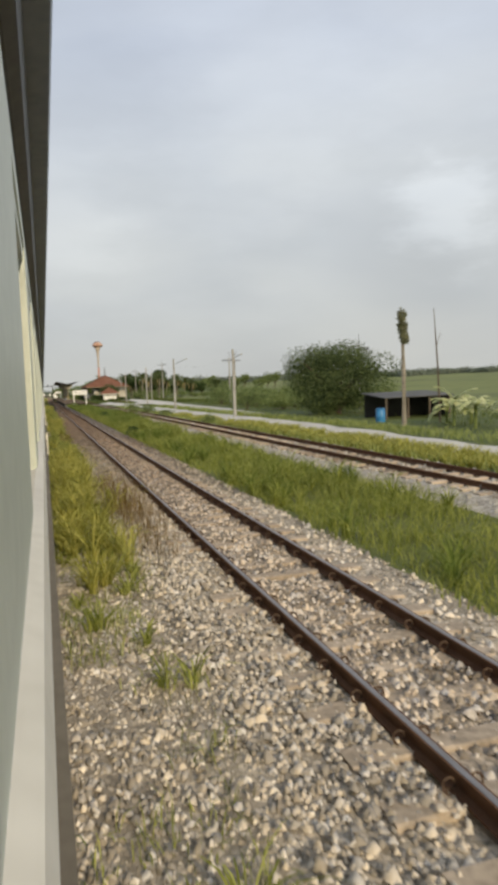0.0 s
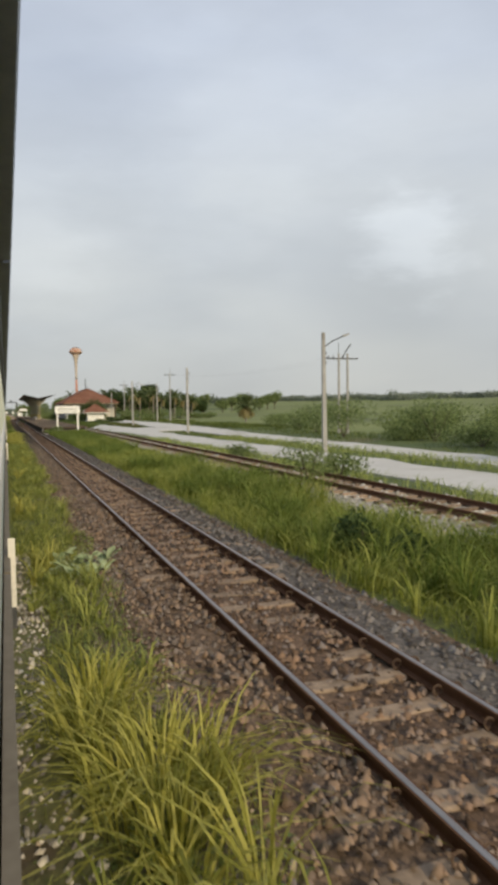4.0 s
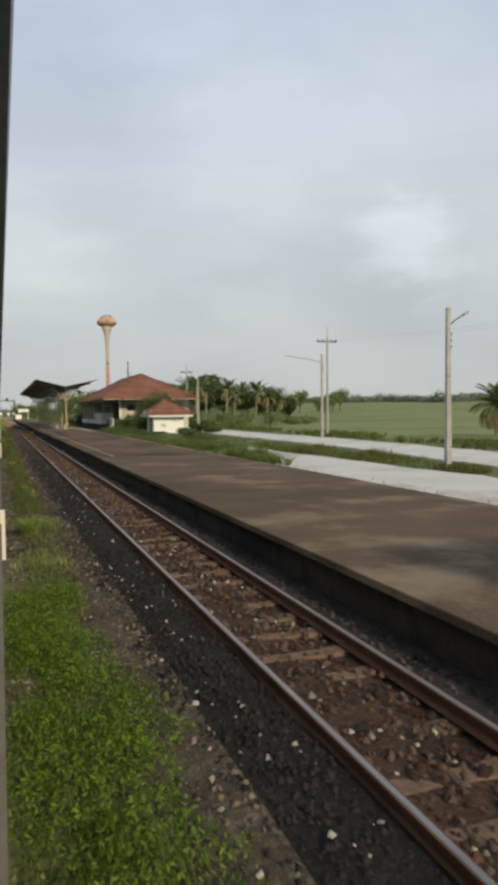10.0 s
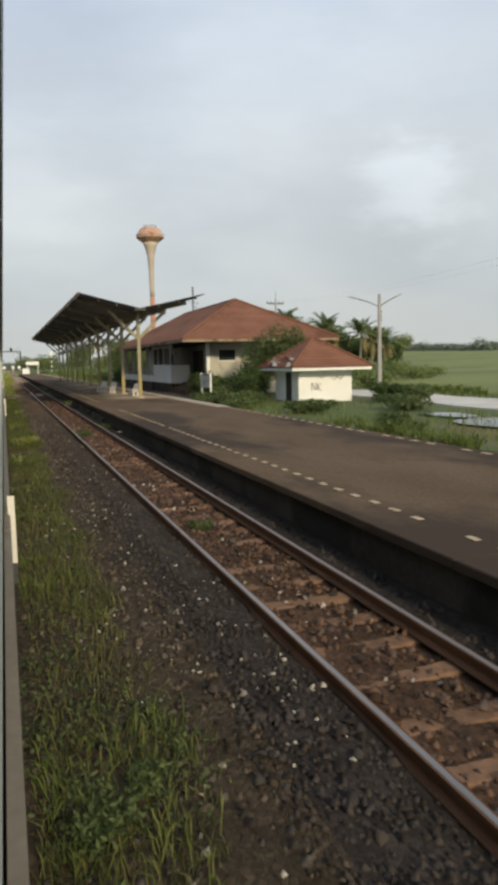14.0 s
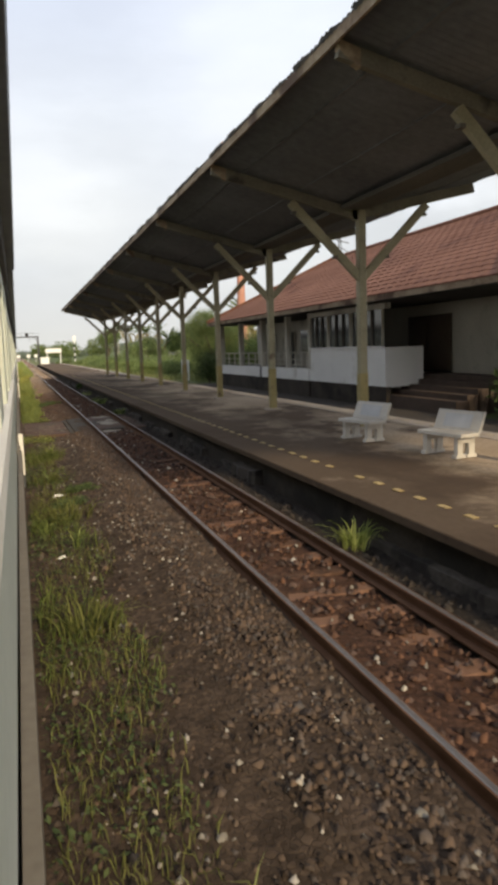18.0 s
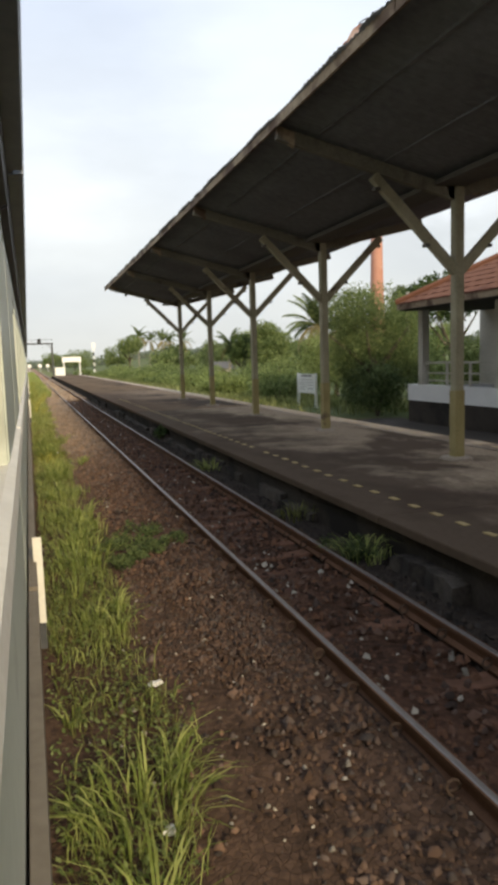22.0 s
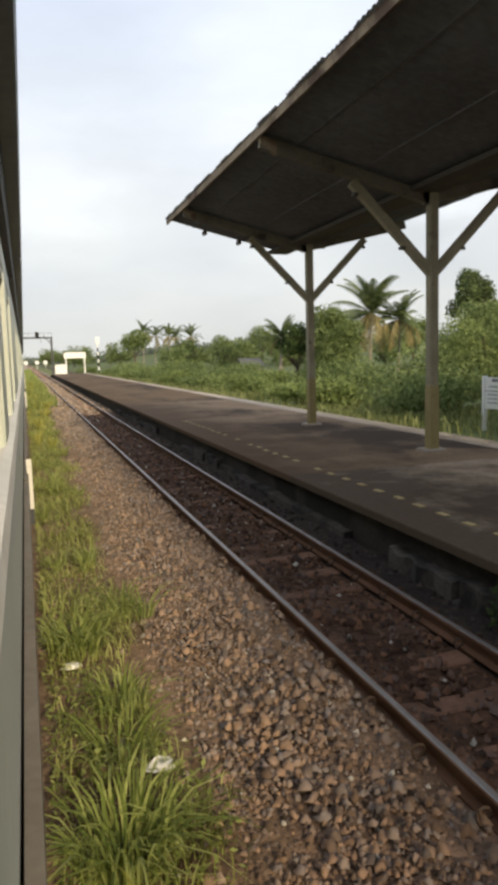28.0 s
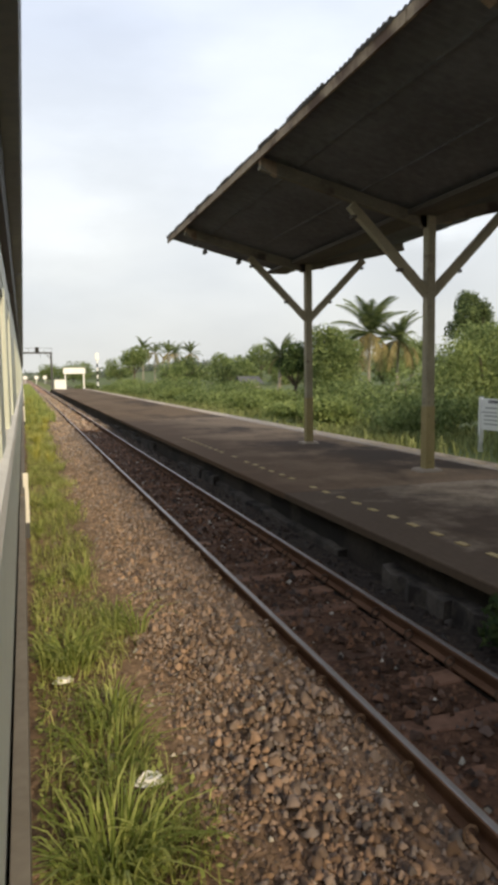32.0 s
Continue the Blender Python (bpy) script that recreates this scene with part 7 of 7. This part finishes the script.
# first stretch: the round tree, the low shed, the stripped palm and bananas
tree(23.3, -139.3, 5.5, 4.9, M_LEAFMID, "broad dark-crowned tree beside the road", n=15000, leaf=0.125, lumps=34, flat=0.62)
bush(22.9, -140.0, 2.4, 3.4, M_LEAFMID, "dark skirt of shoots under the broad tree", n=2600, leaf=0.15)
for x_, y_, h_, r_ in ((26, -133, 2.2, 2.6), (21.5, -118, 2.6, 3.0), (25, -110, 2.8, 3.2), (28, -98, 3.2, 3.6), (26, -88, 3.2, 3.2), (29, -76, 3.4, 3.6), (33, -62, 2.4, 3.2), (36, -48, 2.0, 3.0), (30, -120, 2.2, 3.0), (33, -104, 2.5, 3.0)):
    bush(x_, y_, h_, r_, M_LEAF, "dense green roadside shrub", n=2400, leaf=0.115, group="roadside shrubs")
for x_, y_, h_, r_, m_ in ((8.6, -120.6, 1.5, 1.3, M_LEAFLIGHT), (5.1, -130.5, 0.75, 0.45, M_LEAFDARK), (5.6, -131.2, 0.5, 0.5, M_LEAFDARK), (10.4, -119.0, 0.9, 1.0, M_LEAF), (10.8, -146, 0.7, 0.8, M_LEAFLIGHT), (4.4, -155.5, 0.6, 0.4, M_LEAFDARK), (10.9, -128, 0.7, 0.9, M_LEAFLIGHT), (5.0, -62.6, 0.95, 0.85, M_LEAF), (4.2, -62.0, 0.45, 0.5, M_LEAFLIGHT), (10.6, -108, 0.7, 0.9, M_LEAF)):
    bush(x_, y_, h_, r_, m_, "low leafy weed bush in the grass", n=1100, leaf=0.065, group="weed bushes by the lines")
shed = thing("shed", "low open-sided shed with a rusted sheet roof", "shed", (24.0, -149.6, -0.55))
part("roof", Shape().loft([[(-2.6, -1.6, 1.75), (2.6, -1.6, 1.8), (2.6, -1.6, 1.85), (-2.6, -1.6, 1.8)], [(-2.6, 2.0, 2.05), (2.6, 2.0, 2.1), (2.6, 2.0, 2.15), (-2.6, 2.0, 2.1)]]), M_SHEETTOP, shed)
# The shed walls carry the shade under its roof as near-black colour.
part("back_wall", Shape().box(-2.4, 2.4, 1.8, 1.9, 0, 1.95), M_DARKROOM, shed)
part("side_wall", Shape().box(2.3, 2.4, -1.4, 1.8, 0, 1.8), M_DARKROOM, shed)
for sx in (-2.4, -0.8, 0.8, 2.3):
    part("post", Shape().box(sx - 0.06, sx + 0.06, -1.5, -1.38, 0, 1.75), M_BARK, shed)
drum = thing("water_drum", "blue plastic drum standing by the road", "drum", (19.9, -153.6, -0.25))
part("body", Shape().lathe(0, 0, [(0.27, 0), (0.29, 0.08), (0.29, 0.35), (0.31, 0.4), (0.29, 0.45), (0.29, 0.8), (0.26, 0.88)], 18), M_BLUE, drum, smooth=True)
part("rim", Shape().lathe(0, 0, [(0.27, 0.87), (0.29, 0.9), (0.25, 0.92)], 18), M_BLUE, drum)
stump = thing("stripped_palm", "tall bare palm trunk with a drooping tuft at its top", "palm", (19.3, -157.7, -0.2))
part("trunk", Shape().tube([(0, 0, -0.2), (0.03, 0.0, 2.8), (0.0, 0.0, 6.0)], [0.17, 0.13, 0.11], 10), M_PALMBARK, stump)
leaf_mass("drooping_tuft", [(19.3, -157.7, 5.9, 0.26, 0.26, 0.45), (19.3, -157.7, 5.3, 0.3, 0.3, 0.5), (19.42, -157.7, 4.7, 0.28, 0.28, 0.4)], 700, 0.13, M_PALMGREY, stump)
snag = thing("bare_stem", "thin bare dead stem standing in the scrub", "dead tree", (22.6, -156.0, -0.3))
part("stem", Shape().tube([(0, 0, 0), (-0.1, 0, 3.4), (-0.3, 0, 6.8)], [0.07, 0.05, 0.02], 6), M_BARK, snag)
part("twig", Shape().tube([(-0.15, 0, 4.6), (0.15, 0, 5.4)], [0.025, 0.01], 5), M_BARK, snag)
for x_, y_ in ((20.6, -162.6), (22.0, -157.7), (21.0, -160.0), (22.6, -159.2), (21.6, -164.0)):
    bn = thing("banana_plant", "banana plant with torn pale-green leaves", "banana plant", (x_, y_, -0.25), "banana plants by the shed")
    part("stalk", Shape().tube([(0, 0, -0.1), (0.05, 0, 1.3)], [0.1, 0.07], 8), M_LEAFLIGHT, bn)
    for k in range(9):
        a, el, ln, wd = k * 2.4 + x_, rng.uniform(0.1, 1.25), rng.uniform(1.0, 1.7), rng.uniform(0.2, 0.3)
        sh, p = Shape(), Vector((0.05, 0, rng.uniform(0.9, 1.35)))
        pts = []
        for q in range(7):
            pts.append(p.copy())
            p += Vector((math.cos(a) * math.cos(el), math.sin(a) * math.cos(el), math.sin(el))) * ln / 6
            el -= rng.uniform(0.16, 0.34)
        sd = Vector((-math.sin(a), math.cos(a), 0))
        for i in range(6):
            w0, w1 = wd * math.sin(math.pi * (i + 0.35) / 6.6), wd * math.sin(math.pi * (i + 1.15) / 6.8)
            dr = Vector((0, 0, 0.12 * wd + rng.uniform(0, 0.1)))
            sh.poly([pts[i] - sd * w0 - dr, pts[i], pts[i + 1], pts[i + 1] - sd * w1 * rng.uniform(0.7, 1.0) - dr])
            sh.poly([pts[i], pts[i] + sd * w0 - dr, pts[i + 1] + sd * w1 * rng.uniform(0.7, 1.0) - dr, pts[i + 1]])
        part("leaf", sh, M_BANANA, bn)
rosette = thing("broad_leaf_plant", "sprawling plant with pale broad rounded leaves in the verge", "plant", (0.98, -129.9, -0.1))
M_PALELEAF = leafy("pale_broad_leaf", (0.26, 0.34, 0.16), (0.5, 0.57, 0.36), translucent=0.3)
for k in range(46):
    a, e, ln, q = k * 2.39, rng.uniform(0.15, 1.1), rng.uniform(0.13, 0.23), 0.42 * math.sqrt(rng.random())
    d = Vector((math.cos(a) * math.cos(e), math.sin(a) * math.cos(e), math.sin(e)))
    sd = Vector((-math.sin(a), math.cos(a), 0)) * ln * 0.36
    o = Vector((q * math.cos(a * 1.7), q * 1.3 * math.sin(a * 1.7), rng.uniform(0.06, 0.26)))
    up = Vector((0, 0, 0.03))
    sh = Shape().poly([o, o + d * ln * 0.3 + sd * 0.8 + up, o + d * ln * 0.62 + sd + up, o + d * ln * 0.92 + sd * 0.55, o + d * ln]).poly([o, o + d * ln, o + d * ln * 0.92 - sd * 0.55, o + d * ln * 0.62 - sd + up, o + d * ln * 0.3 - sd * 0.8 + up])
    sh.tube([(q * 0.3 * math.cos(a * 1.7), q * 0.4 * math.sin(a * 1.7), 0.0), tuple(o)], 0.006, 4)
    part("leaf", sh, M_PALELEAF, rosette)

for k in range(16):
    bush(22.5 + 3.0 * (k % 4) + 0.4 * k, -139 + 3.6 * k + 2.0 * (k % 3), 1.6 + 0.5 * (k * 5 % 4), 2.8, (M_LEAF, M_LEAFLIGHT, M_LEAF)[k % 3], "sprawling green scrub beyond the road", n=2300, leaf=0.12, group="scrub beyond the road")
# field palm and the planted wood behind the station
palm(44.3, -8.8, 3.0, 2.9, "short bushy coconut palm at the edge of the rice field", fronds=44, dry=14, lean=0.1, width=0.62, low=-0.2)
for k, (x_, y_, h_) in enumerate(((34, 62, 7.2), (37, 66, 6.4), (40.5, 64, 6.8), (44, 70, 6.0), (47.5, 67, 6.4), (51, 70, 5.6), (54, 72, 5.2), (42, 80, 7.4), (36, 78, 7.6), (49, 80, 6.6))):
    palm(x_, y_, h_, 3.0, "tall coconut palm in the grove behind the station", fronds=22, dry=4, width=0.6, group="palm grove")
for x_, y_, h_, r_ in ((33, 72, 7.4, 3.0), (38.5, 75, 7.4, 3.2), (44, 77, 7.8, 3.2), (49.5, 78, 7.0, 3.2), (55, 78, 6.2, 3.0), (59.5, 79, 5.0, 2.4)):
    tree(x_, y_, h_, r_, M_LEAFDARK, "dense dark tree in the palm grove", n=1700, leaf=0.34, flat=1.0, group="grove trees")
tree(45, 92, 10.5, 3.4, M_LEAFDARK, "tall dark tree above the palm grove", n=2600, leaf=0.3, lumps=14, flat=1.0)
tree(33, 88, 9.0, 3.6, M_LEAFDARK, "dark-crowned tree in the grove", n=2400, leaf=0.3, group="grove trees")
tree(56, 84, 6.0, 3.6, M_LEAFDARK, "dark-crowned tree in the grove", n=2400, leaf=0.3, group="grove trees")
for x_, y_, h_, r_ in ((31, 50, 2.8, 2.8), (36, 52, 3.0, 3.2), (41, 54, 3.2, 3.2), (47, 58, 3.0, 3.4), (53, 62, 2.0, 3.0), (58, 66, 1.8, 3.0), (30, 40, 1.6, 2.2), (34, 38, 1.6, 2.4)):
    bush(x_, y_, h_, r_, M_LEAF, "brown-green hedge shrub below the grove", n=1300, leaf=0.2, group="hedge shrubs")

# overgrowth between kiosk and station
for x_, y_, h_, r_, m_ in ((15.0, 20.6, 2.2, 1.3, M_LEAFDARK), (14.2, 29.2, 1.9, 1.5, M_LEAFDARK), (15.4, 30.2, 1.6, 1.2, M_LEAFMID), (14.7, 25.0, 1.5, 1.6, M_LEAFDARK), (16.9, 25.4, 2.4, 1.6, M_LEAFDARK), (12.2, 20.4, 0.7, 1.2, M_LEAFMID), (11.4, 17.6, 0.5, 1.1, M_LEAFMID), (12.6, 15.4, 0.8, 1.3, M_LEAFMID), (11.6, 12.4, 0.6, 1.2, M_LEAFMID), (14.4, 19.2, 0.8, 1.3, M_LEAFMID), (14.2, 22.6, 1.0, 1.2, M_LEAFMID), (14.2, 27.6, 1.7, 1.2, M_LEAFMID), (13.6, 21.6, 0.9, 1.0, M_LEAFMID),
                           (21.4, 13.8, 1.2, 1.3, M_LEAFDARK), (23.0, 13.2, 1.0, 1.3, M_LEAFMID), (16.2, 12.6, 0.35, 1.2, M_LEAFMID), (13.4, 8.0, 0.7, 1.2, M_LEAFMID), (18.6, 7.4, 0.8, 1.5, M_LEAFMID), (15.6, -8.0, 0.6, 1.3, M_LEAFMID), (12.4, -2.0, 0.7, 1.2, M_LEAFMID)):
    bush(x_, y_, h_, r_, m_, "overgrown dark shrub beside the kiosk", n=1500, leaf=0.12, group="overgrowth by the kiosk")
bush(3.62, 57.5, 0.45, 0.3, M_LEAFDARK, "small dark weed bush at the platform foot", n=500, leaf=0.07)
for x_, y_, h_, r_ in ((17.4, 25.0, 4.3, 1.5), (19.0, 25.0, 5.5, 2.0), (20.8, 24.6, 4.8, 1.8)):
    bush(x_, y_, h_, r_, M_LEAFMID, "tall dense thicket climbing over the kiosk roof", n=5200, leaf=0.12, group="thicket by the kiosk")
fence = thing("low_fence", "weathered low timber fence in the overgrowth", "fence", (13.9, 22.6, -0.2))
for k in range(4):
    part("post", Shape().box(0.75 * k - 0.04, 0.75 * k + 0.04, 0.0, 0.08, 0, 0.95), M_TIMBER, fence)
for z in (0.35, 0.62, 0.86):
    part("rail", Shape().beam((-0.1, -0.02, z), (2.5, -0.02, z + 0.03), 0.03, 0.08), M_FASCIA, fence)
for k, (x_, y_, a_, b_) in enumerate(((17.4, -2.4, 1.6, 3.4), (17.8, 2.6, 0.8, 1.8))):
    pts = [(x_ + a_ * math.cos(t) * (1 + 0.2 * math.sin(3 * t)), y_ + b_ * math.sin(t) * (1 + 0.15 * math.cos(2 * t + k)), -0.1) for t in np.linspace(0, 2 * math.pi, 24, endpoint=False)]
    tagged(part("puddle", Shape().poly(pts), M_WATER), "still ditch water reflecting the sky", "water", kind="structure")

# shrubs and trees beyond the station
tree(14.6, 65.8, 5.2, 2.8, M_LEAFTREE, "bushy mid-green tree beside the station end", n=17000, leaf=0.075, lumps=26, flat=0.95)
bush(13.5, 63.2, 2.4, 1.5, M_LEAFMID, "dense dark shrub at the station end", n=2200, leaf=0.11)
bush(16.6, 61.8, 3.4, 2.0, M_LEAFLIGHT, "fresh green shrub behind the veranda", n=2000, leaf=0.14)
for x_, y_, h_, r_, m_ in ((13.5, 75.0, 2.0, 2.2, M_LEAF), (15.5, 79.0, 2.8, 2.8, M_LEAF), (12.4, 80.5, 1.4, 1.7, M_LEAFLIGHT), (13.2, 86, 1.3, 2.0, M_LEAFLIGHT), (17, 88, 2.2, 2.8, M_LEAF), (12.6, 94, 1.4, 2.2, M_LEAFLIGHT), (16, 98, 1.6, 2.6, M_LEAFLIGHT), (12.5, 103, 1.5, 2.4, M_LEAF),
                           (15.5, 108, 2.0, 3.0, M_LEAF), (12.3, 113, 1.6, 2.4, M_LEAFLIGHT), (14.5, 120, 2.2, 3.0, M_LEAF), (12.5, 127, 1.6, 2.6, M_LEAF), (16, 133, 2.4, 3.4, M_LEAFLIGHT), (12.0, 140, 1.4, 2.4, M_LEAFLIGHT), (14.5, 148, 1.8, 3.0, M_LEAF), (12.4, 158, 1.6, 2.6, M_LEAF), (15.8, 168, 2.2, 3.4, M_LEAFLIGHT), (9.6, 172, 1.4, 2.2, M_LEAF), (20, 118, 2.0, 3.0, M_LEAF), (22, 104, 1.8, 3.0, M_LEAFLIGHT)):
    bush(x_, y_, h_, r_, m_, "sprawling green shrub behind the platform", n=2000, leaf=0.14, group="shrubs behind the platform")
tree(22.5, 103, 5.7, 2.6, M_LEAF, "rounded green tree among shrubs", n=4200, leaf=0.2, lumps=24, flat=1.0)
bush(22.2, 102, 3.2, 2.6, M_LEAF, "leafy green skirt below the rounded tree", n=2600, leaf=0.18)
tree(18.6, 78.6, 4.1, 2.6, M_LEAFLIGHT, "spreading fresh-green tree behind the platform", n=7000, leaf=0.1, lumps=24, flat=1.0)
bush(16.8, 78.4, 2.5, 2.6, M_LEAF, "thick green shrub below the spreading tree", n=4200, leaf=0.1)
bush(14.8, 67.0, 2.7, 1.8, M_LEAFMID, "dark undergrowth below the bushy tree", n=3000, leaf=0.12)
bush(16.6, 67.2, 3.0, 2.2, M_LEAFMID, "dark undergrowth below the bushy tree", n=3000, leaf=0.12)
bush(18.6, 71.5, 3.6, 2.6, M_LEAFDARK, "dark thicket around the tower foot", n=5000, leaf=0.1)
bush(21.4, 74.0, 4.2, 2.8, M_LEAFDARK, "dark thicket around the tower foot", n=5000, leaf=0.1)
tree(20.4, 105.5, 4.6, 2.0, M_LEAFDARK, "small dark tree among shrubs", n=1800, leaf=0.2)
palm(34.8, 121.2, 6.8, 5.0, "coconut palm with drooping dry fronds above the shrubs", fronds=24, dry=6, width=0.62, low=-0.1)
palm(37.5, 120.0, 6.0, 3.8, "leaning coconut palm above the shrubs", fronds=18, dry=6, width=0.6, low=-0.1)
palm(19.2, 106.0, 3.8, 2.2, "short palm beside the shrubs", fronds=18, dry=2)
tree(49.6, 124, 11.2, 3.4, M_LEAFMID, "tall open-crowned tree behind the shrubs", n=2600, leaf=0.3, lumps=12, flat=1.1)
tree(43, 112, 7.0, 3.6, M_LEAF, "green tree behind the shrubs", n=2400, leaf=0.26)
for k, (x_, y_, h_) in enumerate(((33.5, 262, 10.5), (38, 268, 9.6), (41, 262, 9.2), (44.5, 270, 9.4), (48, 264, 9.0))):
    palm(x_, y_, h_, 4.6, "distant coconut palm behind the line", fronds=14, dry=5, group="far palms")
for x_, y_, h_, r_ in ((26.5, 232, 9.6, 4.6), (58, 262, 8.2, 5.5), (66, 250, 10.5, 6.0), (78, 270, 8.0, 6.0), (94, 280, 7.0, 6.5), (110, 290, 7.0, 7.0), (30, 290, 7.5, 6.0), (18, 330, 7.5, 6.0), (10.5, 380, 7.0, 6.0), (24, 360, 8.0, 7.0), (-6, 390, 7.0, 6.0), (-14, 350, 8.0, 6.0)):
    tree(x_, y_, h_, r_, M_LEAF, "distant green tree beyond the platform", n=1100, leaf=0.5, group="far trees")
for x_, y_, w_ in ((28, 142, 2.2),):
    hs = thing("house", "low village house with a pale sheet roof among trees", "house", (x_, y_, float(ground_height(x_, y_)) - 0.9), "village houses")
    part("wall", Shape().box(-w_ / 2, w_ / 2, -1.6, 1.6, 0, 2.2), M_CREAM, hs)
    part("roof", Shape().loft([[(-w_ / 2 - 0.4, -2.1, 2.1), (w_ / 2 + 0.4, -2.1, 2.1), (w_ / 2 + 0.4, -2.1, 2.18), (-w_ / 2 - 0.4, -2.1, 2.18)], [(-w_ / 2 - 0.4, 0, 3.1), (w_ / 2 + 0.4, 0, 3.1), (w_ / 2 + 0.4, 0, 3.18), (-w_ / 2 - 0.4, 0, 3.18)], [(-w_ / 2 - 0.4, 2.1, 2.1), (w_ / 2 + 0.4, 2.1, 2.1), (w_ / 2 + 0.4, 2.1, 2.18), (-w_ / 2 - 0.4, 2.1, 2.18)]]), M_SHEETTOP, hs)
    part("door", Shape().box(-0.45, 0.45, -1.63, -1.6, 0, 1.9), M_DOOR, hs)

for k in range(12):
    tree(52 + 6.5 * k, 150 + 5 * (k % 3) + 2 * k, 5.5 + 1.3 * (k * 7 % 3), 4.2, M_LEAF, "green tree in the wood beyond the shrubs", n=600, leaf=0.5, group="wood beyond the shrubs")
for k in range(11):
    tree(29 + 4.6 * k, 196 + 6 * (k % 3) + 2 * k, 4.6 + 0.9 * (k * 5 % 3), 4.6, (M_LEAF, M_LEAFMID)[k % 2], "green tree in the wood beyond the shrubs", n=600, leaf=0.5, group="wood beyond the shrubs")
# the far rim of woods, with the distance haze put into its leaf colour
rim = []
for a in np.arange(-62, 118, 0.4):
    dist = 640 + 60 * math.sin(a * 0.31) + 40 * math.sin(a * 0.83 + 1)
    h = 7.5 + 1.0 * math.sin(a * 0.9) + 0.8 * math.sin(a * 2.7 + 2) + (3.5 if abs((a * 7) % 23 - 11) < 0.8 else 0)
    wx, wy = dist * math.sin(radians(a)), dist * math.cos(radians(a)) - 60
    rim.append((wx, wy, float(ground_height(wx, wy)) + h * 0.42, 5.5, 5.5, h * 0.5))
leaf_mass("far_woods", rim, 36000, 1.4, M_FAR, label="line of haze-tinted woods at the horizon", category="woods", kind="stuff", hollow=0.2)

ang = np.radians(np.arange(-62, 118, 0.15))
far_d = 655 + 60 * np.sin(np.degrees(ang) * 0.31) + 40 * np.sin(np.degrees(ang) * 0.83 + 1)
crest = 4.6 + 0.7 * np.sin(ang * 61) + 0.5 * np.sin(ang * 143 + 1) + 0.7 * rng.random(len(ang))
rows_ = []
for dd, zz in ((-6, -1.5), (-5, 0.55), (0, 1.0), (5, 0.5), (6, -1.5)):
    wx, wy = (far_d + dd) * np.sin(ang), (far_d + dd) * np.cos(ang) - 60
    rows_.append(np.column_stack([wx, wy, ground_height(wx, wy) + np.where(zz < 0, zz, zz * crest)]))
m_ = len(ang)
k_ = np.arange(m_ - 1)
tagged(new("far_thicket", arrays("far_thicket", np.concatenate(rows_), np.concatenate([np.stack([r * m_ + k_, r * m_ + k_ + 1, (r + 1) * m_ + k_ + 1, (r + 1) * m_ + k_], 1) for r in range(4)]), M_FAR)), "dense haze-tinted thicket along the horizon", "woods", kind="stuff")

# ---------------------------------------------------------------- litter
for x_, y_, s_ in ((3.7, -69.2, 0.09), (0.62, 56.9, 0.09), (0.2, 58.6, 0.08), (0.62, -26.6, 0.07), (0.95, -27.6, 0.05), (0.5, 24.2, 0.08), (0.75, 42.2, 0.06), (0.55, -27.9, 0.04), (3.45, -21.8, 0.05), (2.35, -21.0, 0.05), (3.5, 0.3, 0.06), (0.35, 20.4, 0.05), (0.3, 40.0, 0.06), (0.55, 40.5, 0.05)):
    pts = [(s_ * math.cos(t) * rng.uniform(0.6, 1.3), s_ * 0.7 * math.sin(t) * rng.uniform(0.6, 1.3)) for t in np.linspace(0, 2 * math.pi, 9, endpoint=False)]
    z_ = float(ground_height(x_, y_)) + 0.02
    o = part("litter", Shape().loft([[(px, py, 0) for px, py in pts], [(px * 0.7 + 0.01, py * 0.7, s_ * rng.uniform(0.3, 0.6)) for px, py in pts]]), M_LITTER)
    o.location = (x_, y_, z_ + (0.03 if x_ > 1 else 0.0))
    tagged(o, "crumpled white scrap of litter on the stones", "litter", "scraps of litter")
